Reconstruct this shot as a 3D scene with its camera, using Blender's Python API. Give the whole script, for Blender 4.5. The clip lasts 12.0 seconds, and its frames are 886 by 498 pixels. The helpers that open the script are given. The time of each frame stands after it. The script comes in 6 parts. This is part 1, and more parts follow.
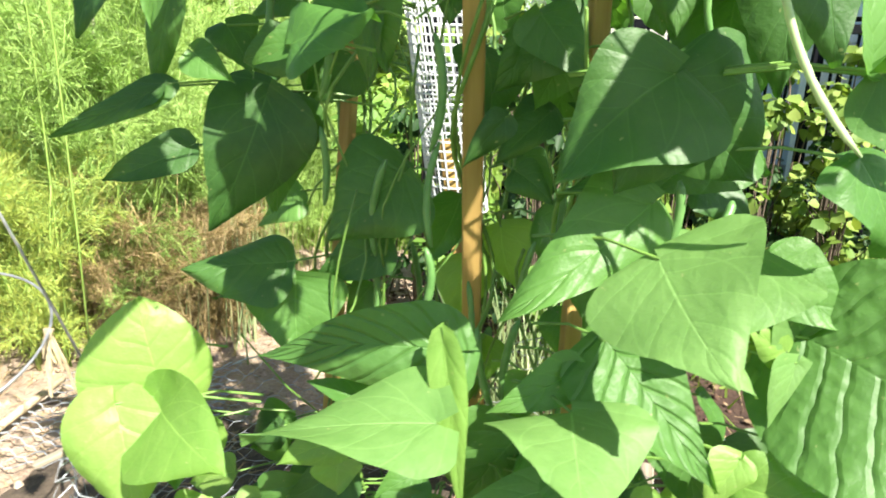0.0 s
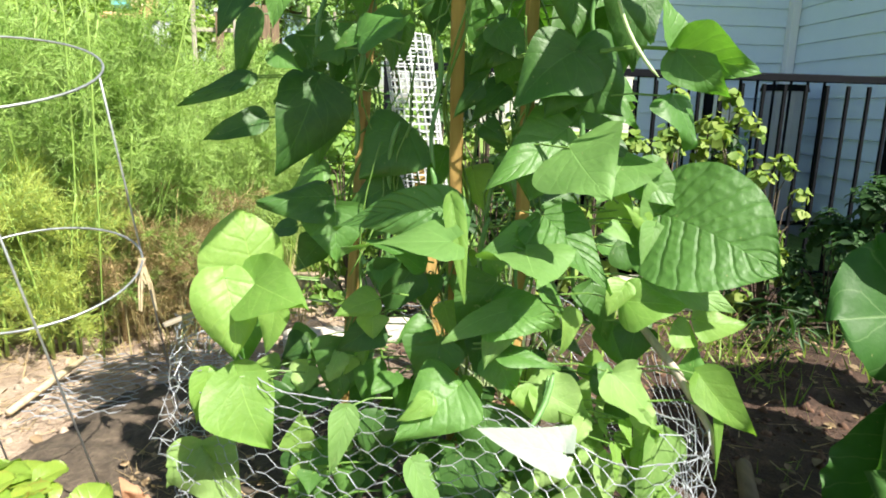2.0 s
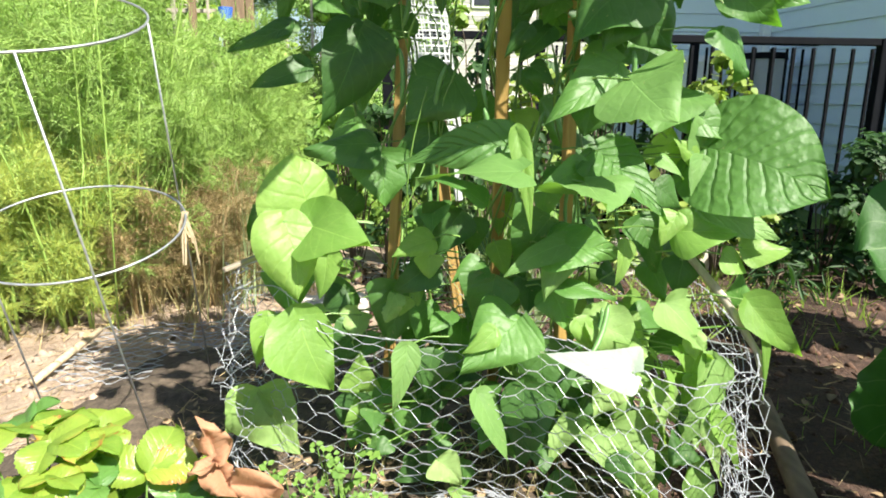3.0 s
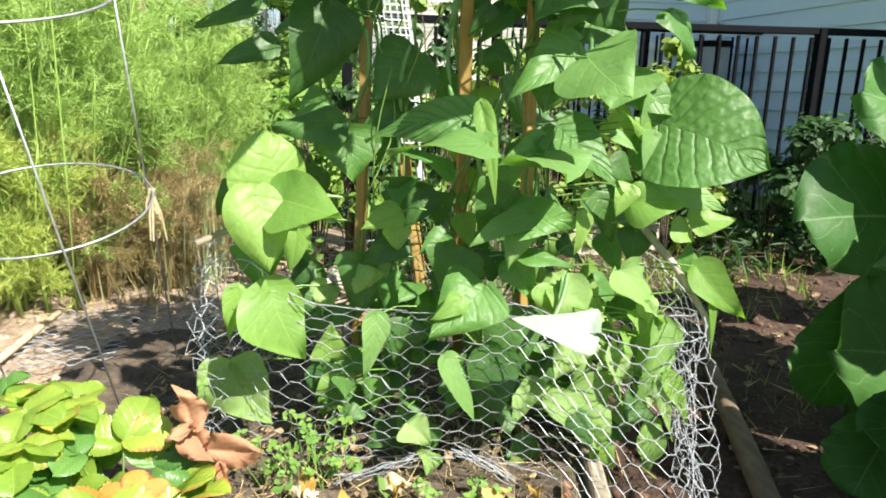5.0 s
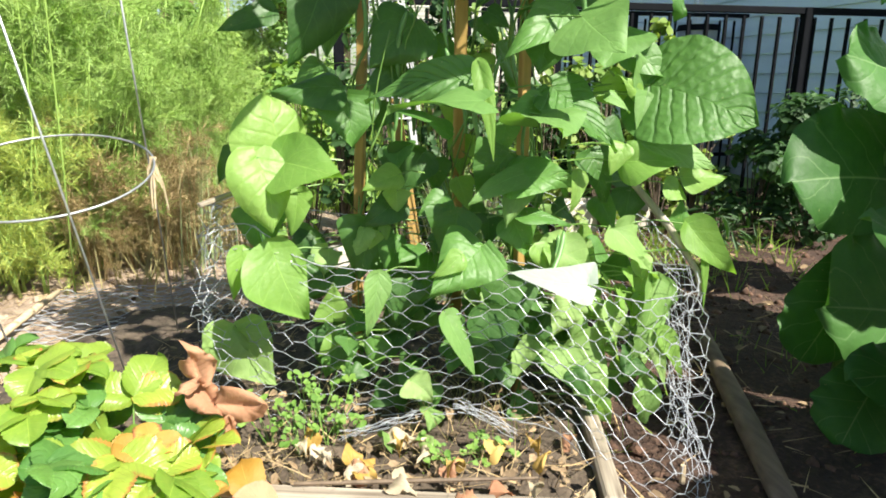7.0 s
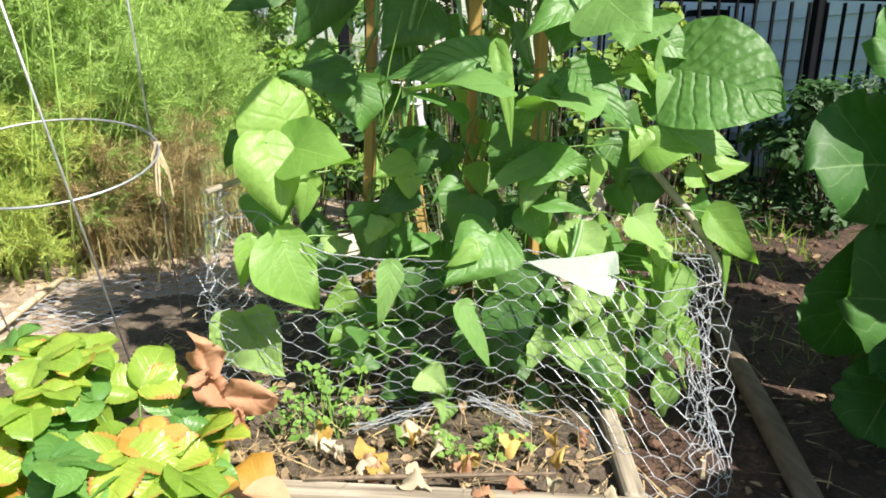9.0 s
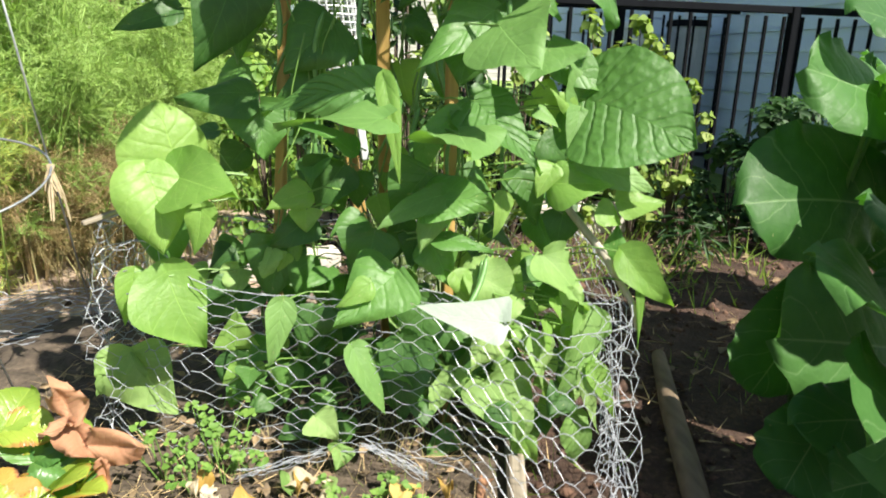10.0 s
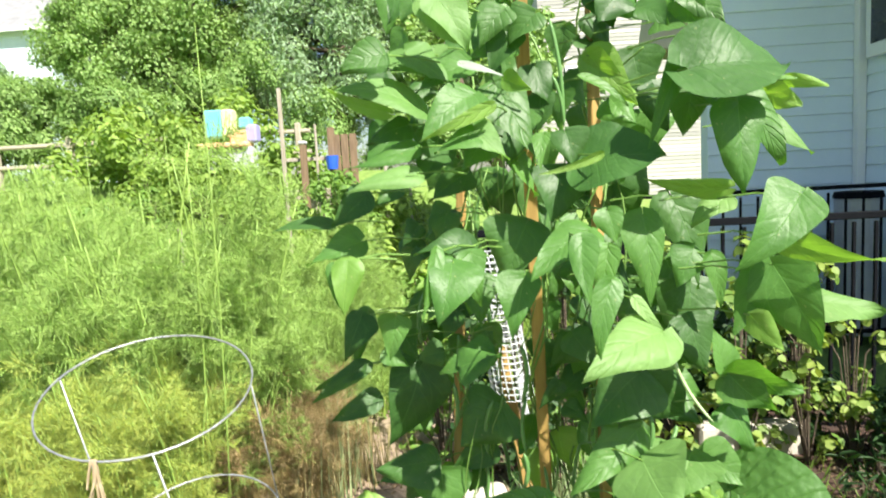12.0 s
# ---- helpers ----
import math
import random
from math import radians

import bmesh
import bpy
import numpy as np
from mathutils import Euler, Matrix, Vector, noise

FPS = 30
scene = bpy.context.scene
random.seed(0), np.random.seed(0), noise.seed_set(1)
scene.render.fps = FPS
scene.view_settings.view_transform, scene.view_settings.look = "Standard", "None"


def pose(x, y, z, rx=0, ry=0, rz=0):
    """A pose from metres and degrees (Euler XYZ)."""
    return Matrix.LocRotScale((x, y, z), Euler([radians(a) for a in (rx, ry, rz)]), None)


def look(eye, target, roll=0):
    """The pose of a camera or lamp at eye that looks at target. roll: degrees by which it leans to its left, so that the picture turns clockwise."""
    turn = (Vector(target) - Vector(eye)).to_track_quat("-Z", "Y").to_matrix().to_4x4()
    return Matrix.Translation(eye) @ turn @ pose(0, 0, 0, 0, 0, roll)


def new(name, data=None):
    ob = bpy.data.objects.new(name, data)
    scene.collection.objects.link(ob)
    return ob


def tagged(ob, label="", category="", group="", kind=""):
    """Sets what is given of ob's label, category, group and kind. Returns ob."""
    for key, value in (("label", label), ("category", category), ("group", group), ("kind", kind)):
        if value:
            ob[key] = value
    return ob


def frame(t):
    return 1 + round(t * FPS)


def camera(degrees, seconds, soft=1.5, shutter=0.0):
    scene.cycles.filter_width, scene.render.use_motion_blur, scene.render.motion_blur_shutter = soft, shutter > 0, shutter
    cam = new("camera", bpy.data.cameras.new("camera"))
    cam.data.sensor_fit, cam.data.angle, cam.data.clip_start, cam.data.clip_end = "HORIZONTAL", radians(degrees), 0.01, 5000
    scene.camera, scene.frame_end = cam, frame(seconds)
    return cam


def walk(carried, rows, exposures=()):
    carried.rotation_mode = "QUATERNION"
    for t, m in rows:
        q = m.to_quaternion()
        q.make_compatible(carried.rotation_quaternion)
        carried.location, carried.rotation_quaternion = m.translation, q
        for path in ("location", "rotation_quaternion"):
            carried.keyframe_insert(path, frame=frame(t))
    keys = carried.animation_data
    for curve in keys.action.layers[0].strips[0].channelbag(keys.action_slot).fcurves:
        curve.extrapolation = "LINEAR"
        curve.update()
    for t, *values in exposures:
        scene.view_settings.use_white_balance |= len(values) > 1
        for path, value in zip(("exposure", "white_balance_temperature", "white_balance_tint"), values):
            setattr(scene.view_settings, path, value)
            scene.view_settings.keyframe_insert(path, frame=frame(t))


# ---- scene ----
cam = camera(68.1, 12.0, soft=1.8, shutter=0.35)
PATH = [
    (0, (0.032, 0.010, 1.086), (-0.036, 1.912, 0.471), 1.5),
    (0.5, (-0.062, -0.073, 1.086), (-0.107, 1.837, 0.490), -1.5),
    (1, (-0.140, -0.251, 1.043), (-0.096, 1.695, 0.585), 0.1),
    (1.5, (-0.118, -0.376, 0.985), (0.055, 1.565, 0.532), 1.9),
    (2, (-0.070, -0.522, 0.957), (0.051, 1.430, 0.533), 1.6),
    (2.5, (-0.148, -0.553, 0.903), (-0.006, 1.394, 0.470), 1.0),
    (3, (-0.243, -0.556, 0.868), (-0.033, 1.378, 0.403), 0.5),
    (3.5, (-0.271, -0.566, 0.862), (-0.012, 1.362, 0.386), 0.8),
    (4.8, (-0.271, -0.608, 0.854), (0.057, 1.300, 0.358), 0.9),
    (5, (-0.273, -0.613, 0.847), (0.068, 1.294, 0.349), 0.9),
    (5.5, (-0.276, -0.621, 0.851), (0.088, 1.277, 0.336), 1.0),
    (6, (-0.285, -0.625, 0.830), (0.086, 1.271, 0.310), 0.8),
    (6.5, (-0.295, -0.641, 0.808), (0.072, 1.256, 0.289), 0.1),
    (7, (-0.300, -0.658, 0.784), (0.069, 1.240, 0.269), 0.3),
    (7.5, (-0.318, -0.672, 0.753), (0.053, 1.227, 0.247), -0.2),
    (7.8, (-0.319, -0.673, 0.756), (0.044, 1.224, 0.237), -0.1),
    (9.2, (-0.319, -0.597, 0.783), (0.050, 1.287, 0.222), 0.6),
    (9.5, (-0.278, -0.576, 0.809), (0.137, 1.292, 0.229), 0.2),
    (10, (-0.103, -0.561, 0.832), (0.266, 1.328, 0.279), 1.5),
    (10.5, (-0.069, -0.599, 1.048), (0.090, 1.316, 0.492), 0.2),
    (11, (-0.061, -0.643, 1.244), (-0.032, 1.294, 0.745), -2.1),
    (11.5, (-0.079, -0.664, 1.421), (-0.125, 1.302, 1.056), -1.6),
    (12, (-0.102, -0.696, 1.488), (-0.207, 1.289, 1.271), -3.1),
]
walk(cam, [(t, look(eye, target, roll)) for t, eye, target, roll in PATH], [(0, 1.75), (1, 1.50), (2, 1.40), (2.7, 1.46), (3.4, 1.46), (5.5, 1.38), (7.5, 1.37), (10, 1.24), (11, 1.34), (12, 1.38)])

# ---- daylight ----
SUN_TO = Vector((0.56, -0.72, 1.06)).normalized()
world = bpy.data.worlds.new("sky")
scene.world = world
world.use_nodes = True
wt = world.node_tree
sky = wt.nodes.new("ShaderNodeTexSky")
sky.sky_type, sky.sun_disc = 'NISHITA', False
sky.sun_elevation = math.asin(SUN_TO.z)
sky.sun_rotation = math.atan2(SUN_TO.x, SUN_TO.y)
wt.links.new(sky.outputs[0], wt.nodes["Background"].inputs[0])
wt.nodes["Background"].inputs[1].default_value = 0.062
sun = new("sun", bpy.data.lights.new("sun", "SUN"))
sun.data.energy, sun.data.angle, sun.data.color = 5.0, radians(0.55), (1.0, 0.95, 0.84)
sun.matrix_world = look(SUN_TO * 30, (0, 0, 0))


# ---- materials ----
def shader(name):
    m = bpy.data.materials.new(name)
    m.use_nodes = True
    t = m.node_tree
    return m, t, t.nodes["Principled BSDF"]


def ramp(t, fac, stops):
    r = t.nodes.new("ShaderNodeValToRGB")
    e = r.color_ramp.elements
    while len(e) < len(stops):
        e.new(0.5)
    for k, (p, c) in enumerate(stops):
        e[k].position, e[k].color = p, (*c, 1)
    t.links.new(fac, r.inputs[0])
    return r.outputs[0]


def noise_tex(t, scale, detail=4, rough=0.6, coord="Object"):
    n = t.nodes.new("ShaderNodeTexNoise")
    n.inputs["Scale"].default_value, n.inputs["Detail"].default_value, n.inputs["Roughness"].default_value = scale, detail, rough
    c = t.nodes.new("ShaderNodeTexCoord")
    t.links.new(c.outputs[coord], n.inputs["Vector"])
    return n.outputs["Fac"]


def mix(t, kind, fac, a, b):
    n = t.nodes.new("ShaderNodeMix")
    n.data_type, n.blend_type = 'RGBA', kind
    for slot, v in ((0, fac), (6, a), (7, b)):
        if hasattr(v, "is_linked"):
            t.links.new(v, n.inputs[slot])
        else:
            n.inputs[slot].default_value = v if slot == 0 else (*v, 1)
    return n.outputs[2]


def math_node(t, op, a, b=0.0):
    n = t.nodes.new("ShaderNodeMath")
    n.operation = op
    for slot, v in ((0, a), (1, b)):
        if hasattr(v, "is_linked"):
            t.links.new(v, n.inputs[slot])
        else:
            n.inputs[slot].default_value = v
    return n.outputs[0]


def bump(t, p, height, strength, dist):
    b = t.nodes.new("ShaderNodeBump")
    b.inputs["Strength"].default_value, b.inputs["Distance"].default_value = strength, dist
    t.links.new(height, b.inputs["Height"])
    t.links.new(b.outputs[0], p.inputs["Normal"])
    return b


def rand(t):
    return t.nodes.new("ShaderNodeObjectInfo").outputs["Random"]


def island(t):
    return t.nodes.new("ShaderNodeNewGeometry").outputs["Random Per Island"]


def surface(name, dark, light, scale=8, rough=0.8, relief=0.3, dist=0.004, fine=80, vary=None, metal=0.0, spec=0.5):
    """A two-scale mottled surface between two colours."""
    m, t, p = shader(name)
    big = noise_tex(t, scale, 5)
    small = noise_tex(t, fine, 3)
    f = math_node(t, 'ADD', math_node(t, 'MULTIPLY', big, 0.65), math_node(t, 'MULTIPLY', small, 0.35))
    col = ramp(t, f, [(0.32, dark), (0.68, light)])
    if vary:
        r = island(t) if vary == "island" else rand(t)
        col = mix(t, 'MULTIPLY', 1.0, col, ramp(t, r, [(0, (0.6, 0.6, 0.6)), (1, (1.25, 1.2, 1.15))]))
    t.links.new(col, p.inputs["Base Color"])
    p.inputs["Roughness"].default_value, p.inputs["Metallic"].default_value, p.inputs["Specular IOR Level"].default_value = rough, metal, spec
    if relief:
        bump(t, p, f, relief, dist)
    return m


def leaf_shader(name, dark, light, through_col, veins=5.0, gloss=0.46, vein_col=None, edge=None, thin=0.4, relief=1.0, vary="object", spec=0.42, vein_share=0.30, quilt=1.0, trio=True):
    """Leaf blade: midrib, a pair of basal veins and side veins from the blade's own coordinates, quilting, mottling, gloss and light that shines through."""
    m, t, p = shader(name)
    uv = t.nodes.new("ShaderNodeUVMap")
    s = t.nodes.new("ShaderNodeSeparateXYZ")
    t.links.new(uv.outputs[0], s.inputs[0])
    # the second coordinate is 0 to 1 across the blade, plus twice a step for the blade's size
    step = math_node(t, 'FLOOR', math_node(t, 'MULTIPLY', s.outputs[1], 0.5))
    across = math_node(t, 'SUBTRACT', s.outputs[1], math_node(t, 'MULTIPLY', step, 2.0))
    u, v = s.outputs[0], math_node(t, 'ABSOLUTE', math_node(t, 'SUBTRACT', across, 0.5))
    r = rand(t) if vary == "object" else island(t)
    wob = math_node(t, 'MULTIPLY', noise_tex(t, 14, 2), 0.10)
    line = math_node(t, 'ADD', math_node(t, 'SUBTRACT', u, math_node(t, 'MULTIPLY', math_node(t, 'POWER', v, 0.85), 0.55)), math_node(t, 'ADD', wob, r))
    saw = math_node(t, 'ABSOLUTE', math_node(t, 'SUBTRACT', math_node(t, 'FRACT', math_node(t, 'MULTIPLY', line, veins)), 0.5))
    side = ramp(t, saw, [(0.0, (1, 1, 1)), (0.035, (0, 0, 0))])
    mid = ramp(t, v, [(0.0, (1, 1, 1)), (0.013, (0, 0, 0))])
    vein = math_node(t, 'MAXIMUM', math_node(t, 'MULTIPLY', side, 0.5), mid)
    if trio:
        bow = math_node(t, 'ABSOLUTE', math_node(t, 'SUBTRACT', v, math_node(t, 'MULTIPLY', math_node(t, 'POWER', u, 0.8), 0.74)))
        vein = math_node(t, 'MAXIMUM', vein, math_node(t, 'MULTIPLY', ramp(t, bow, [(0.0, (1, 1, 1)), (0.012, (0, 0, 0))]), 0.4))
    cell = t.nodes.new("ShaderNodeTexVoronoi")
    cell.feature = 'SMOOTH_F1'
    cell.inputs["Scale"].default_value = 62
    c = t.nodes.new("ShaderNodeTexCoord")
    t.links.new(c.outputs["Object"], cell.inputs["Vector"])
    mott = noise_tex(t, 26, 6, 0.68)
    f = math_node(t, 'ADD', math_node(t, 'MULTIPLY', mott, 0.55), math_node(t, 'MULTIPLY', r, 0.45))
    col = ramp(t, f, [(0.22, dark), (0.78, light)])
    if edge:
        e = math_node(t, 'MULTIPLY', ramp(t, math_node(t, 'ADD', v, math_node(t, 'MULTIPLY', noise_tex(t, 22, 5, 0.7), 0.55)), [(0.67, (0, 0, 0)), (0.78, (1, 1, 1))]),
                      ramp(t, r, [(0.35, (0, 0, 0)), (0.9, (1, 1, 1))]))
        col = mix(t, 'MIX', e, col, edge)
    # small pale specks and nibbled brown spots
    speck = ramp(t, noise_tex(t, 95, 2, 0.5), [(0.735, (0, 0, 0)), (0.76, (1, 1, 1))])
    col = mix(t, 'MIX', math_node(t, 'MULTIPLY', speck, 0.35), col, (0.42, 0.40, 0.20))
    col = mix(t, 'MIX', math_node(t, 'MULTIPLY', vein, vein_share), col, vein_col or tuple(min(1, c * 1.7 + 0.02) for c in light))
    t.links.new(col, p.inputs["Base Color"])
    p.inputs["Roughness"].default_value = gloss
    p.inputs["Specular IOR Level"].default_value = spec
    # the blade bulges between its veins, more on large leaves and on some than on others
    furrow = math_node(t, 'SUBTRACT', 1.0, math_node(t, 'POWER', math_node(t, 'MINIMUM', math_node(t, 'MULTIPLY', saw, 5.0), 1.0), 0.8))
    amount = math_node(t, 'MULTIPLY', math_node(t, 'ADD', math_node(t, 'MULTIPLY', math_node(t, 'POWER', r, 2.0), 0.8), 0.26), math_node(t, 'MULTIPLY', step, 0.10 * quilt))
    h = math_node(t, 'SUBTRACT', math_node(t, 'MULTIPLY', noise_tex(t, 34, 4), 0.62), math_node(t, 'MULTIPLY', math_node(t, 'ADD', math_node(t, 'MULTIPLY', furrow, 0.30), math_node(t, 'MULTIPLY', cell.outputs["Distance"], 0.44)), amount))
    h = math_node(t, 'SUBTRACT', h, math_node(t, 'MULTIPLY', mid, 0.12))
    h = math_node(t, 'ADD', h, math_node(t, 'MULTIPLY', noise_tex(t, 160, 3, 0.65), 0.12))
    b = bump(t, p, h, relief, 0.0036)
    tr = t.nodes.new("ShaderNodeBsdfTranslucent")
    t.links.new(mix(t, 'MULTIPLY', 1.0, col, through_col), tr.inputs[0])
    t.links.new(b.outputs[0], tr.inputs["Normal"])
    ms = t.nodes.new("ShaderNodeMixShader")
    ms.inputs[0].default_value = thin
    t.links.new(p.outputs[0], ms.inputs[1])
    t.links.new(tr.outputs[0], ms.inputs[2])
    t.links.new(ms.outputs[0], t.nodes["Material Output"].inputs[0])
    return m


def foliage(name, dark, light, thin=0.35, rough=0.6):
    """Many small leaves or needles in one mesh: each takes its own tone."""
    m, t, p = shader(name)
    f = math_node(t, 'ADD', math_node(t, 'MULTIPLY', noise_tex(t, 3.0, 4), 0.6), math_node(t, 'MULTIPLY', island(t), 0.4))
    col = ramp(t, f, [(0.25, dark), (0.75, light)])
    t.links.new(col, p.inputs["Base Color"])
    p.inputs["Roughness"].default_value = rough
    tr = t.nodes.new("ShaderNodeBsdfTranslucent")
    t.links.new(mix(t, 'MULTIPLY', 1.0, col, (1.3, 1.35, 0.7)), tr.inputs[0])
    ms = t.nodes.new("ShaderNodeMixShader")
    ms.inputs[0].default_value = thin
    t.links.new(p.outputs[0], ms.inputs[1])
    t.links.new(tr.outputs[0], ms.inputs[2])
    t.links.new(ms.outputs[0], t.nodes["Material Output"].inputs[0])
    return m


def wood_shader(name, dark, light, stretch=(40, 40, 2.5), rough=0.75):
    m, t, p = shader(name)
    c = t.nodes.new("ShaderNodeTexCoord")
    mp = t.nodes.new("ShaderNodeMapping")
    mp.inputs["Scale"].default_value = stretch
    t.links.new(c.outputs["Object"], mp.inputs[0])
    n = t.nodes.new("ShaderNodeTexNoise")
    n.inputs["Scale"].default_value, n.inputs["Detail"].default_value = 1.6, 6
    t.links.new(mp.outputs[0], n.inputs["Vector"])
    f = math_node(t, 'ADD', math_node(t, 'MULTIPLY', n.outputs["Fac"], 0.75), math_node(t, 'MULTIPLY', noise_tex(t, 5, 4), 0.25))
    t.links.new(ramp(t, f, [(0.33, dark), (0.68, light)]), p.inputs["Base Color"])
    p.inputs["Roughness"].default_value = rough
    bump(t, p, f, 0.35, 0.002)
    return m


BEAN = leaf_shader("bean_leaf", (0.060, 0.158, 0.030), (0.126, 0.262, 0.062), (1.6, 1.85, 0.5), thin=0.36, quilt=1.3)
# darker copy of the bean leaf: shade inside the plant painted as leaf colour
BEAN_SHADE = leaf_shader("bean_leaf_shade", (0.036, 0.098, 0.023), (0.080, 0.178, 0.042), (1.6, 1.85, 0.5), gloss=0.46, thin=0.34, quilt=1.3)
BEAN_QUILT = leaf_shader("bean_leaf_quilted", (0.044, 0.118, 0.028), (0.090, 0.203, 0.047), (1.6, 1.85, 0.5), veins=8, gloss=0.50, thin=0.34, quilt=1.8, vein_share=0.14)
# lime leaves, and leaves whose sun or backlight glow is put into the colour
BEAN_LIGHT = leaf_shader("bean_leaf_lime_and_lit", (0.15, 0.29, 0.055), (0.26, 0.41, 0.10), (1.45, 1.6, 0.5), thin=0.42)
# paler copy for sunlit leaves, sun brightness in the colour; also pale undersides
BEAN_PALE = leaf_shader("bean_leaf_sunlit_and_underside", (0.115, 0.235, 0.060), (0.205, 0.345, 0.108), (1.3, 1.5, 0.5), gloss=0.55, thin=0.34, quilt=1.3)
BEAN_OLD = leaf_shader("bean_leaf_thin", (0.17, 0.31, 0.08), (0.33, 0.47, 0.17), (1.3, 1.4, 0.5), gloss=0.62, relief=0.9)
# leaf turned white by direct sun; the glare is painted as its base colour
BEAN_WHITE = leaf_shader("bean_leaf_white_lit", (0.38, 0.45, 0.38), (0.52, 0.58, 0.52), (1.2, 1.3, 0.8), gloss=0.55)
BERRY = leaf_shader("strawberry_leaf", (0.15, 0.27, 0.04), (0.36, 0.45, 0.07), (1.4, 1.5, 0.5), veins=6, relief=0.6, gloss=0.34, trio=False, quilt=3.0, vein_share=0.3, edge=(0.42, 0.17, 0.06))
BERRY_DARK = leaf_shader("strawberry_leaf_dark", (0.075, 0.19, 0.045), (0.17, 0.32, 0.08), (1.4, 1.6, 0.5), veins=6, relief=0.6, gloss=0.34, trio=False, quilt=3.0, vein_share=0.3)
BERRY_ORANGE = leaf_shader("strawberry_leaf_orange", (0.38, 0.20, 0.03), (0.55, 0.36, 0.08), (1.3, 1.1, 0.5), veins=9, gloss=0.6, trio=False, edge=(0.30, 0.12, 0.05))
DRY_YELLOW = leaf_shader("bean_leaf_yellowed", (0.36, 0.22, 0.045), (0.55, 0.38, 0.12), (1.3, 1.2, 0.5), gloss=0.7, thin=0.25)
STRAWLEAF = leaf_shader("bean_leaf_bleached", (0.36, 0.29, 0.19), (0.60, 0.52, 0.38), (1.1, 1.0, 0.8), gloss=0.8, thin=0.2)
BERRY_DEAD = leaf_shader("strawberry_leaf_dead", (0.30, 0.14, 0.075), (0.47, 0.26, 0.15), (1.2, 1.0, 0.8), veins=9, gloss=0.8, thin=0.15, trio=False)
COLLARD = leaf_shader("collard_leaf", (0.036, 0.108, 0.024), (0.076, 0.185, 0.044), (1.4, 1.75, 0.5), veins=5, gloss=0.5, trio=False, vein_col=(0.34, 0.48, 0.24), thin=0.3, relief=0.7, spec=0.25, vein_share=0.38, quilt=1.0)
VINE = surface("vine_stem", (0.08, 0.175, 0.03), (0.18, 0.31, 0.065), 30, 0.5, 0.1)
POD = surface("bean_pod", (0.07, 0.18, 0.045), (0.14, 0.27, 0.085), 25, 0.42, 0.25, 0.003)
POD_PALE = surface("bean_pod_pale", (0.26, 0.38, 0.16), (0.42, 0.53, 0.28), 25, 0.45, 0.25, 0.003)
STAKE = wood_shader("stake_wood", (0.25, 0.148, 0.036), (0.45, 0.295, 0.095))
BOARD = wood_shader("weathered_board", (0.11, 0.085, 0.06), (0.40, 0.345, 0.27), (2.5, 70, 70))
LOG = wood_shader("old_timber", (0.08, 0.055, 0.035), (0.20, 0.145, 0.095), (30, 3, 30))
PALESTICK = wood_shader("pale_stick", (0.34, 0.26, 0.16), (0.55, 0.45, 0.30), (3, 40, 40))
GALV = surface("galvanised_wire", (0.24, 0.25, 0.28), (0.52, 0.54, 0.58), 60, 0.5, 0.0, metal=0.3)
CAGE = surface("cage_wire", (0.28, 0.29, 0.31), (0.50, 0.51, 0.53), 40, 0.5, 0.1, 0.001, metal=0.7)
STRAW = surface("dry_stalk", (0.30, 0.21, 0.10), (0.55, 0.43, 0.24), 20, 0.85, 0.2, vary="island")
DRYLEAF = surface("dry_leaf_litter", (0.12, 0.08, 0.048), (0.36, 0.265, 0.155), 15, 0.85, 0.3, vary="island")
PLASTIC_W = surface("white_plastic_mesh", (0.40, 0.42, 0.44), (0.62, 0.63, 0.64), 18, 0.5, 0.0)
BLACKMETAL = surface("black_painted_metal", (0.003, 0.0035, 0.005), (0.007, 0.008, 0.011), 12, 0.75, 0.1, 0.001, spec=0.08)
SIDING = surface("white_vinyl_siding", (0.64, 0.74, 0.83), (0.72, 0.81, 0.89), 2.0, 0.5, 0.08, 0.002)
TRIM = surface("white_trim", (0.74, 0.75, 0.76), (0.82, 0.82, 0.82), 3, 0.45, 0.0)
SOFFIT = surface("beige_soffit", (0.46, 0.40, 0.33), (0.56, 0.50, 0.42), 4, 0.6, 0.1)
GABLE = surface("cream_siding", (0.38, 0.375, 0.36), (0.46, 0.455, 0.44), 1.0, 0.6, 0.0, vary="object")
ROOFING = surface("grey_shingles", (0.16, 0.16, 0.17), (0.30, 0.30, 0.31), 3, 0.9, 0.4, 0.01)
FENNEL = foliage("fennel_fronds", (0.20, 0.35, 0.075), (0.42, 0.58, 0.18))
FENNEL_Y = foliage("fennel_fronds_yellow", (0.30, 0.37, 0.06), (0.54, 0.58, 0.15))
FENNEL_DRY = foliage("fennel_fronds_dry", (0.13, 0.10, 0.028), (0.27, 0.21, 0.07), 0.25)
FENNEL_STEM = surface("fennel_stem", (0.17, 0.29, 0.05), (0.30, 0.42, 0.10), 12, 0.5, 0.1)
GRASSY = foliage("grass_blades", (0.12, 0.22, 0.03), (0.30, 0.42, 0.08))
DRYGRASS = foliage("dry_grass_blades", (0.22, 0.19, 0.08), (0.42, 0.37, 0.18), 0.2)
SAGE = foliage("grey_green_blades", (0.16, 0.24, 0.10), (0.34, 0.40, 0.20), 0.2)
# distance haze is put into this green: lifted and a little bluer
TREE_A = foliage("hazy_maple_leaves", (0.15, 0.27, 0.07), (0.32, 0.46, 0.15))
TREE_B = foliage("spruce_needles", (0.23, 0.35, 0.21), (0.42, 0.55, 0.37), 0.42)
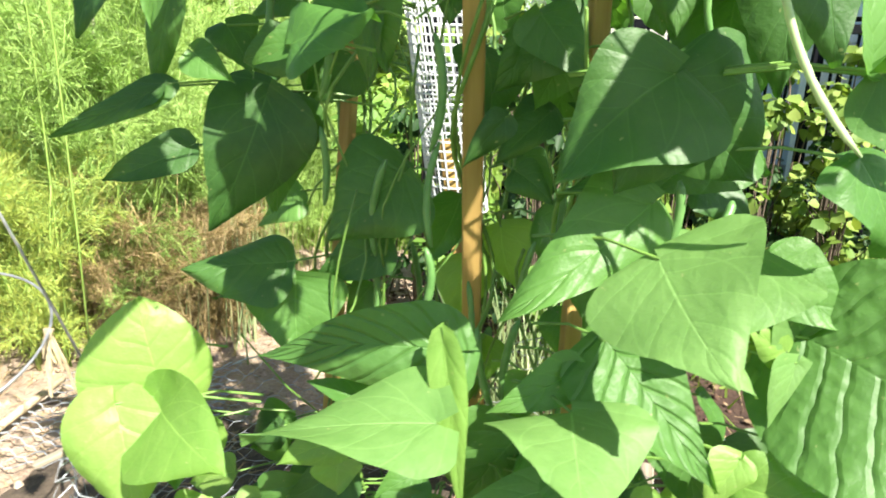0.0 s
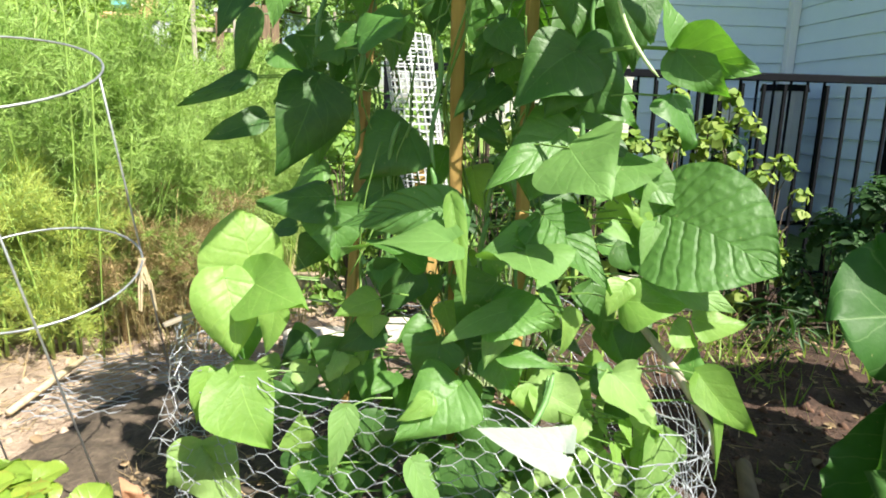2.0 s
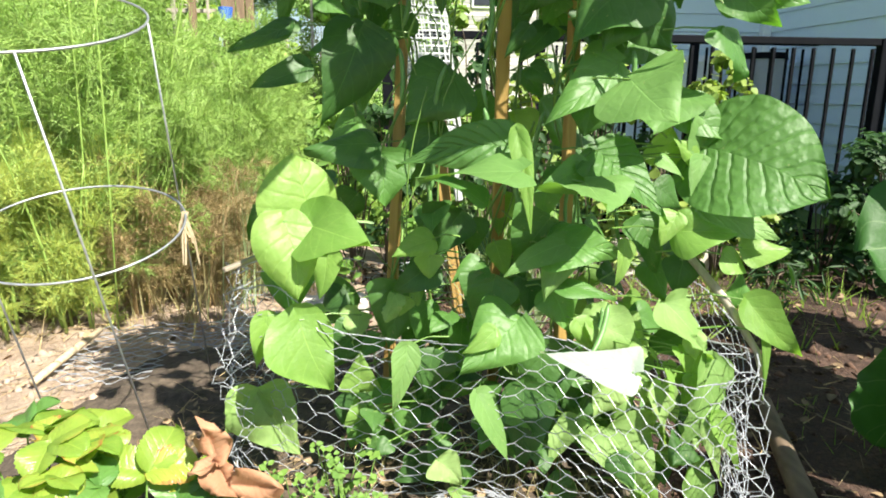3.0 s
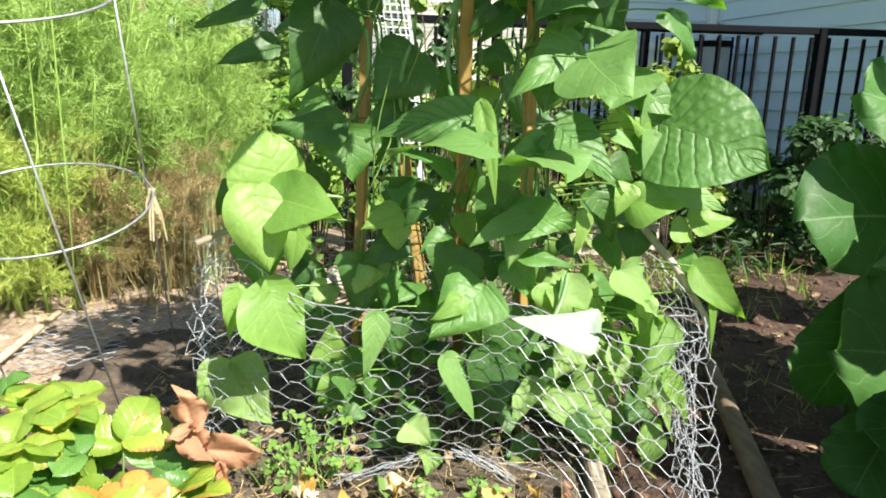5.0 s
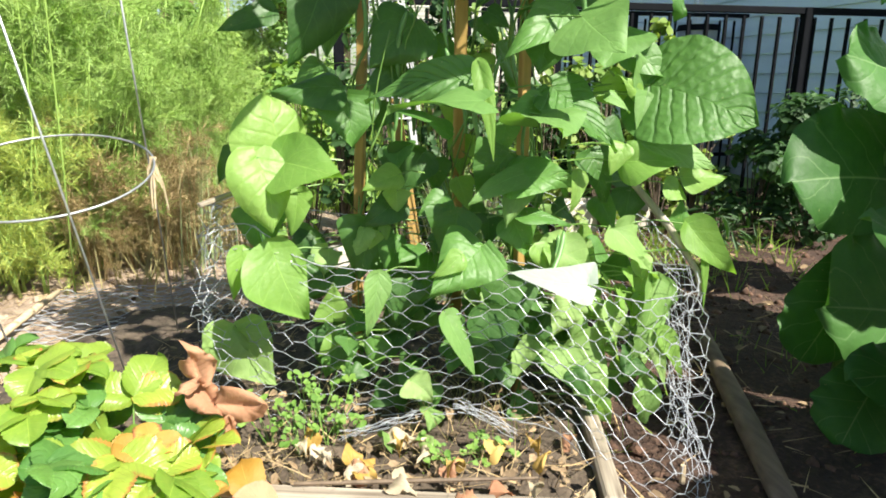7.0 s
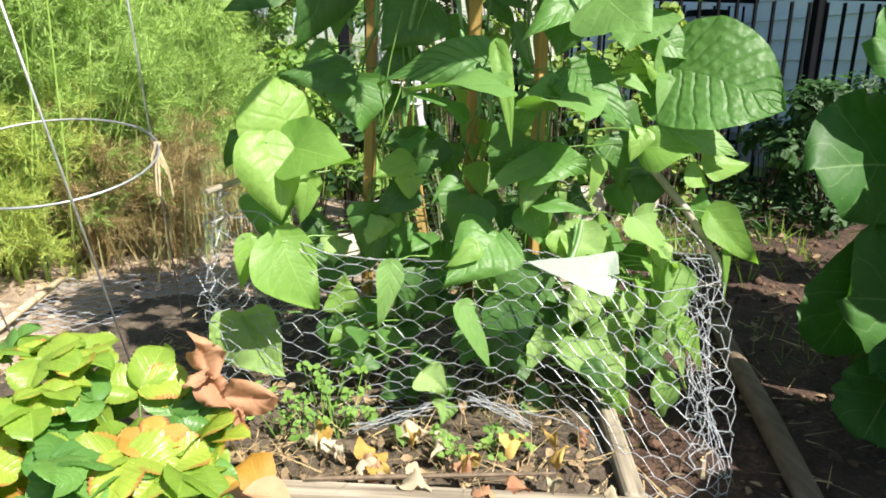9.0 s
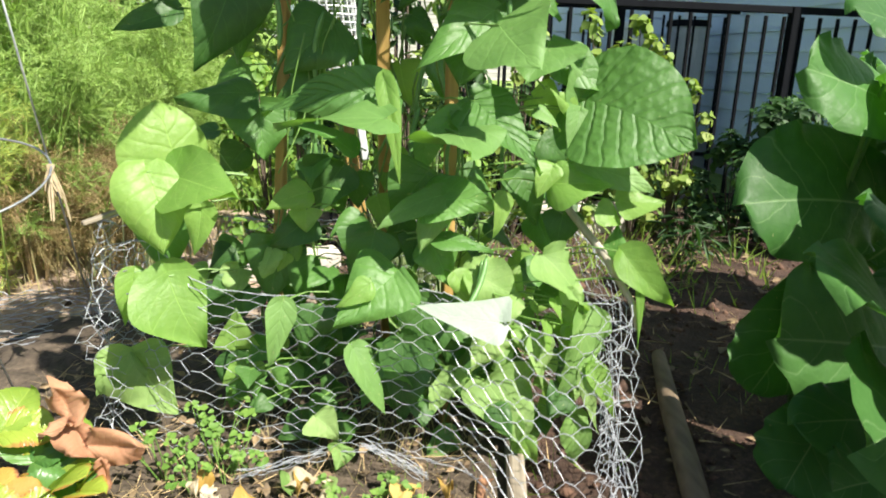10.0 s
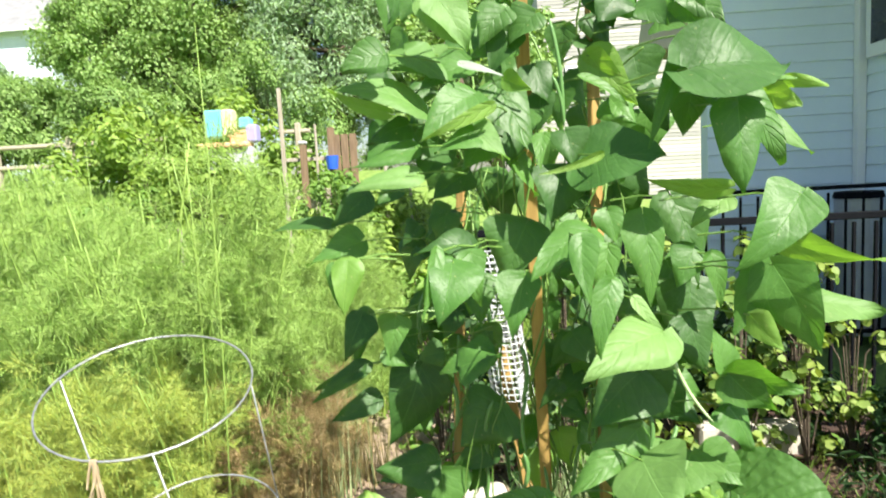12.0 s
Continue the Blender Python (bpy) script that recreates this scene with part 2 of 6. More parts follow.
# very dark green: the shade by the fence is put into this leaf colour
SHRUB_SHADE = foliage("shrub_leaves_shade", (0.018, 0.055, 0.014), (0.05, 0.125, 0.03))
WEED = foliage("weed_leaves", (0.09, 0.20, 0.03), (0.20, 0.34, 0.06))
GRAPE = foliage("vine_leaves", (0.10, 0.20, 0.03), (0.30, 0.38, 0.08))
BARK = surface("bark", (0.06, 0.045, 0.03), (0.16, 0.12, 0.085), 10, 0.9, 0.6, 0.02)
GLASS = surface("dark_window_glass", (0.02, 0.022, 0.028), (0.04, 0.045, 0.055), 1.5, 0.06, 0.0)
RAILWOOD = wood_shader("grey_rail_wood", (0.26, 0.22, 0.17), (0.46, 0.41, 0.34))
GATEWOOD = wood_shader("brown_gate_wood", (0.13, 0.085, 0.05), (0.26, 0.175, 0.105))


def plain(name, c, rough=0.45):
    return surface(name, tuple(x * 0.85 for x in c), tuple(min(1, x * 1.1) for x in c), 6, rough, 0.0)


TEAL, ORANGE, YELLOW = plain("teal_plastic", (0.16, 0.50, 0.54)), plain("orange_plastic", (0.75, 0.40, 0.24)), plain("yellow_plastic", (0.78, 0.66, 0.42))
PURPLE, BLUE, RED = plain("purple_plastic", (0.36, 0.32, 0.62)), plain("blue_plastic", (0.03, 0.12, 0.65)), plain("red_plastic", (0.55, 0.03, 0.03))
GREYPL = plain("grey_plastic", (0.45, 0.46, 0.48))


# ---- building helpers ----
class Geo:
    def __init__(self):
        self.v, self.f, self.uv = [], [], {}

    def add(self, verts, faces, uvs=None):
        o = len(self.v)
        self.v += [tuple(q) for q in verts]
        self.f += [tuple(i + o for i in q) for q in faces]
        if uvs:
            for i, q in enumerate(uvs):
                self.uv[o + i] = q
        return self

    def tube(self, pts, radii, sides=6, caps=True):
        pts = [Vector(q) for q in pts]
        if not hasattr(radii, "__len__"):
            radii = [radii] * len(pts)
        vs, fs, ref = [], [], None
        for i, q in enumerate(pts):
            d = (pts[min(i + 1, len(pts) - 1)] - pts[max(i - 1, 0)]).normalized()
            if ref is None:
                ref = d.orthogonal().normalized()
            ref = (ref - d * ref.dot(d)).normalized()
            w = d.cross(ref)
            for k in range(sides):
                a = 2 * math.pi * k / sides
                vs.append(q + (ref * math.cos(a) + w * math.sin(a)) * radii[i])
        for i in range(len(pts) - 1):
            for k in range(sides):
                a, b = i * sides + k, i * sides + (k + 1) % sides
                fs.append((a, b, b + sides, a + sides))
        if caps:
            fs.append(tuple(range(sides - 1, -1, -1)))
            fs.append(tuple(range((len(pts) - 1) * sides, len(pts) * sides)))
        return self.add(vs, fs)

    def box(self, c, s, m=None, bev=0.0):
        """A box of size s about c, its long edges chamfered by bev."""
        x, y, z = (q / 2 for q in s)
        b = min(bev, x * 0.9, y * 0.9, z * 0.9)
        if b <= 0:
            vs = [(i * x, j * y, k * z) for k in (-1, 1) for j in (-1, 1) for i in (-1, 1)]
            fs = [(0, 2, 3, 1), (4, 5, 7, 6), (0, 1, 5, 4), (2, 6, 7, 3), (0, 4, 6, 2), (1, 3, 7, 5)]
        else:
            ring = [(x - b, -y), (x, -y + b), (x, y - b), (x - b, y), (-x + b, y), (-x, y - b), (-x, -y + b), (-x + b, -y)]
            vs, fs = [], []
            for zz, k in ((-z, b), (-z + b, 0), (z - b, 0), (z, b)):
                vs += [(p - math.copysign(k, p), q - math.copysign(k, q), zz) for p, q in ring]
            for r in range(3):
                fs += [(r * 8 + i, r * 8 + (i + 1) % 8, r * 8 + 8 + (i + 1) % 8, r * 8 + 8 + i) for i in range(8)]
            fs += [tuple(range(7, -1, -1)), tuple(range(24, 32))]
        mm = m or Matrix()
        return self.add([mm @ Vector(q) + Vector(c) for q in vs], fs)

    def mesh(self, name, mat, smooth=False):
        me = bpy.data.meshes.new(name)
        me.from_pydata(self.v, [], self.f)
        if self.uv:
            lay = me.uv_layers.new(name="UVMap")
            idx = np.zeros(len(me.loops), dtype=np.int32)
            me.loops.foreach_get("vertex_index", idx)
            arr = np.zeros((len(self.v), 2))
            for i, q in self.uv.items():
                arr[i] = q
            lay.data.foreach_set("uv", arr[idx].ravel())
        me.materials.append(mat)
        if smooth:
            me.polygons.foreach_set("use_smooth", [True] * len(me.polygons))
        me.update()
        return me


def part(name, geo, mat, parent=None, label="", smooth=False):
    ob = new(name, geo.mesh(name, mat, smooth) if isinstance(geo, Geo) else geo)
    if parent is not None:
        ob.parent = parent
    if label:
        tagged(ob, label)
    return ob


def thing(name, label, category, group="", kind="", at=(0, 0, 0)):
    ob = new(name)
    ob.empty_display_size = 0.1
    ob.location = at
    return tagged(ob, label, category, group, kind)


def frame_of(base, tip, tilt=30.0, side=0.0, roll=0.0):
    """Axes of a leaf that runs from base to tip and whose face turns to the south, tilted up by that many degrees."""
    y = (Vector(tip) - Vector(base)).normalized()
    n = Vector((math.sin(radians(side)), -math.cos(radians(tilt)), math.sin(radians(tilt))))
    n = n - y * n.dot(y)
    if n.length < 0.05:
        n = y.orthogonal()
    n = Matrix.Rotation(radians(roll), 3, y) @ n.normalized()
    x = y.cross(n)
    return Matrix(((x.x, y.x, n.x, base[0]), (x.y, y.y, n.y, base[1]), (x.z, y.z, n.z, base[2]), (0, 0, 0, 1)))


def half_width(u, widest, base, taper):
    """Share of the half width at u along the leaf: a rounded base up to the widest place, then sides that run to a point."""
    if u < widest:
        return max(0.0, 1 - ((widest - u) / widest) ** 2) ** base
    return max(0.0, 1 - ((u - widest) / (1 - widest)) ** taper) ** (0.55 if taper >= 2.6 else 1.0)


def blade(length, width, fold=12.0, arch=0.08, seed=0, nu=22, nv=12, teeth=0, shape=None, pucker=1.0, lobe=0.10, wave=1.0, curl=None, ruffle=0.0):
    """A leaf blade along +y with its face up +z: rounded base, pointed tip, folded along the midrib and quilted between the veins."""
    rnd = random.Random(seed)
    g = Geo()
    skew = rnd.uniform(-0.2, 0.2)
    shape = shape or (rnd.uniform(0.15, 0.25), rnd.uniform(0.34, 0.44), rnd.uniform(1.0, 1.35))
    ph = [rnd.uniform(0, 6.3) for _ in range(5)]
    bend = rnd.uniform(-0.06, 0.06)
    nveins = 7.0
    ripple = rnd.uniform(0.4, 1.0)
    grade = min(12, max(1, round(length / 0.018)))
    roll_over = rnd.uniform(-0.12, 0.20) if curl is None else curl
    vs, uvs, fs = [], [], []
    fo = math.tan(radians(fold))
    for i in range(nu + 1):
        u = (i / nu) ** 1.15
        half = max(width / 2 * half_width(u, *shape), 0.0004)
        if teeth:
            half *= 1 + (0.09 + 0.05 * math.sin(ph[2] + 13 * u)) * (((u * teeth + 0.2 * math.sin(ph[1] + 9 * u)) % 1) - 0.5)
        for j in range(nv + 1):
            v = 2 * j / nv - 1
            sg = 1 if v > 0 else -1
            x = half * v * (1 + skew * sg)
            y = length * (u - lobe * abs(v) ** 1.5 * (1 - u) ** 3 + 0.015 * math.sin(ph[3] + 9 * u) * v * v)
            z = abs(x) * fo * (1 - 0.35 * abs(v)) + arch * length * 4 * u * (1 - u)
            q = (u - 0.30 * abs(v)) * nveins
            z += pucker * ripple * 0.007 * width * abs(math.sin(math.pi * q)) * min(1, abs(v) * 2.5) * (1 - 0.55 * abs(v))
            z += wave * 0.035 * width * abs(v) ** 2 * math.sin(ph[0] + 8.5 * u + 2 * sg) * (1 - u * 0.4)
            z += wave * 0.06 * width * v * math.sin(ph[1] + 3 * u)
            z += ruffle * width * abs(v) ** 5 * math.sin(ph[2] + 21 * u + 3 * math.sin(7 * u + sg)) * min(1, 5 * (1 - u))
            z -= roll_over * width * abs(v) ** 3 * (0.5 + 0.5 * math.sin(ph[4] + 4 * u + sg))
            x += bend * length * 4 * u * (1 - u)
            vs.append((x, y, z))
            uvs.append((u, j / nv + 2 * grade))
    for i in range(nu):
        for j in range(nv):
            k = i * (nv + 1) + j
            fs.append((k, k + 1, k + nv + 2, k + nv + 1))
    return g.add(vs, fs, uvs)


def fast_mesh(name, verts, faces, mat):
    """A mesh from numpy arrays of vertices and equal-sided faces."""
    me = bpy.data.meshes.new(name)
    n, k = faces.shape
    me.vertices.add(len(verts))
    me.vertices.foreach_set("co", np.asarray(verts, dtype=np.float32).ravel())
    me.loops.add(n * k)
    me.loops.foreach_set("vertex_index", faces.astype(np.int32).ravel())
    me.polygons.add(n)
    me.polygons.foreach_set("loop_start", np.arange(0, n * k, k, dtype=np.int32))
    me.materials.append(mat)
    me.update(calc_edges=True)
    me.validate()
    return me


def needles(rng, org, direc, length, width, spread):
    """Thin triangles from org along direc with scatter: the hair of feathery leaves and blades of grass."""
    n = len(org)
    d = direc + rng.normal(0, spread, (n, 3))
    d /= np.linalg.norm(d, axis=1, keepdims=True)
    s = np.cross(d, rng.normal(0, 1, (n, 3)))
    s /= np.linalg.norm(s, axis=1, keepdims=True) + 1e-9
    L, W = np.broadcast_to(length, (n,))[:, None], np.broadcast_to(width, (n,))[:, None]
    v = np.stack([org - s * W / 2, org + s * W / 2, org + d * L], axis=1).reshape(-1, 3)
    return v, np.arange(3 * n).reshape(n, 3)


def leaflets(rng, org, normal, size, ratio=0.55):
    """Small leaves about org, pointed and folded along the midrib, facing roughly along normal."""
    n = len(org)
    nn = normal / (np.linalg.norm(normal, axis=1, keepdims=True) + 1e-9)
    a = np.cross(nn, rng.normal(0, 1, (n, 3)))
    a /= np.linalg.norm(a, axis=1, keepdims=True) + 1e-9
    b = np.cross(nn, a)
    S = np.broadcast_to(size, (n,))[:, None]
    W = S * ratio / 2
    up = nn * S * rng.uniform(0.04, 0.16, (n, 1))
    v = np.stack([org - a * S / 2, org - a * S * 0.22 + b * W + up, org + a * S * 0.12 + b * W * 0.8 + up, org + a * S / 2,
                  org + a * S * 0.12 - b * W * 0.8 + up, org - a * S * 0.22 - b * W + up], axis=1).reshape(-1, 3)
    i = np.arange(n)[:, None] * 6
    return v, np.concatenate([i + np.array([0, 1, 2, 3]), i + np.array([0, 3, 4, 5])])


def land(x, y):
    """Height of the ground: level by the beds, a bank that rises to the lawn behind them."""
    k = min(max((1.2 - x) / 3.5, 0), 1)
    k = k * k * (3 - 2 * k)
    d = min(max(y - 3.2, 0), 10.5)
    near = -0.06
    return near + k * 0.19 * d * d / (d + 1.2) + 0.10 * (1 - k) * min(max(y - 3.2, 0), 6) / 6


# ---- ground ----
def build_ground():
    g = Geo()
    xs = [-400, -120, -60] + [-40 + 2 * i for i in range(15)] + [-11 + 0.5 * i for i in range(16)] + [-3 + 0.1 * i for i in range(61)] + [3.5 + 0.5 * i for i in range(16)] + [13, 20, 40, 60, 120, 400]
    ys = [-400, -120, -40, -15, -8, -4, -2] + [-1 + 0.1 * i for i in range(46)] + [3.8 + 0.4 * i for i in range(30)] + [17, 20, 25, 35, 60, 120, 400]
    vs = []
    for y in ys:
        for x in xs:
            w = max(0.0, 1 - max(abs(x), abs(y - 1)) / 7)
            lump = noise.noise((x * 2.1, y * 2.1, 3)) * 0.02 + noise.noise((x * 6, y * 6, 7)) * 0.012
            vs.append((x, y, land(x, y) + lump * w))
    n = len(xs)
    fs = [(j * n + i, j * n + i + 1, j * n + n + i + 1, j * n + n + i) for j in range(len(ys) - 1) for i in range(n - 1)]
    g.add(vs, fs)
    m, t, p = shader("garden_soil_and_lawn")
    c = t.nodes.new("ShaderNodeTexCoord")
    s = t.nodes.new("ShaderNodeSeparateXYZ")
    t.links.new(c.outputs["Object"], s.inputs[0])
    big, mid_, fine = noise_tex(t, 1.3, 5), noise_tex(t, 9, 5), noise_tex(t, 70, 4, 0.7)
    f = math_node(t, 'ADD', math_node(t, 'MULTIPLY', mid_, 0.5), math_node(t, 'MULTIPLY', fine, 0.5))
    mulch = ramp(t, f, [(0.30, (0.024, 0.012, 0.008)), (0.52, (0.066, 0.036, 0.024)), (0.72, (0.20, 0.115, 0.075))])
    dusty = ramp(t, f, [(0.30, (0.20, 0.14, 0.10)), (0.50, (0.40, 0.30, 0.22)), (0.72, (0.58, 0.47, 0.36))])
    lawn = ramp(t, f, [(0.30, (0.10, 0.18, 0.03)), (0.70, (0.26, 0.38, 0.08))])
    wob = math_node(t, 'MULTIPLY', big, 0.5)
    slant = math_node(t, 'MULTIPLY', math_node(t, 'MINIMUM', s.outputs[1], 0.0), -0.55)
    left = ramp(t, math_node(t, 'ADD', math_node(t, 'SUBTRACT', math_node(t, 'MULTIPLY', s.outputs[0], -1.0), slant), math_node(t, 'ADD', wob, math_node(t, 'MULTIPLY', mid_, 0.12))), [(0.26, (0, 0, 0)), (0.50, (1, 1, 1))])
    far = ramp(t, math_node(t, 'ADD', math_node(t, 'MULTIPLY', s.outputs[1], 0.2), wob), [(0.98, (0, 0, 0)), (1.0, (1, 1, 1))])
    dx, dy = math_node(t, 'ADD', s.outputs[0], 0.6), math_node(t, 'SUBTRACT', s.outputs[1], 1.2)
    away = math_node(t, 'SQRT', math_node(t, 'ADD', math_node(t, 'MULTIPLY', dx, dx), math_node(t, 'MULTIPLY', dy, dy)))
    round_about = ramp(t, math_node(t, 'ADD', math_node(t, 'MULTIPLY', away, 0.2), wob), [(0.96, (0, 0, 0)), (1.02, (1, 1, 1))])
    far = math_node(t, 'MAXIMUM', far, round_about)
    col = mix(t, 'MIX', far, mix(t, 'MIX', left, mulch, dusty), lawn)
    t.links.new(col, p.inputs["Base Color"])
    p.inputs["Roughness"].default_value = 0.95
    bump(t, p, f, 1.0, 0.035)
    return tagged(part("ground", g, m, smooth=True), "bare dusty garden soil turning to lawn uphill", "ground", kind="structure")


build_ground()


BED = Matrix.Translation((0.224, 0.269, 0)) @ Matrix.Rotation(math.atan2(-0.167, 0.632), 4, 'Z')


def scatter_stuff(name, label, verts, faces, mat):
    return tagged(new(name, fast_mesh(name, verts, faces, mat)), label, name.split("_")[-1], kind="stuff")


def litter():
    rng = np.random.default_rng(4)
    # dry leaves and chips on the mulch
    n = 800
    x = rng.uniform(-1.6, 2.0, n); y = rng.uniform(0.1, 2.9, n)
    z = np.array([land(a, b) for a, b in zip(x, y)]) + rng.uniform(0.0, 0.02, n)
    nor = rng.normal(0, 0.5, (n, 3)) + np.array([0, 0, 1])
    v, f = leaflets(rng, np.stack([x, y, z], 1), nor, rng.uniform(0.012, 0.05, n), 0.6)
    scatter_stuff("leaf_litter", "dry brown leaf bits strewn over the soil", v, f, DRYLEAF)
    # straw and twigs
    n = 2600
    x = np.where(rng.random(n) < 0.7, rng.uniform(-2.2, -0.4, n), rng.uniform(-0.4, 1.9, n)); y = rng.uniform(0.2, 3.0, n)
    z = np.array([land(a, b) for a, b in zip(x, y)]) + 0.012
    d = np.stack([rng.normal(0, 1, n), rng.normal(0, 1, n), rng.normal(0, 0.10, n)], 1)
    v, f = needles(rng, np.stack([x, y, z], 1), d, rng.uniform(0.04, 0.16, n), rng.uniform(0.002, 0.005, n), 0.05)
    scatter_stuff("straw_litter", "pale dry straw and twigs lying on the soil", v, f, STRAW)
    # litter lying in the bed
    n = 900
    q = [BED @ Vector((a, b, 0.012)) for a, b in zip(rng.uniform(-1.2, -0.06, n), 0.05 + 1.1 * rng.random(n) ** 1.4)]
    q = np.array([tuple(v) for v in q]) + np.stack([np.zeros(n), np.zeros(n), rng.uniform(0, 0.02, n)], 1)
    v, f = leaflets(rng, q, rng.normal(0, 0.6, (n, 3)) + np.array([0, -0.3, 1]), rng.uniform(0.008, 0.030, n), 0.6)
    scatter_stuff("leaf_litter", "curled dry leaf bits on the bed soil", v, f, DRYLEAF)
    v, f = needles(rng, q, np.stack([rng.normal(0, 1, n), rng.normal(0, 1, n), rng.normal(0.15, 0.35, n)], 1), rng.uniform(0.03, 0.13, n), rng.uniform(0.0015, 0.0035, n), 0.05)
    scatter_stuff("straw_litter", "dry stems strewn on the bed soil", v, f, STRAW)
    # clods and pebbles
    n = 5200
    x = rng.uniform(-2.3, 2.2, n); y = rng.uniform(0.1, 3.0, n)
    z = np.array([land(a, b) for a, b in zip(x, y)])
    c = np.stack([x, y, z], 1)
    r = (0.004 + 0.022 * rng.random(n) ** 3)[:, None]
    dirs = np.array([(1, 0, 0), (0, 1, 0), (-1, 0, 0), (0, -1, 0), (0, 0, 0.9), (0, 0, -0.5)], float)
    v = (c[:, None, :] + dirs[None] * r[:, None, :] * rng.uniform(0.6, 1.4, (n, 6, 1)) + rng.normal(0, 0.15, (n, 6, 3)) * r[:, None, :]).reshape(-1, 3)
    i = np.arange(n)[:, None] * 6
    f = np.concatenate([i + np.array(t) for t in ((0, 1, 4), (1, 2, 4), (2, 3, 4), (3, 0, 4), (1, 0, 5), (2, 1, 5), (3, 2, 5), (0, 3, 5))])
    left = np.repeat(x < -0.35, 1)
    for pick, nm, lb, mat in ((left, "dusty_clods", "pale dry clods and pebbles on dusty ground", surface("dry_clod", (0.26, 0.19, 0.14), (0.52, 0.42, 0.33), 30, 0.95, 0.5, vary="island")),
                              (~left, "soil_clods", "dark reddish soil clods along the path", surface("soil_clod", (0.04, 0.022, 0.014), (0.16, 0.09, 0.06), 30, 0.95, 0.5, vary="island"))):
        ids = np.where(pick)[0]
        vv = v.reshape(n, 6, 3)[ids].reshape(-1, 3)
        k = np.arange(len(ids))[:, None] * 6
        ff = np.concatenate([k + np.array(t) for t in ((0, 1, 4), (1, 2, 4), (2, 3, 4), (3, 0, 4), (1, 0, 5), (2, 1, 5), (3, 2, 5), (0, 3, 5))])
        scatter_stuff(nm, lb, vv, ff, mat)
    # lawn and weeds uphill
    n = 42000
    y = 3.3 + 9 * rng.random(n) ** 1.5; x = rng.uniform(-1, 0.42, n) * (y * 1.05) - 0.2
    keep = (y > 3.4)
    x, y = x[keep], y[keep]
    z = np.array([land(a, b) for a, b in zip(x, y)])
    n = len(x)
    hi = 0.10 + 0.30 * (np.sin(x * 1.7) * np.cos(y * 1.3) > 0.2) * rng.random(n)
    v, f = needles(rng, np.stack([x, y, z], 1), np.tile([0, 0, 1.0], (n, 1)), hi * rng.uniform(0.6, 1.3, n), rng.uniform(0.006, 0.016, n), 0.3)
    scatter_stuff("meadow_grass", "tall light-green grass and weeds on the bank", v, f, GRASSY)


litter()

# ---- raised bed ----


def bed():
    t = thing("raised_bed", "low raised bed edged with weathered pale boards", "raised bed")
    for nm, c, L, turn in (("front_board", (-0.86, 0.019, -0.035), 1.72, 0), ("side_board", (-0.019, 0.66, -0.035), 1.24, 90)):
        o = part(nm, Geo().box((0, 0, 0), (L, 0.038, 0.13), bev=0.005), BOARD, t)
        o.matrix_local = BED @ Matrix.Translation(c) @ Matrix.Rotation(radians(turn), 4, 'Z')
    g = Geo()
    nx = 48
    vs = []
    for j in range(nx + 1):
        for i in range(nx + 1):
            a, b = i / nx, j / nx
            drop = max(0.0, 1 - a / 0.25) ** 2 * (0.10 if b > 0.25 else 0.10 * b / 0.25) + max(0.0, (b - 0.75) / 0.25) ** 2 * 0.10
            lump = 0.018 * noise.noise((i * 0.4, j * 0.4, 2)) + 0.012 * noise.noise((i * 1.3, j * 1.3, 5))
            vs.append(tuple(BED @ Vector((-1.70 + 1.66 * a, 0.04 + 1.24 * b, lump - drop))))
    fs = [(j * (nx + 1) + i, j * (nx + 1) + i + 1, (j + 1) * (nx + 1) + i + 1, (j + 1) * (nx + 1) + i) for j in range(nx) for i in range(nx)]
    part("soil", g.add(vs, fs), surface("bed_soil", (0.026, 0.018, 0.012), (0.135, 0.102, 0.072), 14, 0.95, 0.9, 0.02), t, smooth=True)
    # a thin stick on the front board
    s = thing("stick", "thin reddish dry stick lying along the board", "stick")
    part("shaft", Geo().tube([BED @ Vector((-0.62, 0.03, 0.036)), BED @ Vector((-0.40, 0.05, 0.040)), BED @ Vector((-0.16, 0.07, 0.045))], [0.004, 0.005, 0.003]), LOG, s)


bed()


def simple_thing(name, label, category, geo, mat, group="", smooth=False):
    ob = part(name, geo, mat, smooth=smooth)
    return tagged(ob, label, category, group)


def path_timber():
    g = Geo().tube([(0.57, 0.26, -0.05), (0.70, 0.60, -0.035), (0.80, 0.86, -0.03), (0.93, 1.16, -0.04)], [0.026, 0.030, 0.028, 0.022], 10)
    simple_thing("timber", "old rounded timber lying along the soil path", "timber", g, LOG, smooth=True)
    g = Geo().tube([(-1.315, 1.473, -0.030), (-1.280, 1.701, -0.010), (-1.246, 1.839, 0.010)], [0.012, 0.014, 0.010], 7)
    simple_thing("dry_branch", "pale dry branch on the dusty ground", "branch", g, PALESTICK, smooth=True)
    g = Geo().box((0, 0, 0), (0.112, 0.012, 0.009), bev=0.002)
    o = simple_thing("wood_slat", "short pale wooden slat resting on the wire netting", "slat", g, BOARD)
    o.matrix_world = Matrix.Translation((-0.50, 0.775, 0.53)) @ Matrix.Rotation(radians(44), 4, 'Z') @ Matrix.Rotation(radians(-9), 4, 'Y')
    g = Geo().tube([(0.40, 0.70, 0.55), (0.47, 0.655, 0.46), (0.53, 0.62, 0.36), (0.545, 0.61, 0.30)], [0.008, 0.009, 0.007, 0.005], 7)
    simple_thing("stick", "grey weathered stick leaning at the netting's corner", "stick", g, RAILWOOD, smooth=True)
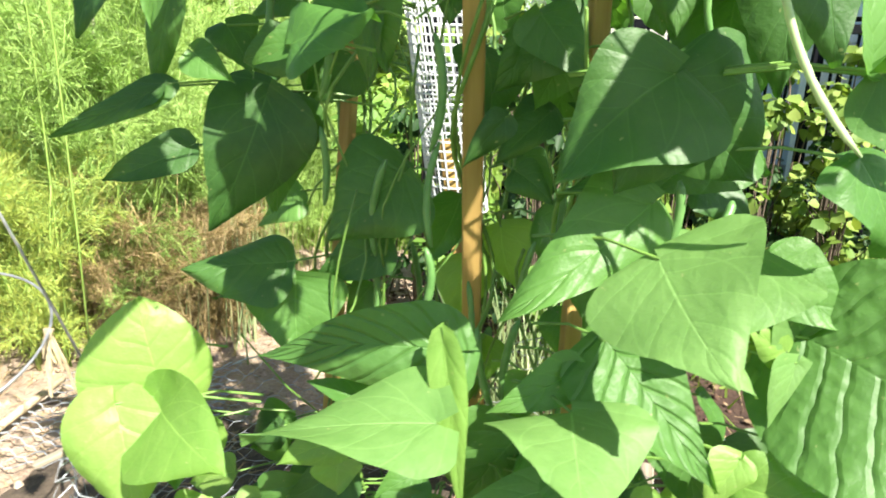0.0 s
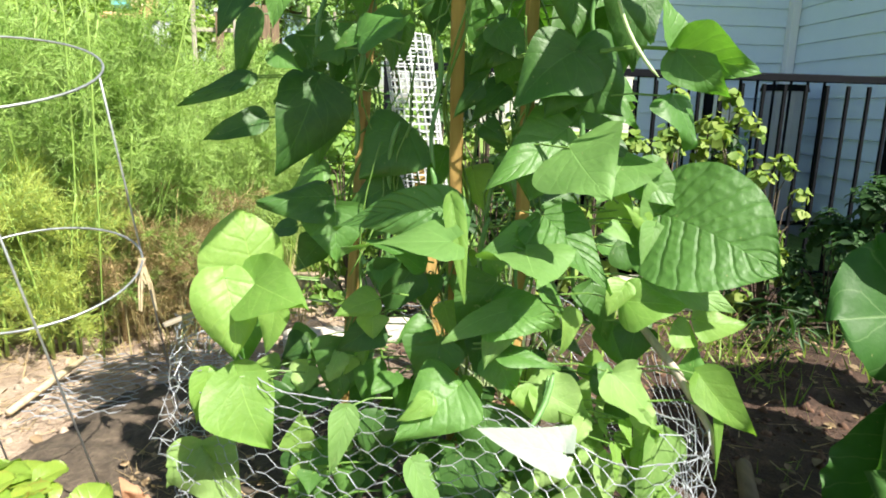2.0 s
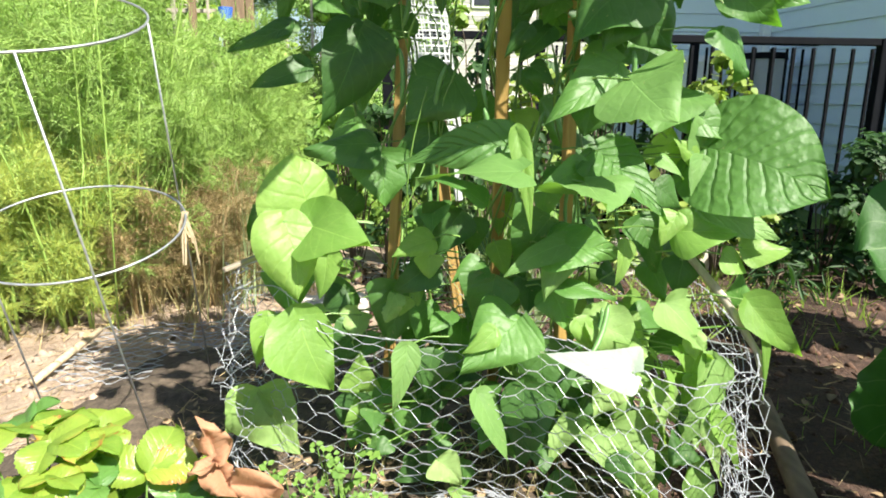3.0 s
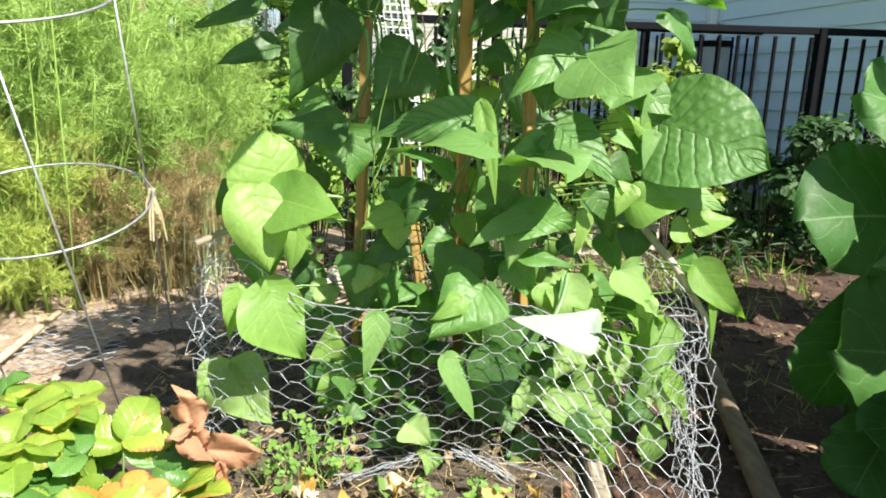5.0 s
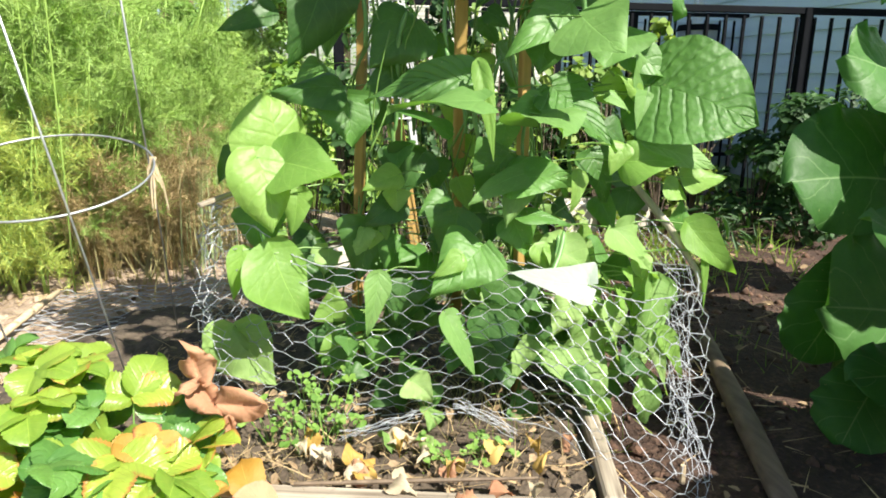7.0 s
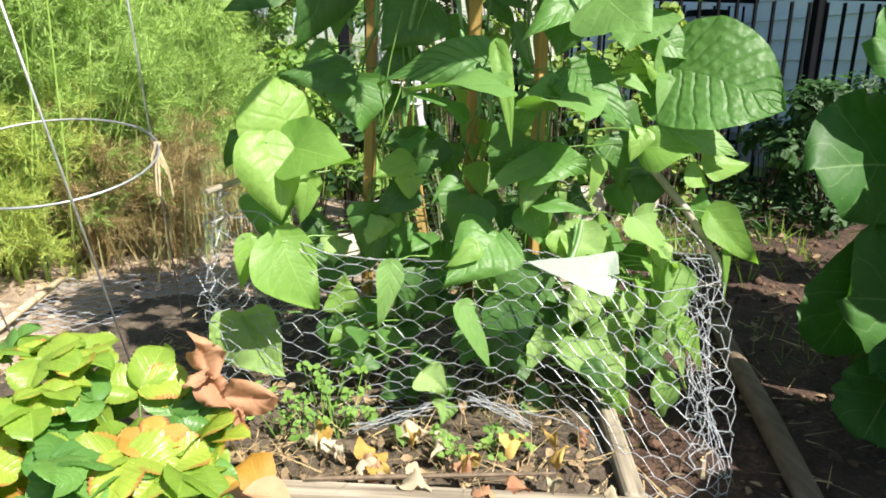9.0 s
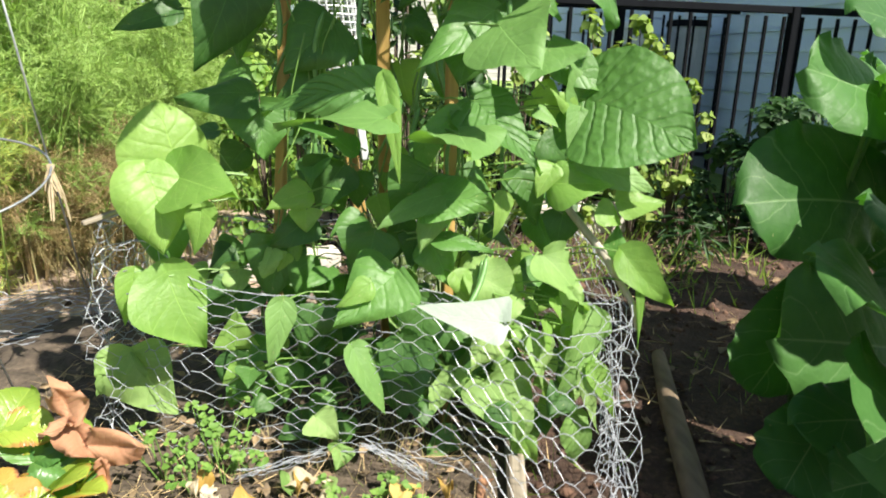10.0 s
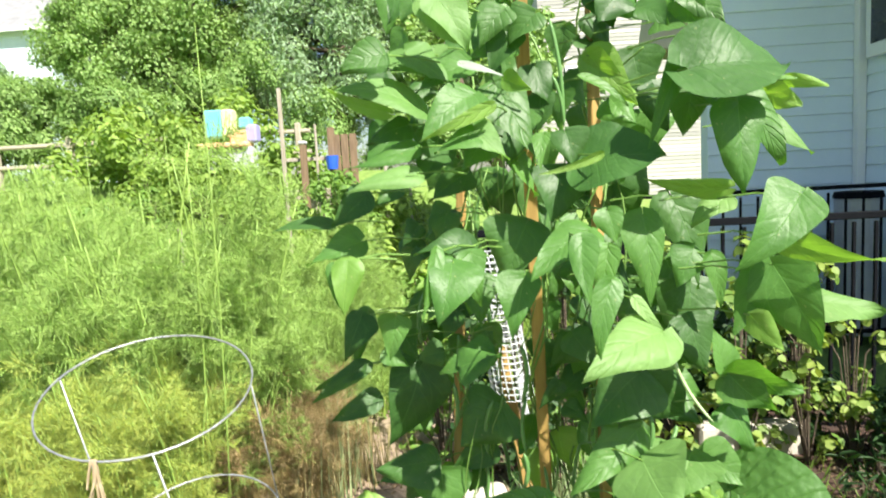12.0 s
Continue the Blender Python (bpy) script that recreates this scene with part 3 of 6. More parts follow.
    g = Geo().tube([(0.441, 0.45, -0.09), (0.438, 0.45, -0.016)], [0.007, 0.006], 6)
    simple_thing("peg", "pale wooden peg inside the netting corner", "peg", g, PALESTICK)


path_timber()


# ---- wire netting round the beans ----
def netting(name, label, plan, rows, top, wob, seed, cell=0.047, closed=True, lean=None):
    rnd = random.Random(seed)
    pts = [Vector(q) for q in plan]
    seg = []
    n = len(pts)
    dense = []
    for i in range(n if closed else n - 1):
        p0, p1, p2, p3 = pts[(i - 1) % n], pts[i], pts[(i + 1) % n], pts[(i + 2) % n]
        if not closed:
            p0, p3 = pts[max(i - 1, 0)], pts[min(i + 2, n - 1)]
        for k in range(20):
            t = k / 20
            dense.append(0.5 * ((2 * p1) + (p2 - p0) * t + (2 * p0 - 5 * p1 + 4 * p2 - p3) * t * t + (3 * p1 - p0 - 3 * p2 + p3) * t ** 3))
    if closed:
        dense.append(dense[0])
    shift = []
    for i in range(len(dense)):
        f = i / 20
        k = int(f) % n
        w = f - int(f)
        a, b = (lean[k], lean[(k + 1) % n]) if lean else ((0, 0), (0, 0))
        shift.append(Vector((a[0] + (b[0] - a[0]) * w, a[1] + (b[1] - a[1]) * w, 0)))
    acc = [0]
    for a, b in zip(dense, dense[1:]):
        acc.append(acc[-1] + (b - a).length)
    total = acc[-1]

    def place(s, r):
        s = min(max(s, 0), total - 1e-6)
        k = max(i for i in range(len(acc)) if acc[i] <= s)
        k = min(k, len(dense) - 2)
        q = dense[k].lerp(dense[k + 1], (s - acc[k]) / max(acc[k + 1] - acc[k], 1e-6))
        d = (dense[k + 1] - dense[k]).normalized()
        out = Vector((d.y, -d.x, 0))
        f = r / rows
        z = q.z + (top(s / total) - q.z) * f
        q = q + shift[k] * f
        nn = noise.noise_vector((s * 5, z * 7, seed)) * wob
        return Vector((q.x, q.y, z)) + out * (0.03 * math.sin(3.1 * f + s * 3) * f + nn.x * 1.6 + rnd.uniform(-0.003, 0.003)) + Vector((nn.y * 0.5, nn.y * 0.5, nn.z * 0.8 + rnd.uniform(-0.003, 0.003)))

    g = Geo()
    p, a = cell * 0.92, cell * 0.42
    cols = int(total / p)
    for c in range(cols):
        for r in range(rows + 1):
            rr = r + 0.5 * (c % 2)
            if rr > rows:
                continue
            l, m = place(c * p - a / 2, rr), place(c * p + a / 2, rr)
            g.tube([l, m], 0.0011, 4, False)
            if c < cols - 1:
                for dr in (-0.5, 0.5):
                    if 0 <= rr + dr <= rows:
                        g.tube([m, place((c + 1) * p - a / 2, rr + dr)], 0.0007, 3, False)
        if c < cols - 1:
            g.tube([place(c * p, rows), place((c + 1) * p, rows)], 0.0014, 3, False)
            g.tube([place(c * p, 0), place((c + 1) * p, 0)], 0.0014, 3, False)
    return simple_thing(name, label, "wire netting", g, GALV)


def ring_top(s):
    return 0.40 + 0.05 * math.sin(2 * math.pi * (s * 2 + 0.1)) + 0.025 * math.sin(2 * math.pi * s * 5) - 0.06 * math.exp(-((s - 0.10) / 0.06) ** 2)


netting("chicken_wire", "galvanised hexagonal chicken wire ringed round the bean plants",
        [(-0.58, 0.90, 0.0), (-0.40, 0.75, 0.0), (-0.10, 0.64, 0.05), (0.14, 0.52, 0.05), (0.32, 0.39, -0.05), (0.43, 0.35, -0.07), (0.52, 0.50, -0.07), (0.55, 0.80, -0.06), (0.47, 1.15, 0.0),
         (0.15, 1.42, 0.0), (-0.30, 1.42, 0.0), (-0.57, 1.18, 0.0)], 11, ring_top, 0.026, 3,
        lean=[(0.03, 0), (0.0, 0.02), (0.0, 0.0), (-0.02, 0.06), (-0.04, 0.15), (-0.03, 0.20), (-0.04, 0.12), (-0.06, 0.0), (-0.05, 0), (0, 0), (0, 0), (0.02, 0)])
netting("chicken_wire", "crumpled end of chicken wire folded back at the corner",
        [(0.40, 0.36, -0.07), (0.46, 0.37, -0.07), (0.48, 0.44, -0.07), (0.455, 0.50, -0.06), (0.52, 0.56, -0.06), (0.49, 0.64, -0.06)], 11, lambda s: 0.40 - 0.04 * s, 0.035, 8, closed=False, lean=[(-0.02, 0.17)] * 6)
netting("chicken_wire", "crumpled end of chicken wire bunched by the beans",
        [(-0.57, 0.88, 0.0), (-0.52, 0.81, 0.0), (-0.545, 0.75, 0.02), (-0.48, 0.71, 0.02), (-0.51, 0.66, 0.02)], 11, lambda s: 0.50 + 0.05 * s, 0.04, 5, closed=False)


def flat_wire(cx, cy, turn, cols, rows, seed):
    """A flap of chicken wire lying crumpled on the ground."""
    g = Geo()
    m = Matrix.Translation((cx, cy, 0)) @ Matrix.Rotation(radians(turn), 4, 'Z')

    def at(i, j):
        q = m @ Vector((i * 0.043, j * 0.047, 0))
        nn = noise.noise_vector((q.x * 6, q.y * 6, seed))
        return Vector((q.x + nn.x * 0.03, q.y + nn.y * 0.03, land(q.x, q.y) + 0.03 + 0.035 * abs(nn.z) + 0.02 * nn.x))

    for i in range(cols):
        for j in range(rows):
            jj = j + 0.5 * (i % 2)
            a, b = at(i - 0.22, jj), at(i + 0.22, jj)
            g.tube([a, b], 0.0026, 4, False)
            for d in (-0.5, 0.5):
                if i < cols - 1 and 0 <= jj + d <= rows - 0.5:
                    g.tube([b, at(i + 0.78, jj + d)], 0.0017, 3, False)
    simple_thing("chicken_wire", "flap of chicken wire lying crumpled on dusty ground", "wire netting", g, GALV)


flat_wire(-1.24, 1.42, 6, 14, 12, 11)


# the folded lower edge of the netting
def folded_edge(pts, seed):
    r = random.Random(seed)
    t = thing("wire_roll", "folded lower edge of the chicken wire in a loose bundle", "wire")
    for k in range(9):
        w = [Vector(q) + Vector((r.uniform(-0.006, 0.006), r.uniform(-0.012, 0.012), r.uniform(-0.011, 0.011))) for q in pts]
        fine = []
        for a, b in zip(w, w[1:]):
            fine += [a.lerp(b, t / 5) + Vector((0, r.uniform(-0.003, 0.003), r.uniform(-0.004, 0.004))) for t in range(5)]
        part("strand", Geo().tube(fine + [w[-1]], 0.0009, 3, False), GALV, t)


folded_edge([(-0.273, 0.600, 0.042), (-0.195, 0.600, 0.061), (-0.104, 0.600, 0.077)], 1)
folded_edge([(-0.033, 0.570, 0.112), (0.026, 0.550, 0.089), (0.088, 0.530, 0.054)], 2)


# ---- stakes ----
def stake(base, top, w, d, turn, label):
    b, t = Vector(base), Vector(top)
    L = (t - b).length
    g = Geo().box((0, 0, L / 2), (w, d, L), bev=0.002)
    o = simple_thing("stake", label, "stake", g, STAKE, "bean stakes")
    m = (t - b).to_track_quat('Z', 'Y').to_matrix().to_4x4()
    o.matrix_world = Matrix.Translation(b) @ m @ Matrix.Rotation(radians(turn), 4, 'Z')


def along(p0, p1, z):
    return (p0[0] + (p1[0] - p0[0]) * z / 1.5, p0[1] + (p1[1] - p0[1]) * z / 1.5, z)


S1, S2, S3 = ((0.065, 1.036), (0.021, 0.777)), ((0.178, 0.813), (0.182, 0.860)), ((-0.221, 0.954), (-0.137, 1.166))
stake(along(*S1, -0.08), along(*S1, 2.15), 0.028, 0.018, 8, "orange-brown square wooden stake wound with bean vines")
stake(along(*S2, -0.08), along(*S2, 2.20), 0.023, 0.022, 20, "orange-brown wooden stake standing among bean leaves")
stake(along(*S3, -0.08), along(*S3, 1.50), 0.025, 0.018, -10, "weathered wooden stake wound with thin bean vines")


# ---- tomato cage ----
def cage():
    t = thing("tomato_cage", "galvanised wire tomato cage leaning over the fennel", "plant cage")
    ring = [((-0.934, 0.845, 1.004), 0.25, (0.068, -0.333, 1)), ((-0.895, 0.948, 0.566), 0.225, (-0.0, -0.305, 1)), ((-0.87, 1.03, 0.20), 0.17, (0, -0.25, 1))]
    frames = []
    for c, r, n in ring[:2]:
        n = Vector(n).normalized()
        x = Vector((1, 0, 0)); x = (x - n * x.dot(n)).normalized(); y = n.cross(x)
        frames.append((Vector(c), r, x, y))
        pts = [Vector(c) + (x * math.cos(a) + y * math.sin(a)) * r for a in [2 * math.pi * k / 48 for k in range(49)]]
        part("ring", Geo().tube(pts, 0.0026, 6, False), CAGE, t, smooth=True)
    for a, b in ((5, 35), (170, 178), (296, 297)):
        q = [f[0] + (f[2] * math.cos(radians(g)) + f[3] * math.sin(radians(g))) * (f[1] + 0.003) for f, g in zip(frames, (a, b))]
        foot = q[1] + (q[1] - q[0]) * ((q[1].z + 0.09) / (q[0].z - q[1].z))
        part("leg", Geo().tube([q[0], q[1], foot], 0.0024, 6), CAGE, t, smooth=True)
    # dry twine knotted on the rings
    k = thing("twine", "frayed dry straw twine knotted on the cage", "twine", at=(0, 0, 0))
    for c, a in ((0, 268), (1, 18)):
        f = frames[c]
        q = f[0] + (f[2] * math.cos(radians(a)) + f[3] * math.sin(radians(a))) * f[1]
        rnd = random.Random(c)
        for i in range(9):
            g = Geo()
            e = q + Vector((rnd.uniform(-0.02, 0.02), rnd.uniform(-0.02, 0.02), rnd.uniform(-0.14, -0.05)))
            g.tube([q + Vector((rnd.uniform(-0.008, 0.008), 0, 0.004)), q.lerp(e, 0.5) + Vector((rnd.uniform(-0.01, 0.01), 0, 0)), e], [0.003, 0.003, 0.002], 4)
            part("strand", g, PALESTICK, k)


cage()


# ---- bean plant ----
BEANS = [thing("bean_plant", lb, "bean plant", "pole beans", at=p) for lb, p in (
    ("climbing pole bean with broad green leaves on the middle stake", (0.06, 1.03, 0)), ("climbing pole bean with crowded sunlit leaves and hanging pods", (0.18, 0.80, 0)), ("climbing pole bean with light green leaves near the ground", (-0.22, 0.95, 0)))]


def bean_at(x):
    return BEANS[2] if x < -0.08 else (BEANS[1] if x > 0.14 else BEANS[0])


def keep(o, m=None):
    """Leave a part at its place in the garden under a plant that stands elsewhere."""
    o.matrix_local = Matrix.Translation(-o.parent.location) @ (m or Matrix())
    return o


LEAF_SEED = [100]


def bean_leaf(base, tip, width, mat=BEAN, tilt=30.0, side=0.0, roll=0.0, fold=8.0, arch=0.06, taper=0.0):
    LEAF_SEED[0] += 1
    crumple = mat is BEAN_OLD
    L = (Vector(tip) - Vector(base)).length
    o = part("leaf", blade(L, width, fold, arch, LEAF_SEED[0], wave=2.6 if crumple else 1.25, ruffle=0.05 if crumple else 0.012, pucker=4.0 if crumple else 1.0, lobe=0.22 if taper >= 1.2 else 0.10, shape=(0.34, 0.45, taper) if taper >= 1.2 else ((0.06, 0.5, 1.0) if taper else None)), mat, bean_at(base[0]), smooth=True)
    m = frame_of(base, tip, tilt, side, roll)
    keep(o, m)
    # leafstalk, running back into the plant
    b = Vector(base)
    hub = Vector((b.x * 0.55 + 0.01, max(b.y + 0.05, 0.25 + b.y * 0.72), b.z - 0.005))
    way = hub - b
    if way.length > 0.13:
        hub = b + way.normalized() * 0.13
    mid = b.lerp(hub, 0.5) + Vector((0, 0.01, 0.006))
    inv = m.inverted()
    part("leafstalk", Geo().tube([inv @ b, inv @ mid, inv @ hub], [0.0019, 0.0017, 0.0021], 5), VINE, o)
    return o


bean_leaf((0.434, 0.720, 0.763), (0.592, 0.550, 0.684), 0.262, BEAN_QUILT, 12, -10, 0, 7, 0.05, 2.0)
bean_leaf((0.417, 0.700, 0.636), (0.574, 0.660, 0.583), 0.109, BEAN_PALE, 45, 10, 0, 8, 0.06)
bean_leaf((0.496, 0.660, 0.567), (0.591, 0.640, 0.566), 0.076, BEAN_LIGHT, 35, 10, 0, 10, 0.06)
bean_leaf((0.352, 0.660, 0.604), (0.465, 0.620, 0.607), 0.108, BEAN_LIGHT, 40, 0, 0, 22, 0.1)
bean_leaf((0.354, 0.660, 0.638), (0.319, 0.650, 0.575), 0.057, BEAN_LIGHT, 30, 0, 0, 14, 0.06)
bean_leaf((0.453, 0.650, 0.557), (0.500, 0.640, 0.521), 0.066, BEAN_LIGHT, 30, 0, 0, 8, 0.06)
bean_leaf((0.504, 0.660, 0.446), (0.509, 0.670, 0.518), 0.068, BEAN, 20, 0, 0, 8, 0.06)
bean_leaf((0.502, 0.630, 0.467), (0.614, 0.600, 0.354), 0.087, BEAN_LIGHT, 15, -20, 0, 14, 0.06)
bean_leaf((0.536, 0.610, 0.404), (0.544, 0.600, 0.260), 0.022, BEAN_LIGHT, 25, 0, 0, 15, 0.03)
bean_leaf((0.227, 0.690, 0.925), (0.067, 0.620, 0.812), 0.112, BEAN, 45, 20, 0, 8, 0.05)
bean_leaf((0.336, 0.680, 0.873), (0.272, 0.620, 0.796), 0.170, BEAN_PALE, 55, 0, 0, 6, 0.03)
bean_leaf((0.186, 0.720, 0.866), (0.167, 0.700, 0.786), 0.117, BEAN_SHADE, 20, 0, 0, 8, 0.06)
bean_leaf((0.430, 0.730, 0.760), (0.383, 0.720, 0.851), 0.074, BEAN_PALE, 35, 0, 0, 8, 0.06)
bean_leaf((0.412, 0.720, 0.746), (0.345, 0.710, 0.790), 0.045, BEAN_LIGHT, 35, 0, 0, 8, 0.06)
bean_leaf((0.415, 0.700, 0.741), (0.386, 0.680, 0.647), 0.053, BEAN_PALE, 35, 15, 0, 8, 0.06)
bean_leaf((0.327, 0.700, 0.745), (0.370, 0.680, 0.705), 0.047, BEAN_PALE, 45, 10, 0, 8, 0.06)
bean_leaf((0.024, 0.640, 0.769), (-0.201, 0.680, 0.733), 0.108, BEAN_QUILT, 28, 0, 0, 6, 0.12)
bean_leaf((0.012, 0.550, 0.737), (-0.172, 0.530, 0.726), 0.128, BEAN_PALE, 80, 0, 0, 4, 0.02)
bean_leaf((-0.039, 0.640, 0.667), (-0.141, 0.660, 0.713), 0.066, BEAN, 50, 15, 0, 4, 0.06)
bean_leaf((0.014, 0.600, 0.797), (0.037, 0.570, 0.623), 0.040, BEAN_LIGHT, 20, -25, 0, 18, 0.05)
bean_leaf((-0.237, 0.940, 0.755), (-0.395, 0.920, 0.744), 0.124, BEAN_SHADE, 35, 0, 0, 6, 0.06)
bean_leaf((-0.222, 0.930, 0.733), (-0.216, 0.900, 0.615), 0.158, BEAN, 35, 10, 0, 8, 0.06)
bean_leaf((-0.369, 0.780, 0.603), (-0.402, 0.800, 0.745), 0.170, BEAN_LIGHT, 30, 12, 0, 5, 0.05, 2.4)
bean_leaf((-0.421, 0.750, 0.615), (-0.394, 0.700, 0.465), 0.129, BEAN_LIGHT, 25, 10, 0, 8, 0.06, 1.5)
bean_leaf((-0.367, 0.760, 0.604), (-0.247, 0.660, 0.581), 0.144, BEAN_LIGHT, 30, 10, 0, 8, 0.05, 1.4)
bean_leaf((-0.345, 0.850, 0.533), (-0.364, 0.830, 0.425), 0.074, BEAN_LIGHT, 25, 0, 0, 8, 0.06)
bean_leaf((-0.442, 0.920, 0.483), (-0.432, 0.900, 0.361), 0.139, BEAN, 25, 0, 0, 8, 0.06)
bean_leaf((-0.470, 0.920, 0.607), (-0.524, 0.920, 0.535), 0.063, BEAN_SHADE, 25, 0, 0, 8, 0.06)
bean_leaf((-0.382, 0.970, 0.923), (-0.503, 0.930, 0.873), 0.069, BEAN_SHADE, 40, 10, 0, 6, 0.04)
bean_leaf((-0.407, 0.970, 1.012), (-0.534, 0.870, 0.945), 0.053, BEAN_SHADE, 40, 10, 0, 8, -0.04)
bean_leaf((-0.263, 0.970, 1.002), (-0.355, 0.950, 0.797), 0.168, BEAN_SHADE, 25, 10, 0, 8, 0.06)
bean_leaf((-0.225, 0.990, 0.987), (-0.265, 0.980, 0.823), 0.113, BEAN_SHADE, 25, 0, 0, 8, 0.06)
bean_leaf((-0.060, 0.930, 0.899), (-0.168, 0.920, 0.798), 0.174, BEAN_SHADE, 30, 15, 0, 6, 0.06)
bean_leaf((-0.089, 0.950, 0.793), (-0.196, 0.950, 0.724), 0.093, BEAN_SHADE, 20, 0, 0, 8, 0.06)
bean_leaf((-0.124, 0.760, 0.572), (-0.208, 0.740, 0.541), 0.064, BEAN_LIGHT, 45, 15, 0, 8, 0.06)
bean_leaf((-0.129, 0.760, 0.537), (-0.130, 0.750, 0.492), 0.070, BEAN_LIGHT, 45, 10, 0, 8, 0.06)
bean_leaf((-0.018, 0.770, 0.517), (-0.083, 0.750, 0.480), 0.068, BEAN, 45, 15, 0, 8, 0.06)
bean_leaf((0.095, 0.670, 0.573), (0.221, 0.620, 0.579), 0.150, BEAN, 40, 10, 0, 8, 0.06)
bean_leaf((0.147, 0.660, 0.586), (0.003, 0.630, 0.526), 0.074, BEAN_PALE, 50, 10, 0, 6, 0.06)
bean_leaf((0.136, 0.660, 0.570), (0.085, 0.630, 0.473), 0.078, BEAN_PALE, 45, 15, 0, 6, 0.06)
bean_leaf((0.112, 0.730, 0.614), (0.041, 0.720, 0.507), 0.151, BEAN_SHADE, 15, 0, 0, 8, 0.06)
bean_leaf((0.152, 0.632, 0.706), (0.146, 0.492, 0.680), 0.180, BEAN_PALE, 76, 0, 0, 5, 0.03)
bean_leaf((0.198, 0.700, 0.759), (0.309, 0.610, 0.628), 0.137, BEAN_QUILT, 35, 10, 0, 8, 0.06)
bean_leaf((0.163, 0.680, 0.733), (0.062, 0.660, 0.683), 0.057, BEAN, 50, 20, 0, 10, 0.06)
bean_leaf((0.117, 0.670, 0.494), (0.236, 0.650, 0.469), 0.059, BEAN, 60, 10, 0, 10, 0.1)
bean_leaf((0.117, 0.690, 0.477), (0.154, 0.680, 0.389), 0.111, BEAN, 20, 0, 0, 8, 0.06)
bean_leaf((0.041, 0.660, 0.428), (-0.082, 0.600, 0.345), 0.157, BEAN, 40, 15, 0, 8, 0.06)
bean_leaf((-0.013, 0.620, 0.422), (-0.079, 0.610, 0.380), 0.051, BEAN_LIGHT, 40, 10, 0, 10, 0.06)
bean_leaf((0.101, 0.700, 0.363), (0.080, 0.680, 0.175), 0.146, BEAN_SHADE, 15, 0, 0, 8, 0.06)
bean_leaf((0.206, 0.470, 0.392), (0.053, 0.530, 0.413), 0.092, BEAN_WHITE, 50, 0, 0, 0, 0.02, 1.0)
bean_leaf((-0.462, 0.750, 0.419), (-0.488, 0.740, 0.309), 0.058, BEAN_LIGHT, 30, 20, 0, 8, 0.06)
bean_leaf((-0.397, 0.740, 0.411), (-0.337, 0.720, 0.267), 0.154, BEAN_LIGHT, 30, 10, 0, 6, 0.05, 1.3)
bean_leaf((-0.494, 0.810, 0.218), (-0.412, 0.780, 0.086), 0.157, BEAN_OLD, 30, 10, 0, 8, 0.06)
bean_leaf((-0.506, 0.810, 0.219), (-0.567, 0.790, 0.139), 0.109, BEAN_OLD, 30, 10, 0, 8, 0.06)
bean_leaf((-0.278, 0.730, 0.259), (-0.274, 0.740, 0.339), 0.094, BEAN_LIGHT, 40, 0, 0, 5, 0.03, 1.0)
bean_leaf((-0.178, 0.690, 0.368), (-0.210, 0.670, 0.236), 0.062, BEAN_PALE, 40, 10, 0, 10, 0.06)
bean_leaf((-0.273, 0.760, 0.207), (-0.315, 0.750, 0.159), 0.046, BEAN_LIGHT, 35, 0, 0, 8, 0.06)
bean_leaf((-0.245, 0.770, 0.203), (-0.237, 0.760, 0.151), 0.035, BEAN_LIGHT, 20, 0, 0, 8, 0.06)
bean_leaf((-0.046, 0.610, 0.295), (0.016, 0.590, 0.154), 0.066, BEAN_PALE, 40, 15, 0, 8, 0.06)
bean_leaf((0.058, 0.660, 0.280), (0.051, 0.640, 0.110), 0.120, BEAN_SHADE, 15, 0, 0, 8, 0.06)
bean_leaf((-0.065, 0.700, 0.095), (-0.077, 0.690, 0.015), 0.068, BEAN, 20, 0, 0, 8, 0.06)
bean_leaf((0.224, 0.630, 0.197), (0.307, 0.600, 0.047), 0.157, BEAN_OLD, 35, 10, 0, 6, 0.06)
bean_leaf((0.406, 0.610, 0.121), (0.418, 0.600, 0.003), 0.089, BEAN_OLD, 30, 10, 0, 10, 0.06)
bean_leaf((0.440, 0.640, 0.339), (0.377, 0.610, 0.162), 0.114, BEAN_OLD, 35, 10, 0, 12, 0.08)
bean_leaf((0.441, 0.600, 0.227), (0.500, 0.590, 0.112), 0.054, BEAN_LIGHT, 30, 0, 0, 14, 0.06)
bean_leaf((0.429, 0.600, 0.219), (0.471, 0.590, 0.072), 0.036, BEAN_OLD, 30, 0, 0, 14, 0.06)
bean_leaf((0.235, 0.620, 0.308), (0.188, 0.610, 0.223), 0.072, BEAN_OLD, 40, 10, 0, 14, 0.06)
bean_leaf((0.335, 0.620, 0.297), (0.347, 0.610, 0.165), 0.060, BEAN_OLD, 30, 10, 0, 14, 0.06)
bean_leaf((0.256, 0.630, -0.019), (0.324, 0.600, -0.065), 0.089, BEAN, 40, 10, 0, 8, 0.06)
bean_leaf((0.142, 0.700, 0.032), (0.220, 0.690, -0.034), 0.099, BEAN, 30, 0, 0, 8, 0.06)
bean_leaf((0.342, 0.660, 0.457), (0.434, 0.630, 0.340), 0.119, BEAN_OLD, 35, 10, 0, 10, 0.06)
bean_leaf((0.193, 0.680, 0.418), (0.308, 0.660, 0.358), 0.109, BEAN_OLD, 45, 10, 0, 10, 0.06)
bean_leaf((0.161, 0.660, 0.423), (0.192, 0.650, 0.358), 0.054, BEAN_LIGHT, 40, 0, 0, 8, 0.06)
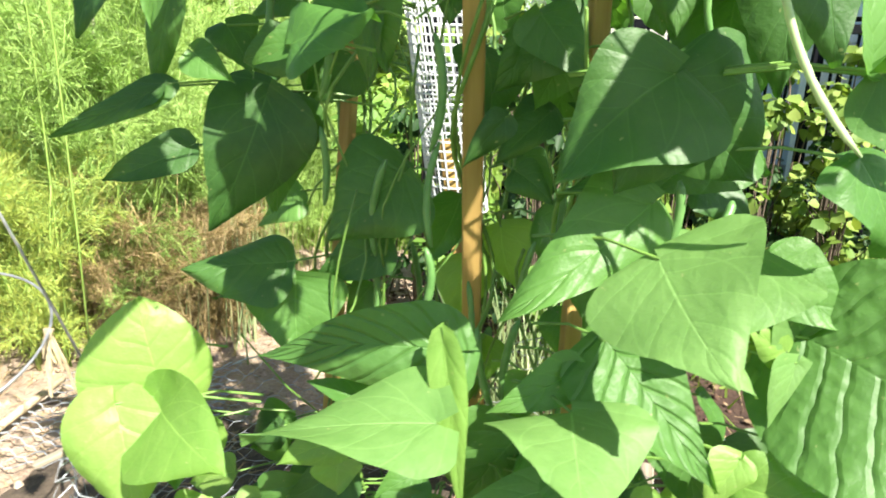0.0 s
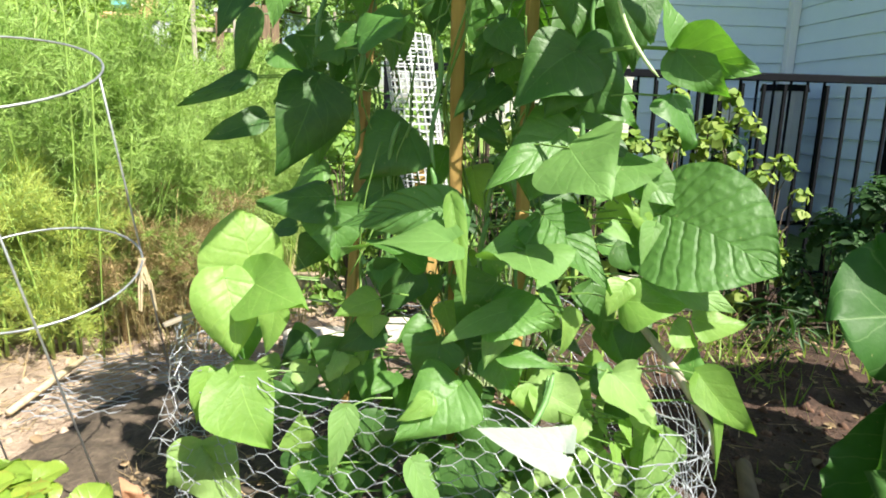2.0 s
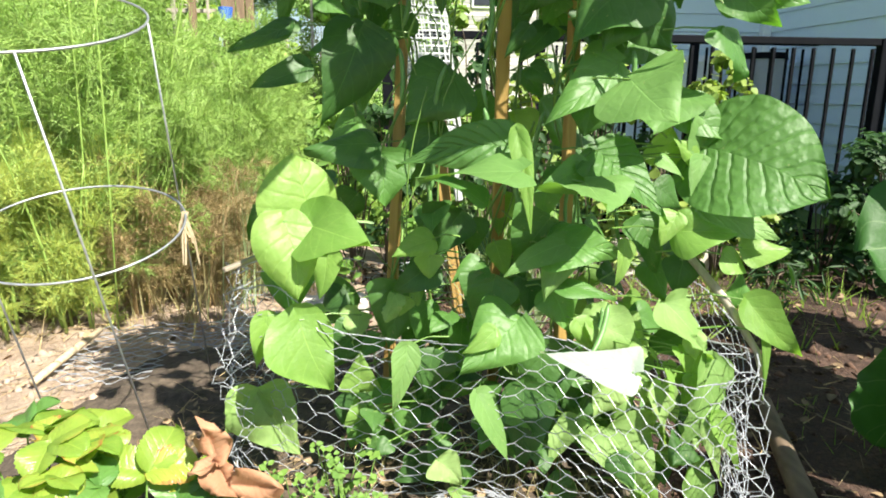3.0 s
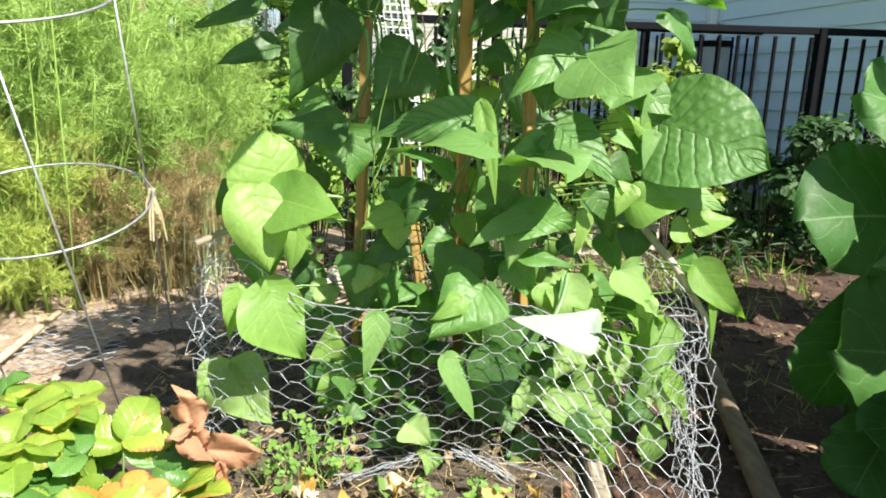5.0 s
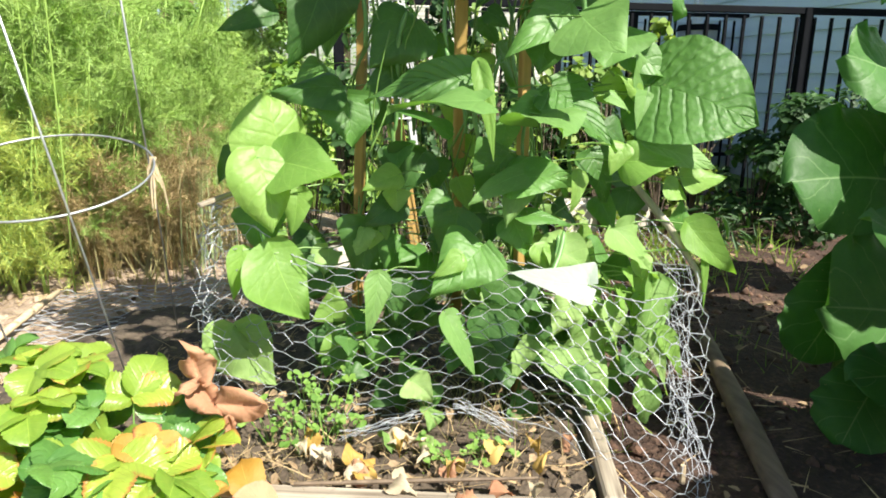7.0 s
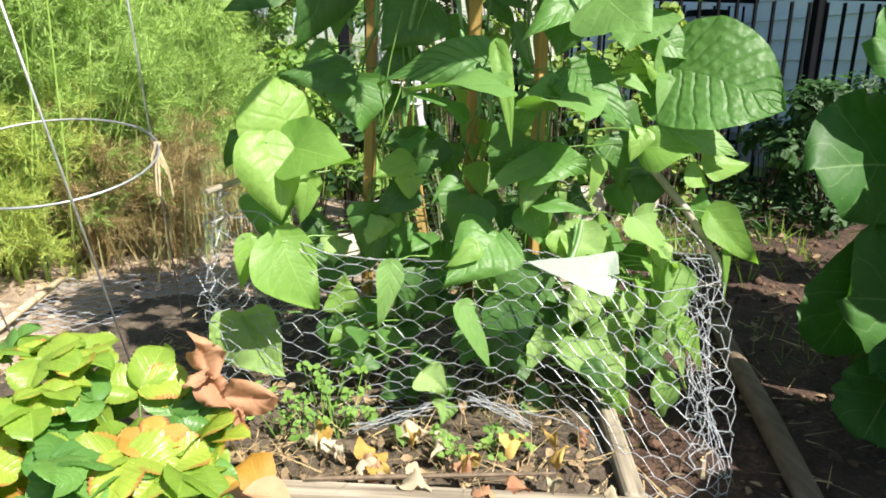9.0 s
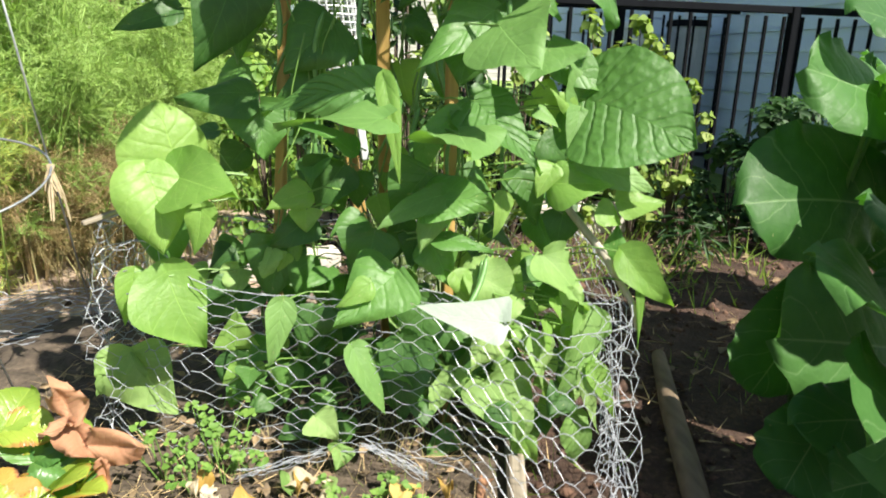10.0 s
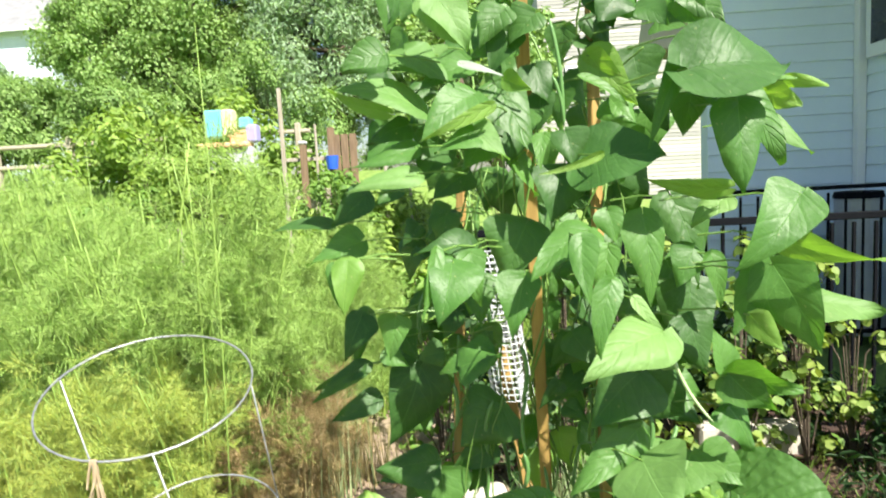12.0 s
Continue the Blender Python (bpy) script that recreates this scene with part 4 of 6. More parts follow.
bean_leaf((-0.185, 0.820, 0.459), (-0.216, 0.800, 0.319), 0.134, BEAN_SHADE, 15, 0, 0, 8, 0.06)
bean_leaf((-0.171, 0.780, 0.439), (-0.191, 0.780, 0.400), 0.036, BEAN_LIGHT, 45, 15, 0, 8, 0.06)
bean_leaf((-0.154, 0.790, 0.455), (-0.155, 0.790, 0.388), 0.031, BEAN_LIGHT, 45, 15, 0, 8, 0.06)
bean_leaf((-0.125, 0.800, 0.418), (-0.141, 0.780, 0.317), 0.074, BEAN, 35, 15, 0, 8, 0.06)
bean_leaf((-0.050, 0.880, 0.604), (-0.102, 0.870, 0.509), 0.134, BEAN_SHADE, 15, 0, 0, 8, 0.06)
bean_leaf((0.007, 0.750, 0.485), (-0.028, 0.740, 0.374), 0.135, BEAN_SHADE, 15, 0, 0, 8, 0.06)
bean_leaf((0.253, 0.670, 0.582), (0.235, 0.660, 0.494), 0.043, BEAN_LIGHT, 20, 0, 0, 8, 0.06)
bean_leaf((0.310, 0.740, 0.616), (0.342, 0.730, 0.501), 0.100, BEAN_SHADE, 15, 0, 0, 8, 0.06)
bean_leaf((0.404, 0.720, 0.528), (0.393, 0.710, 0.438), 0.088, BEAN_SHADE, 20, 0, 0, 8, 0.06)
bean_leaf((-0.120, 0.740, 0.331), (-0.134, 0.730, 0.227), 0.098, BEAN_SHADE, 15, 0, 0, 8, 0.06)
bean_leaf((-0.296, 0.840, 0.189), (-0.287, 0.830, 0.075), 0.092, BEAN_SHADE, 15, 0, 0, 8, 0.06)
bean_leaf((0.220, 0.720, 0.236), (0.182, 0.710, 0.129), 0.104, BEAN_SHADE, 15, 0, 0, 8, 0.06)
bean_leaf((-0.157, 0.760, 0.087), (-0.119, 0.750, 0.000), 0.084, BEAN_SHADE, 20, 0, 0, 8, 0.06)
bean_leaf((0.214, 0.600, 0.893), (0.253, 0.484, 0.824), 0.180, BEAN_PALE, 45, -28, 0, 4, 0.02)
bean_leaf((-0.193, 0.560, 1.615), (-0.349, 0.520, 1.657), 0.095, BEAN_PALE, 45, 10, 0, 6, 0.08)
bean_leaf((-0.259, 0.540, 1.614), (-0.374, 0.520, 1.667), 0.031, BEAN_LIGHT, -30, 0, 0, 8, 0.06)
bean_leaf((-0.262, 0.600, 1.722), (-0.350, 0.600, 1.704), 0.068, BEAN_SHADE, 30, 0, 0, 8, 0.06)
bean_leaf((-0.255, 0.640, 1.735), (-0.178, 0.620, 1.688), 0.056, BEAN_PALE, 40, 0, 0, 8, 0.06)
bean_leaf((-0.170, 0.660, 1.749), (-0.159, 0.650, 1.693), 0.055, BEAN_PALE, 40, 0, 0, 8, 0.06)
bean_leaf((-0.164, 0.520, 1.817), (-0.092, 0.500, 1.706), 0.096, BEAN_PALE, 40, 10, 0, 8, 0.06)
bean_leaf((-0.029, 0.620, 1.803), (-0.080, 0.610, 1.734), 0.081, BEAN_SHADE, 20, 0, 0, 8, 0.06)
bean_leaf((-0.018, 0.640, 1.767), (-0.060, 0.630, 1.682), 0.080, BEAN_SHADE, 20, 0, 0, 8, 0.06)
bean_leaf((-0.105, 0.620, 1.707), (-0.208, 0.600, 1.650), 0.085, BEAN, 40, 10, 0, 8, 0.06)
bean_leaf((-0.114, 0.580, 1.700), (-0.021, 0.570, 1.665), 0.020, BEAN_WHITE, 50, 0, 0, 5, 0.06)
bean_leaf((-0.096, 0.520, 1.634), (-0.193, 0.470, 1.552), 0.095, BEAN, 45, 15, 0, 10, 0.08)
bean_leaf((-0.067, 0.470, 1.607), (-0.196, 0.460, 1.551), 0.027, BEAN_LIGHT, -30, 0, 0, 8, 0.06)
bean_leaf((-0.099, 0.500, 1.566), (-0.171, 0.480, 1.531), 0.061, BEAN, 50, 10, 0, 8, 0.06)
bean_leaf((-0.095, 0.500, 1.566), (-0.038, 0.480, 1.511), 0.054, BEAN_PALE, 45, 0, 0, 8, 0.06)
bean_leaf((-0.051, 0.600, 1.658), (0.014, 0.550, 1.517), 0.111, BEAN_SHADE, 25, 0, 0, 8, 0.06)
bean_leaf((-0.036, 0.560, 1.664), (0.013, 0.550, 1.641), 0.043, BEAN_LIGHT, -20, 0, 0, 8, 0.06)
bean_leaf((-0.212, 0.570, 1.547), (-0.342, 0.550, 1.513), 0.058, BEAN, 40, 0, 0, 8, 0.06)
bean_leaf((-0.206, 0.510, 1.497), (-0.335, 0.480, 1.468), 0.057, BEAN_PALE, 50, 0, 0, 8, 0.06)
bean_leaf((-0.226, 0.600, 1.593), (-0.307, 0.580, 1.559), 0.059, BEAN_SHADE, 30, 0, 0, 8, 0.06)
bean_leaf((-0.344, 0.760, 1.460), (-0.424, 0.750, 1.391), 0.087, BEAN_SHADE, 25, 0, 0, 8, 0.06)
bean_leaf((-0.438, 0.820, 1.392), (-0.578, 0.800, 1.381), 0.047, BEAN_SHADE, 40, 0, 0, 8, 0.06)
bean_leaf((-0.358, 0.730, 1.357), (-0.473, 0.700, 1.311), 0.080, BEAN, 40, 0, 0, 10, 0.06)
bean_leaf((-0.338, 0.480, 1.346), (-0.349, 0.460, 1.248), 0.062, BEAN_LIGHT, 30, 0, 0, 14, 0.06)
bean_leaf((-0.368, 0.490, 1.338), (-0.361, 0.480, 1.260), 0.030, BEAN, 30, 0, 0, 14, 0.06)
bean_leaf((-0.113, 0.520, 1.358), (-0.220, 0.500, 1.346), 0.058, BEAN_SHADE, 45, 0, 0, 12, 0.14)
bean_leaf((-0.147, 0.430, 1.340), (-0.172, 0.350, 1.244), 0.101, BEAN, 45, 10, 0, 8, 0.06)
bean_leaf((-0.114, 0.470, 1.351), (-0.100, 0.450, 1.255), 0.058, BEAN, 20, 0, 0, 10, 0.06)
bean_leaf((-0.173, 0.420, 1.360), (-0.201, 0.380, 1.247), 0.030, BEAN, 40, 30, 0, 14, 0.06)
bean_leaf((-0.001, 0.620, 1.387), (-0.046, 0.600, 1.268), 0.142, BEAN_SHADE, 20, 0, 0, 8, 0.06)
bean_leaf((-0.020, 0.480, 1.300), (-0.047, 0.440, 1.197), 0.083, BEAN, 45, 0, 0, 6, 0.06)
bean_leaf((0.059, 0.570, 1.489), (0.037, 0.540, 1.393), 0.120, BEAN_SHADE, 30, 0, 0, 8, 0.06)
bean_leaf((0.105, 0.540, 1.497), (0.231, 0.460, 1.504), 0.163, BEAN_QUILT, 35, 0, 0, 8, 0.08, 1.6)
bean_leaf((0.119, 0.470, 1.513), (0.010, 0.460, 1.484), 0.020, BEAN_LIGHT, -30, 0, 0, 10, 0.06)
bean_leaf((0.072, 0.560, 1.562), (0.080, 0.540, 1.492), 0.076, BEAN_SHADE, 25, 0, 0, 8, 0.06)
bean_leaf((0.030, 0.540, 1.557), (0.021, 0.520, 1.491), 0.035, BEAN, 40, 0, 0, 8, 0.06)
bean_leaf((0.141, 0.670, 1.716), (0.231, 0.660, 1.629), 0.064, BEAN_LIGHT, -40, 0, 0, 10, 0.06)
bean_leaf((0.120, 0.640, 1.668), (0.207, 0.630, 1.607), 0.028, BEAN, 50, 0, 0, 8, 0.06)
bean_leaf((0.259, 0.430, 1.644), (0.431, 0.460, 1.642), 0.155, BEAN_QUILT, 40, 0, 0, 10, 0.12, 1.8)
bean_leaf((0.279, 0.460, 1.707), (0.198, 0.450, 1.517), 0.048, BEAN, 40, 20, 0, 14, 0.05)
bean_leaf((0.413, 0.420, 1.617), (0.252, 0.420, 1.618), 0.027, BEAN_PALE, 60, 0, 0, 8, 0.02)
bean_leaf((0.451, 0.510, 1.629), (0.523, 0.500, 1.610), 0.031, BEAN_LIGHT, -40, 0, 0, 8, 0.06)
bean_leaf((0.414, 0.530, 1.613), (0.487, 0.520, 1.580), 0.074, BEAN_LIGHT, -40, 0, 0, 8, 0.06)
bean_leaf((0.517, 0.720, 1.568), (0.597, 0.700, 1.496), 0.050, BEAN_PALE, 40, 0, 0, 8, 0.06)
bean_leaf((0.296, 0.520, 1.628), (0.277, 0.520, 1.536), 0.078, BEAN_SHADE, 20, 0, 0, 8, 0.06)
bean_leaf((0.334, 0.510, 1.617), (0.436, 0.480, 1.478), 0.103, BEAN_QUILT, 35, 0, 0, 8, 0.1)
bean_leaf((0.351, 0.460, 1.587), (0.350, 0.430, 1.435), 0.098, BEAN, -40, 0, 0, 10, 0.06)
bean_leaf((0.375, 0.570, 1.440), (0.217, 0.560, 1.465), 0.048, BEAN_LIGHT, -40, 0, 0, 12, 0.06)
bean_leaf((0.319, 0.740, 1.421), (0.366, 0.707, 1.222), 0.125, BEAN_SHADE, 25, 0, 0, 8, 0.06)
bean_leaf((0.390, 0.610, 1.421), (0.314, 0.600, 1.368), 0.071, BEAN_PALE, 40, 0, 0, 8, 0.06)
bean_leaf((0.320, 0.600, 1.324), (0.283, 0.580, 1.253), 0.078, BEAN, 40, 0, 0, 8, 0.06)
bean_leaf((0.428, 0.405, 1.428), (0.305, 0.364, 1.310), 0.106, BEAN, 42, 10, 0, 10, 0.08)
bean_leaf((0.388, 0.400, 1.365), (0.553, 0.380, 1.318), 0.066, BEAN_LIGHT, -40, 0, 0, 16, 0.06)
bean_leaf((0.409, 0.460, 1.307), (0.479, 0.430, 1.151), 0.137, BEAN, -40, 0, 0, 10, 0.06)
bean_leaf((0.383, 0.480, 1.295), (0.345, 0.470, 1.181), 0.078, BEAN, -40, 0, 0, 10, 0.06)
bean_leaf((0.371, 0.460, 1.219), (0.424, 0.450, 1.156), 0.056, BEAN_LIGHT, -40, 0, 0, 8, 0.06)
bean_leaf((0.561, 0.660, 1.200), (0.713, 0.640, 1.170), 0.101, BEAN_PALE, 45, 0, 0, 10, 0.06)
bean_leaf((0.206, 0.530, 1.396), (0.209, 0.500, 1.232), 0.079, BEAN, 12, -10, 0, 10, 0.06)
bean_leaf((0.068, 0.370, 1.376), (0.072, 0.330, 1.274), 0.049, BEAN, 40, 0, 0, 12, 0.06)
bean_leaf((0.121, 0.430, 1.352), (0.110, 0.420, 1.248), 0.057, BEAN, 30, 0, 0, 10, 0.06)
bean_leaf((0.092, 0.450, 1.383), (-0.015, 0.400, 1.307), 0.086, BEAN, 45, 0, 0, 10, 0.06)
bean_leaf((0.128, 0.460, 1.416), (0.140, 0.450, 1.357), 0.054, BEAN, 35, 0, 0, 8, 0.06)
bean_leaf((0.215, 0.450, 1.197), (0.062, 0.360, 1.144), 0.113, BEAN_PALE, 45, 15, 0, 6, 0.08)
bean_leaf((0.121, 0.410, 1.297), (0.093, 0.380, 1.165), 0.052, BEAN, 35, 0, 0, 8, 0.06)
bean_leaf((0.174, 0.470, 1.254), (0.225, 0.460, 1.188), 0.028, BEAN_PALE, 40, 0, 0, 8, 0.06)
bean_leaf((0.367, 0.770, 1.228), (0.363, 0.748, 1.032), 0.143, BEAN_SHADE, 20, 0, 0, 8, 0.06)
bean_leaf((0.346, 0.580, 1.314), (0.359, 0.570, 1.210), 0.047, BEAN, 20, 0, 0, 8, 0.06)
bean_leaf((-0.418, 0.970, 1.007), (-0.543, 0.950, 0.951), 0.057, BEAN_SHADE, 40, 0, 0, 8, 0.06)
bean_leaf((-0.380, 0.800, 1.176), (-0.423, 0.780, 1.075), 0.089, BEAN_SHADE, 30, 0, 0, 8, 0.06)
bean_leaf((-0.292, 0.740, 1.185), (-0.310, 0.730, 1.084), 0.078, BEAN, 35, 0, 0, 8, 0.06)
bean_leaf((0.221, 0.660, 1.010), (0.174, 0.640, 0.945), 0.098, BEAN_SHADE, 25, 0, 0, 8, 0.06)
bean_leaf((0.400, 0.640, 0.986), (0.438, 0.620, 0.896), 0.116, BEAN, 40, 10, 0, 8, 0.06)
bean_leaf((0.224, 0.660, 1.058), (0.115, 0.625, 0.956), 0.148, BEAN_SHADE, 35, 15, 12, 8, 0.08)
bean_leaf((0.230, 0.680, 1.055), (0.335, 0.700, 0.948), 0.158, BEAN_SHADE, 35, -4, 13, 10, 0.06)
bean_leaf((0.393, 0.620, 1.066), (0.530, 0.600, 1.032), 0.131, BEAN, -45, 3, -14, 8, 0.06)
bean_leaf((0.392, 0.620, 1.063), (0.484, 0.600, 0.986), 0.096, BEAN, -45, 18, -14, 8, 0.06)
bean_leaf((0.388, 0.630, 1.067), (0.361, 0.640, 1.157), 0.077, BEAN, -45, 20, 12, 8, 0.06)
bean_leaf((-0.400, 1.000, 1.144), (-0.442, 1.000, 0.998), 0.067, BEAN_SHADE, 30, -5, -6, 8, 0.03)
bean_leaf((-0.153, 0.700, 1.075), (-0.064, 0.670, 1.110), 0.088, BEAN, 55, 5, 7, 14, 0.04)
bean_leaf((-0.097, 0.860, 1.126), (-0.097, 0.860, 1.015), 0.071, BEAN_SHADE, 30, -23, 12, 10, 0.04)
bean_leaf((-0.297, 0.920, 1.094), (-0.264, 0.920, 1.027), 0.085, BEAN_SHADE, 40, 13, -13, 10, 0.06)
bean_leaf((-0.345, 0.920, 1.059), (-0.284, 0.900, 1.020), 0.056, BEAN, 55, 1, 16, 10, 0.06)
bean_leaf((0.107, 0.850, 1.098), (0.058, 0.850, 1.020), 0.070, BEAN_SHADE, 30, -2, -14, 10, 0.06)
bean_leaf((0.135, 0.860, 1.000), (0.067, 0.860, 0.930), 0.073, BEAN_SHADE, 30, -12, -5, 10, 0.06)
bean_leaf((0.163, 0.900, 1.059), (0.119, 0.900, 0.954), 0.096, BEAN, 30, 2, -11, 10, 0.06)
bean_leaf((-0.254, 0.500, 1.710), (-0.333, 0.480, 1.682), 0.062, BEAN_SHADE, 30, 24, -14, 8, 0.06)
bean_leaf((0.345, 0.800, 0.986), (0.136, 0.760, 0.914), 0.123, BEAN_SHADE, 40, -5, 8, 8, 0.06)
bean_leaf((0.328, 0.820, 1.140), (0.351, 0.820, 0.977), 0.153, BEAN_SHADE, 30, -20, 8, 8, 0.06)
bean_leaf((0.315, 0.620, 1.181), (0.340, 0.600, 1.070), 0.097, BEAN_SHADE, 30, -9, -5, 8, 0.06)
bean_leaf((-0.155, 0.500, 1.804), (-0.102, 0.480, 1.702), 0.083, BEAN_PALE, 45, -16, -10, 8, 0.06)
bean_leaf((-0.224, 0.600, 1.730), (-0.139, 0.580, 1.658), 0.129, BEAN_PALE, 45, 25, -13, 8, 0.06)
bean_leaf((0.031, 0.620, 1.794), (-0.026, 0.620, 1.733), 0.086, BEAN_SHADE, 30, -25, -4, 8, 0.06)
bean_leaf((0.188, 0.620, 1.817), (0.145, 0.600, 1.762), 0.091, BEAN_SHADE, 30, 19, 8, 8, 0.06)
bean_leaf((0.143, 0.680, 1.719), (0.230, 0.650, 1.612), 0.082, BEAN_LIGHT, 25, -25, 3, 10, 0.06)
bean_leaf((-0.096, 0.850, 1.129), (-0.074, 0.850, 1.044), 0.070, BEAN_SHADE, 30, -6, 8, 8, 0.06)
bean_leaf((-0.199, 0.860, 1.067), (-0.258, 0.860, 1.051), 0.070, BEAN_SHADE, 40, 14, -12, 8, 0.06)
bean_leaf((-0.086, 0.720, 1.107), (-0.199, 0.720, 1.053), 0.074, BEAN, 45, -24, -3, 10, 0.06)
bean_leaf((0.130, 0.820, 1.089), (0.087, 0.820, 1.036), 0.084, BEAN_SHADE, 30, -18, -11, 8, 0.06)
bean_leaf((0.141, 0.840, 1.064), (0.111, 0.840, 1.002), 0.076, BEAN, 20, 11, -3, 8, 0.06)
bean_leaf((0.075, 0.800, 0.997), (0.024, 0.800, 0.934), 0.042, BEAN_SHADE, 30, 21, -3, 8, 0.06)
bean_leaf((0.096, 0.860, 0.921), (0.145, 0.840, 0.882), 0.054, BEAN_SHADE, 30, 8, 10, 8, 0.06)
bean_leaf((0.021, 1.060, 1.228), (-0.004, 1.060, 1.104), 0.119, BEAN_SHADE, 30, 16, 8, 8, 0.05)
bean_leaf((0.107, 1.060, 1.238), (0.084, 1.060, 1.104), 0.141, BEAN_SHADE, 30, 25, -10, 8, 0.05)
bean_leaf((0.266, 1.060, 1.209), (0.319, 1.060, 1.094), 0.144, BEAN_SHADE, 30, 25, 10, 8, 0.05)
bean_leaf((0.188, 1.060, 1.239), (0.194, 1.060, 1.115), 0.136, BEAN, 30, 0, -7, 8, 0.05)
bean_leaf((0.248, 0.960, 1.450), (0.224, 0.960, 1.303), 0.157, BEAN_SHADE, 30, -21, 3, 8, 0.05)
bean_leaf((0.143, 1.000, 1.491), (0.125, 1.000, 1.348), 0.160, BEAN_SHADE, 30, 8, -3, 8, 0.05)
bean_leaf((0.182, 0.950, 1.640), (0.206, 0.950, 1.501), 0.145, BEAN_SHADE, 30, 28, 8, 8, 0.05)
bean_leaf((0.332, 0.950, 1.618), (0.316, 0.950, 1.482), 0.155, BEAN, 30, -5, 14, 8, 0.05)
bean_leaf((0.029, 1.000, 1.497), (0.038, 1.000, 1.351), 0.132, BEAN_SHADE, 30, -21, -11, 8, 0.05)
bean_leaf((0.294, 0.950, 1.769), (0.318, 0.950, 1.633), 0.147, BEAN_SHADE, 30, -5, 10, 8, 0.05)


def vine(pts, r=0.003, name="vine"):
    keep(part(name, Geo().tube(pts, r, 6), VINE, bean_at(pts[-1][0]), smooth=True))


def wind(s, z0, z1, turns, rad, ph, r):
    n = int(turns * 14)
    pts = []
    for i in range(n + 1):
        f = i / n
        z = z0 + (z1 - z0) * f
        c = along(*s, z)
        a = ph + turns * 2 * math.pi * f
        rr = rad * (1 + 0.35 * math.sin(5.3 * f + ph))
        pts.append((c[0] + rr * math.cos(a), c[1] + rr * math.sin(a), z))
    vine(pts, r)


for s, ph in ((S1, 0.4), (S2, 2.0), (S3, 4.0)):
    wind(s, -0.02, 2.0, 5, 0.026, ph, 0.0032)
    wind(s, -0.02, 1.9, 4, 0.032, ph + 2.2, 0.0026)
rv = random.Random(12)
for k in range(46):
    # thin stems that hang and climb between the leaves
    x, y, z = rv.uniform(-0.14, 0.27), rv.uniform(0.86, 1.04), rv.uniform(0.45, 1.7)
    L, turn, ph = rv.uniform(0.22, 0.55), rv.uniform(0.01, 0.05), rv.uniform(0, 6.3)
    lean = rv.uniform(-0.25, 0.25)
    vine([(x + lean * L * f + turn * math.sin(ph + 5 * f), y + turn * math.cos(ph + 4 * f), z - L * f) for f in (0, 0.12, 0.25, 0.38, 0.5, 0.62, 0.75, 0.88, 1)], rv.uniform(0.0013, 0.0027), "tendril")
for k in range(46):
    s = (S1, S2, S3)[k % 3]
    z = rv.uniform(0.25, 1.7)
    c = Vector(along(*s, z))
    e = c + Vector((rv.uniform(-0.2, 0.2), rv.uniform(-0.25, 0.15), rv.uniform(-0.12, 0.25)))
    vine([c, c.lerp(e, 0.5) + Vector((0, 0, rv.uniform(-0.03, 0.05))), e], rv.uniform(0.0014, 0.0024), "tendril")


def pod(a, b, r=0.0055, bow=0.012, mat=POD, label=""):
    a, b = Vector(a), Vector(b)
    n = 9
    side = (b - a).cross(Vector((0, 1, 0.3))).normalized()
    pts, rad = [], []
    for i in range(n + 1):
        f = i / n
        pts.append(a.lerp(b, f) + side * bow * 4 * f * (1 - f))
        rad.append(r * (0.35 + 0.65 * min(1, f * 8) * min(1, (1 - f) * 6)) * (1 + 0.08 * math.sin(f * 30)))
    keep(part("pod", Geo().tube(pts, rad, 8), mat, bean_at(a.x), label, smooth=True))


pod((0.256, 0.540, 1.138), (0.319, 0.500, 1.010), 0.0033, -0.01, POD_PALE)
pod((0.051, 0.800, 0.723), (0.077, 0.790, 0.606), 0.0055, -0.006, POD)
pod((0.106, 0.800, 0.738), (0.090, 0.790, 0.614), 0.0055, -0.008, POD)
pod((-0.012, 0.800, 1.090), (-0.015, 0.800, 0.953), 0.0055, 0.012, POD)
pod((0.255, 0.700, 0.948), (0.252, 0.700, 0.874), 0.0055, 0.006, POD)
pod((0.305, 0.680, 0.933), (0.285, 0.660, 0.904), 0.005, 0.004, POD)
pod((0.221, 0.680, 0.442), (0.196, 0.660, 0.377), 0.0055, 0.006, POD)
pod((0.225, 0.660, 0.457), (0.169, 0.600, 0.364), 0.006, 0.01, POD)
pod((-0.017, 0.780, 0.838), (-0.022, 0.780, 0.748), 0.0055, 0.01, POD)
pod((-0.161, 0.920, 1.091), (-0.174, 0.920, 1.002), 0.0055, 0.006, POD)
pod((-0.180, 0.940, 0.961), (-0.178, 0.940, 0.846), 0.0055, 0.006, POD)
pod((0.057, 0.600, 1.671), (0.076, 0.600, 1.574), 0.004, 0.006, POD)
pod((0.055, 0.600, 1.777), (0.076, 0.600, 1.595), 0.004, 0.006, POD)
for k in range(24):
    s = (S1, S2, S3)[k % 3]
    z = rv.uniform(0.55, 1.45)
    c = Vector(along(*s, z)) + Vector((rv.uniform(-0.14, 0.14), rv.uniform(-0.12, 0.05), 0))
    pod(c, c + Vector((rv.uniform(-0.02, 0.02), rv.uniform(-0.02, 0.02), -rv.uniform(0.10, 0.17))), rv.uniform(0.004, 0.006), rv.uniform(-0.012, 0.012))


def fill_leaves():
    """Leaves deeper inside the plant and on its far side."""
    r = random.Random(77)

    def one(x, y, z, L, mats):
        c = Vector((x, y, z))
        out = Vector((x * 1.6, y - 0.95, 0))
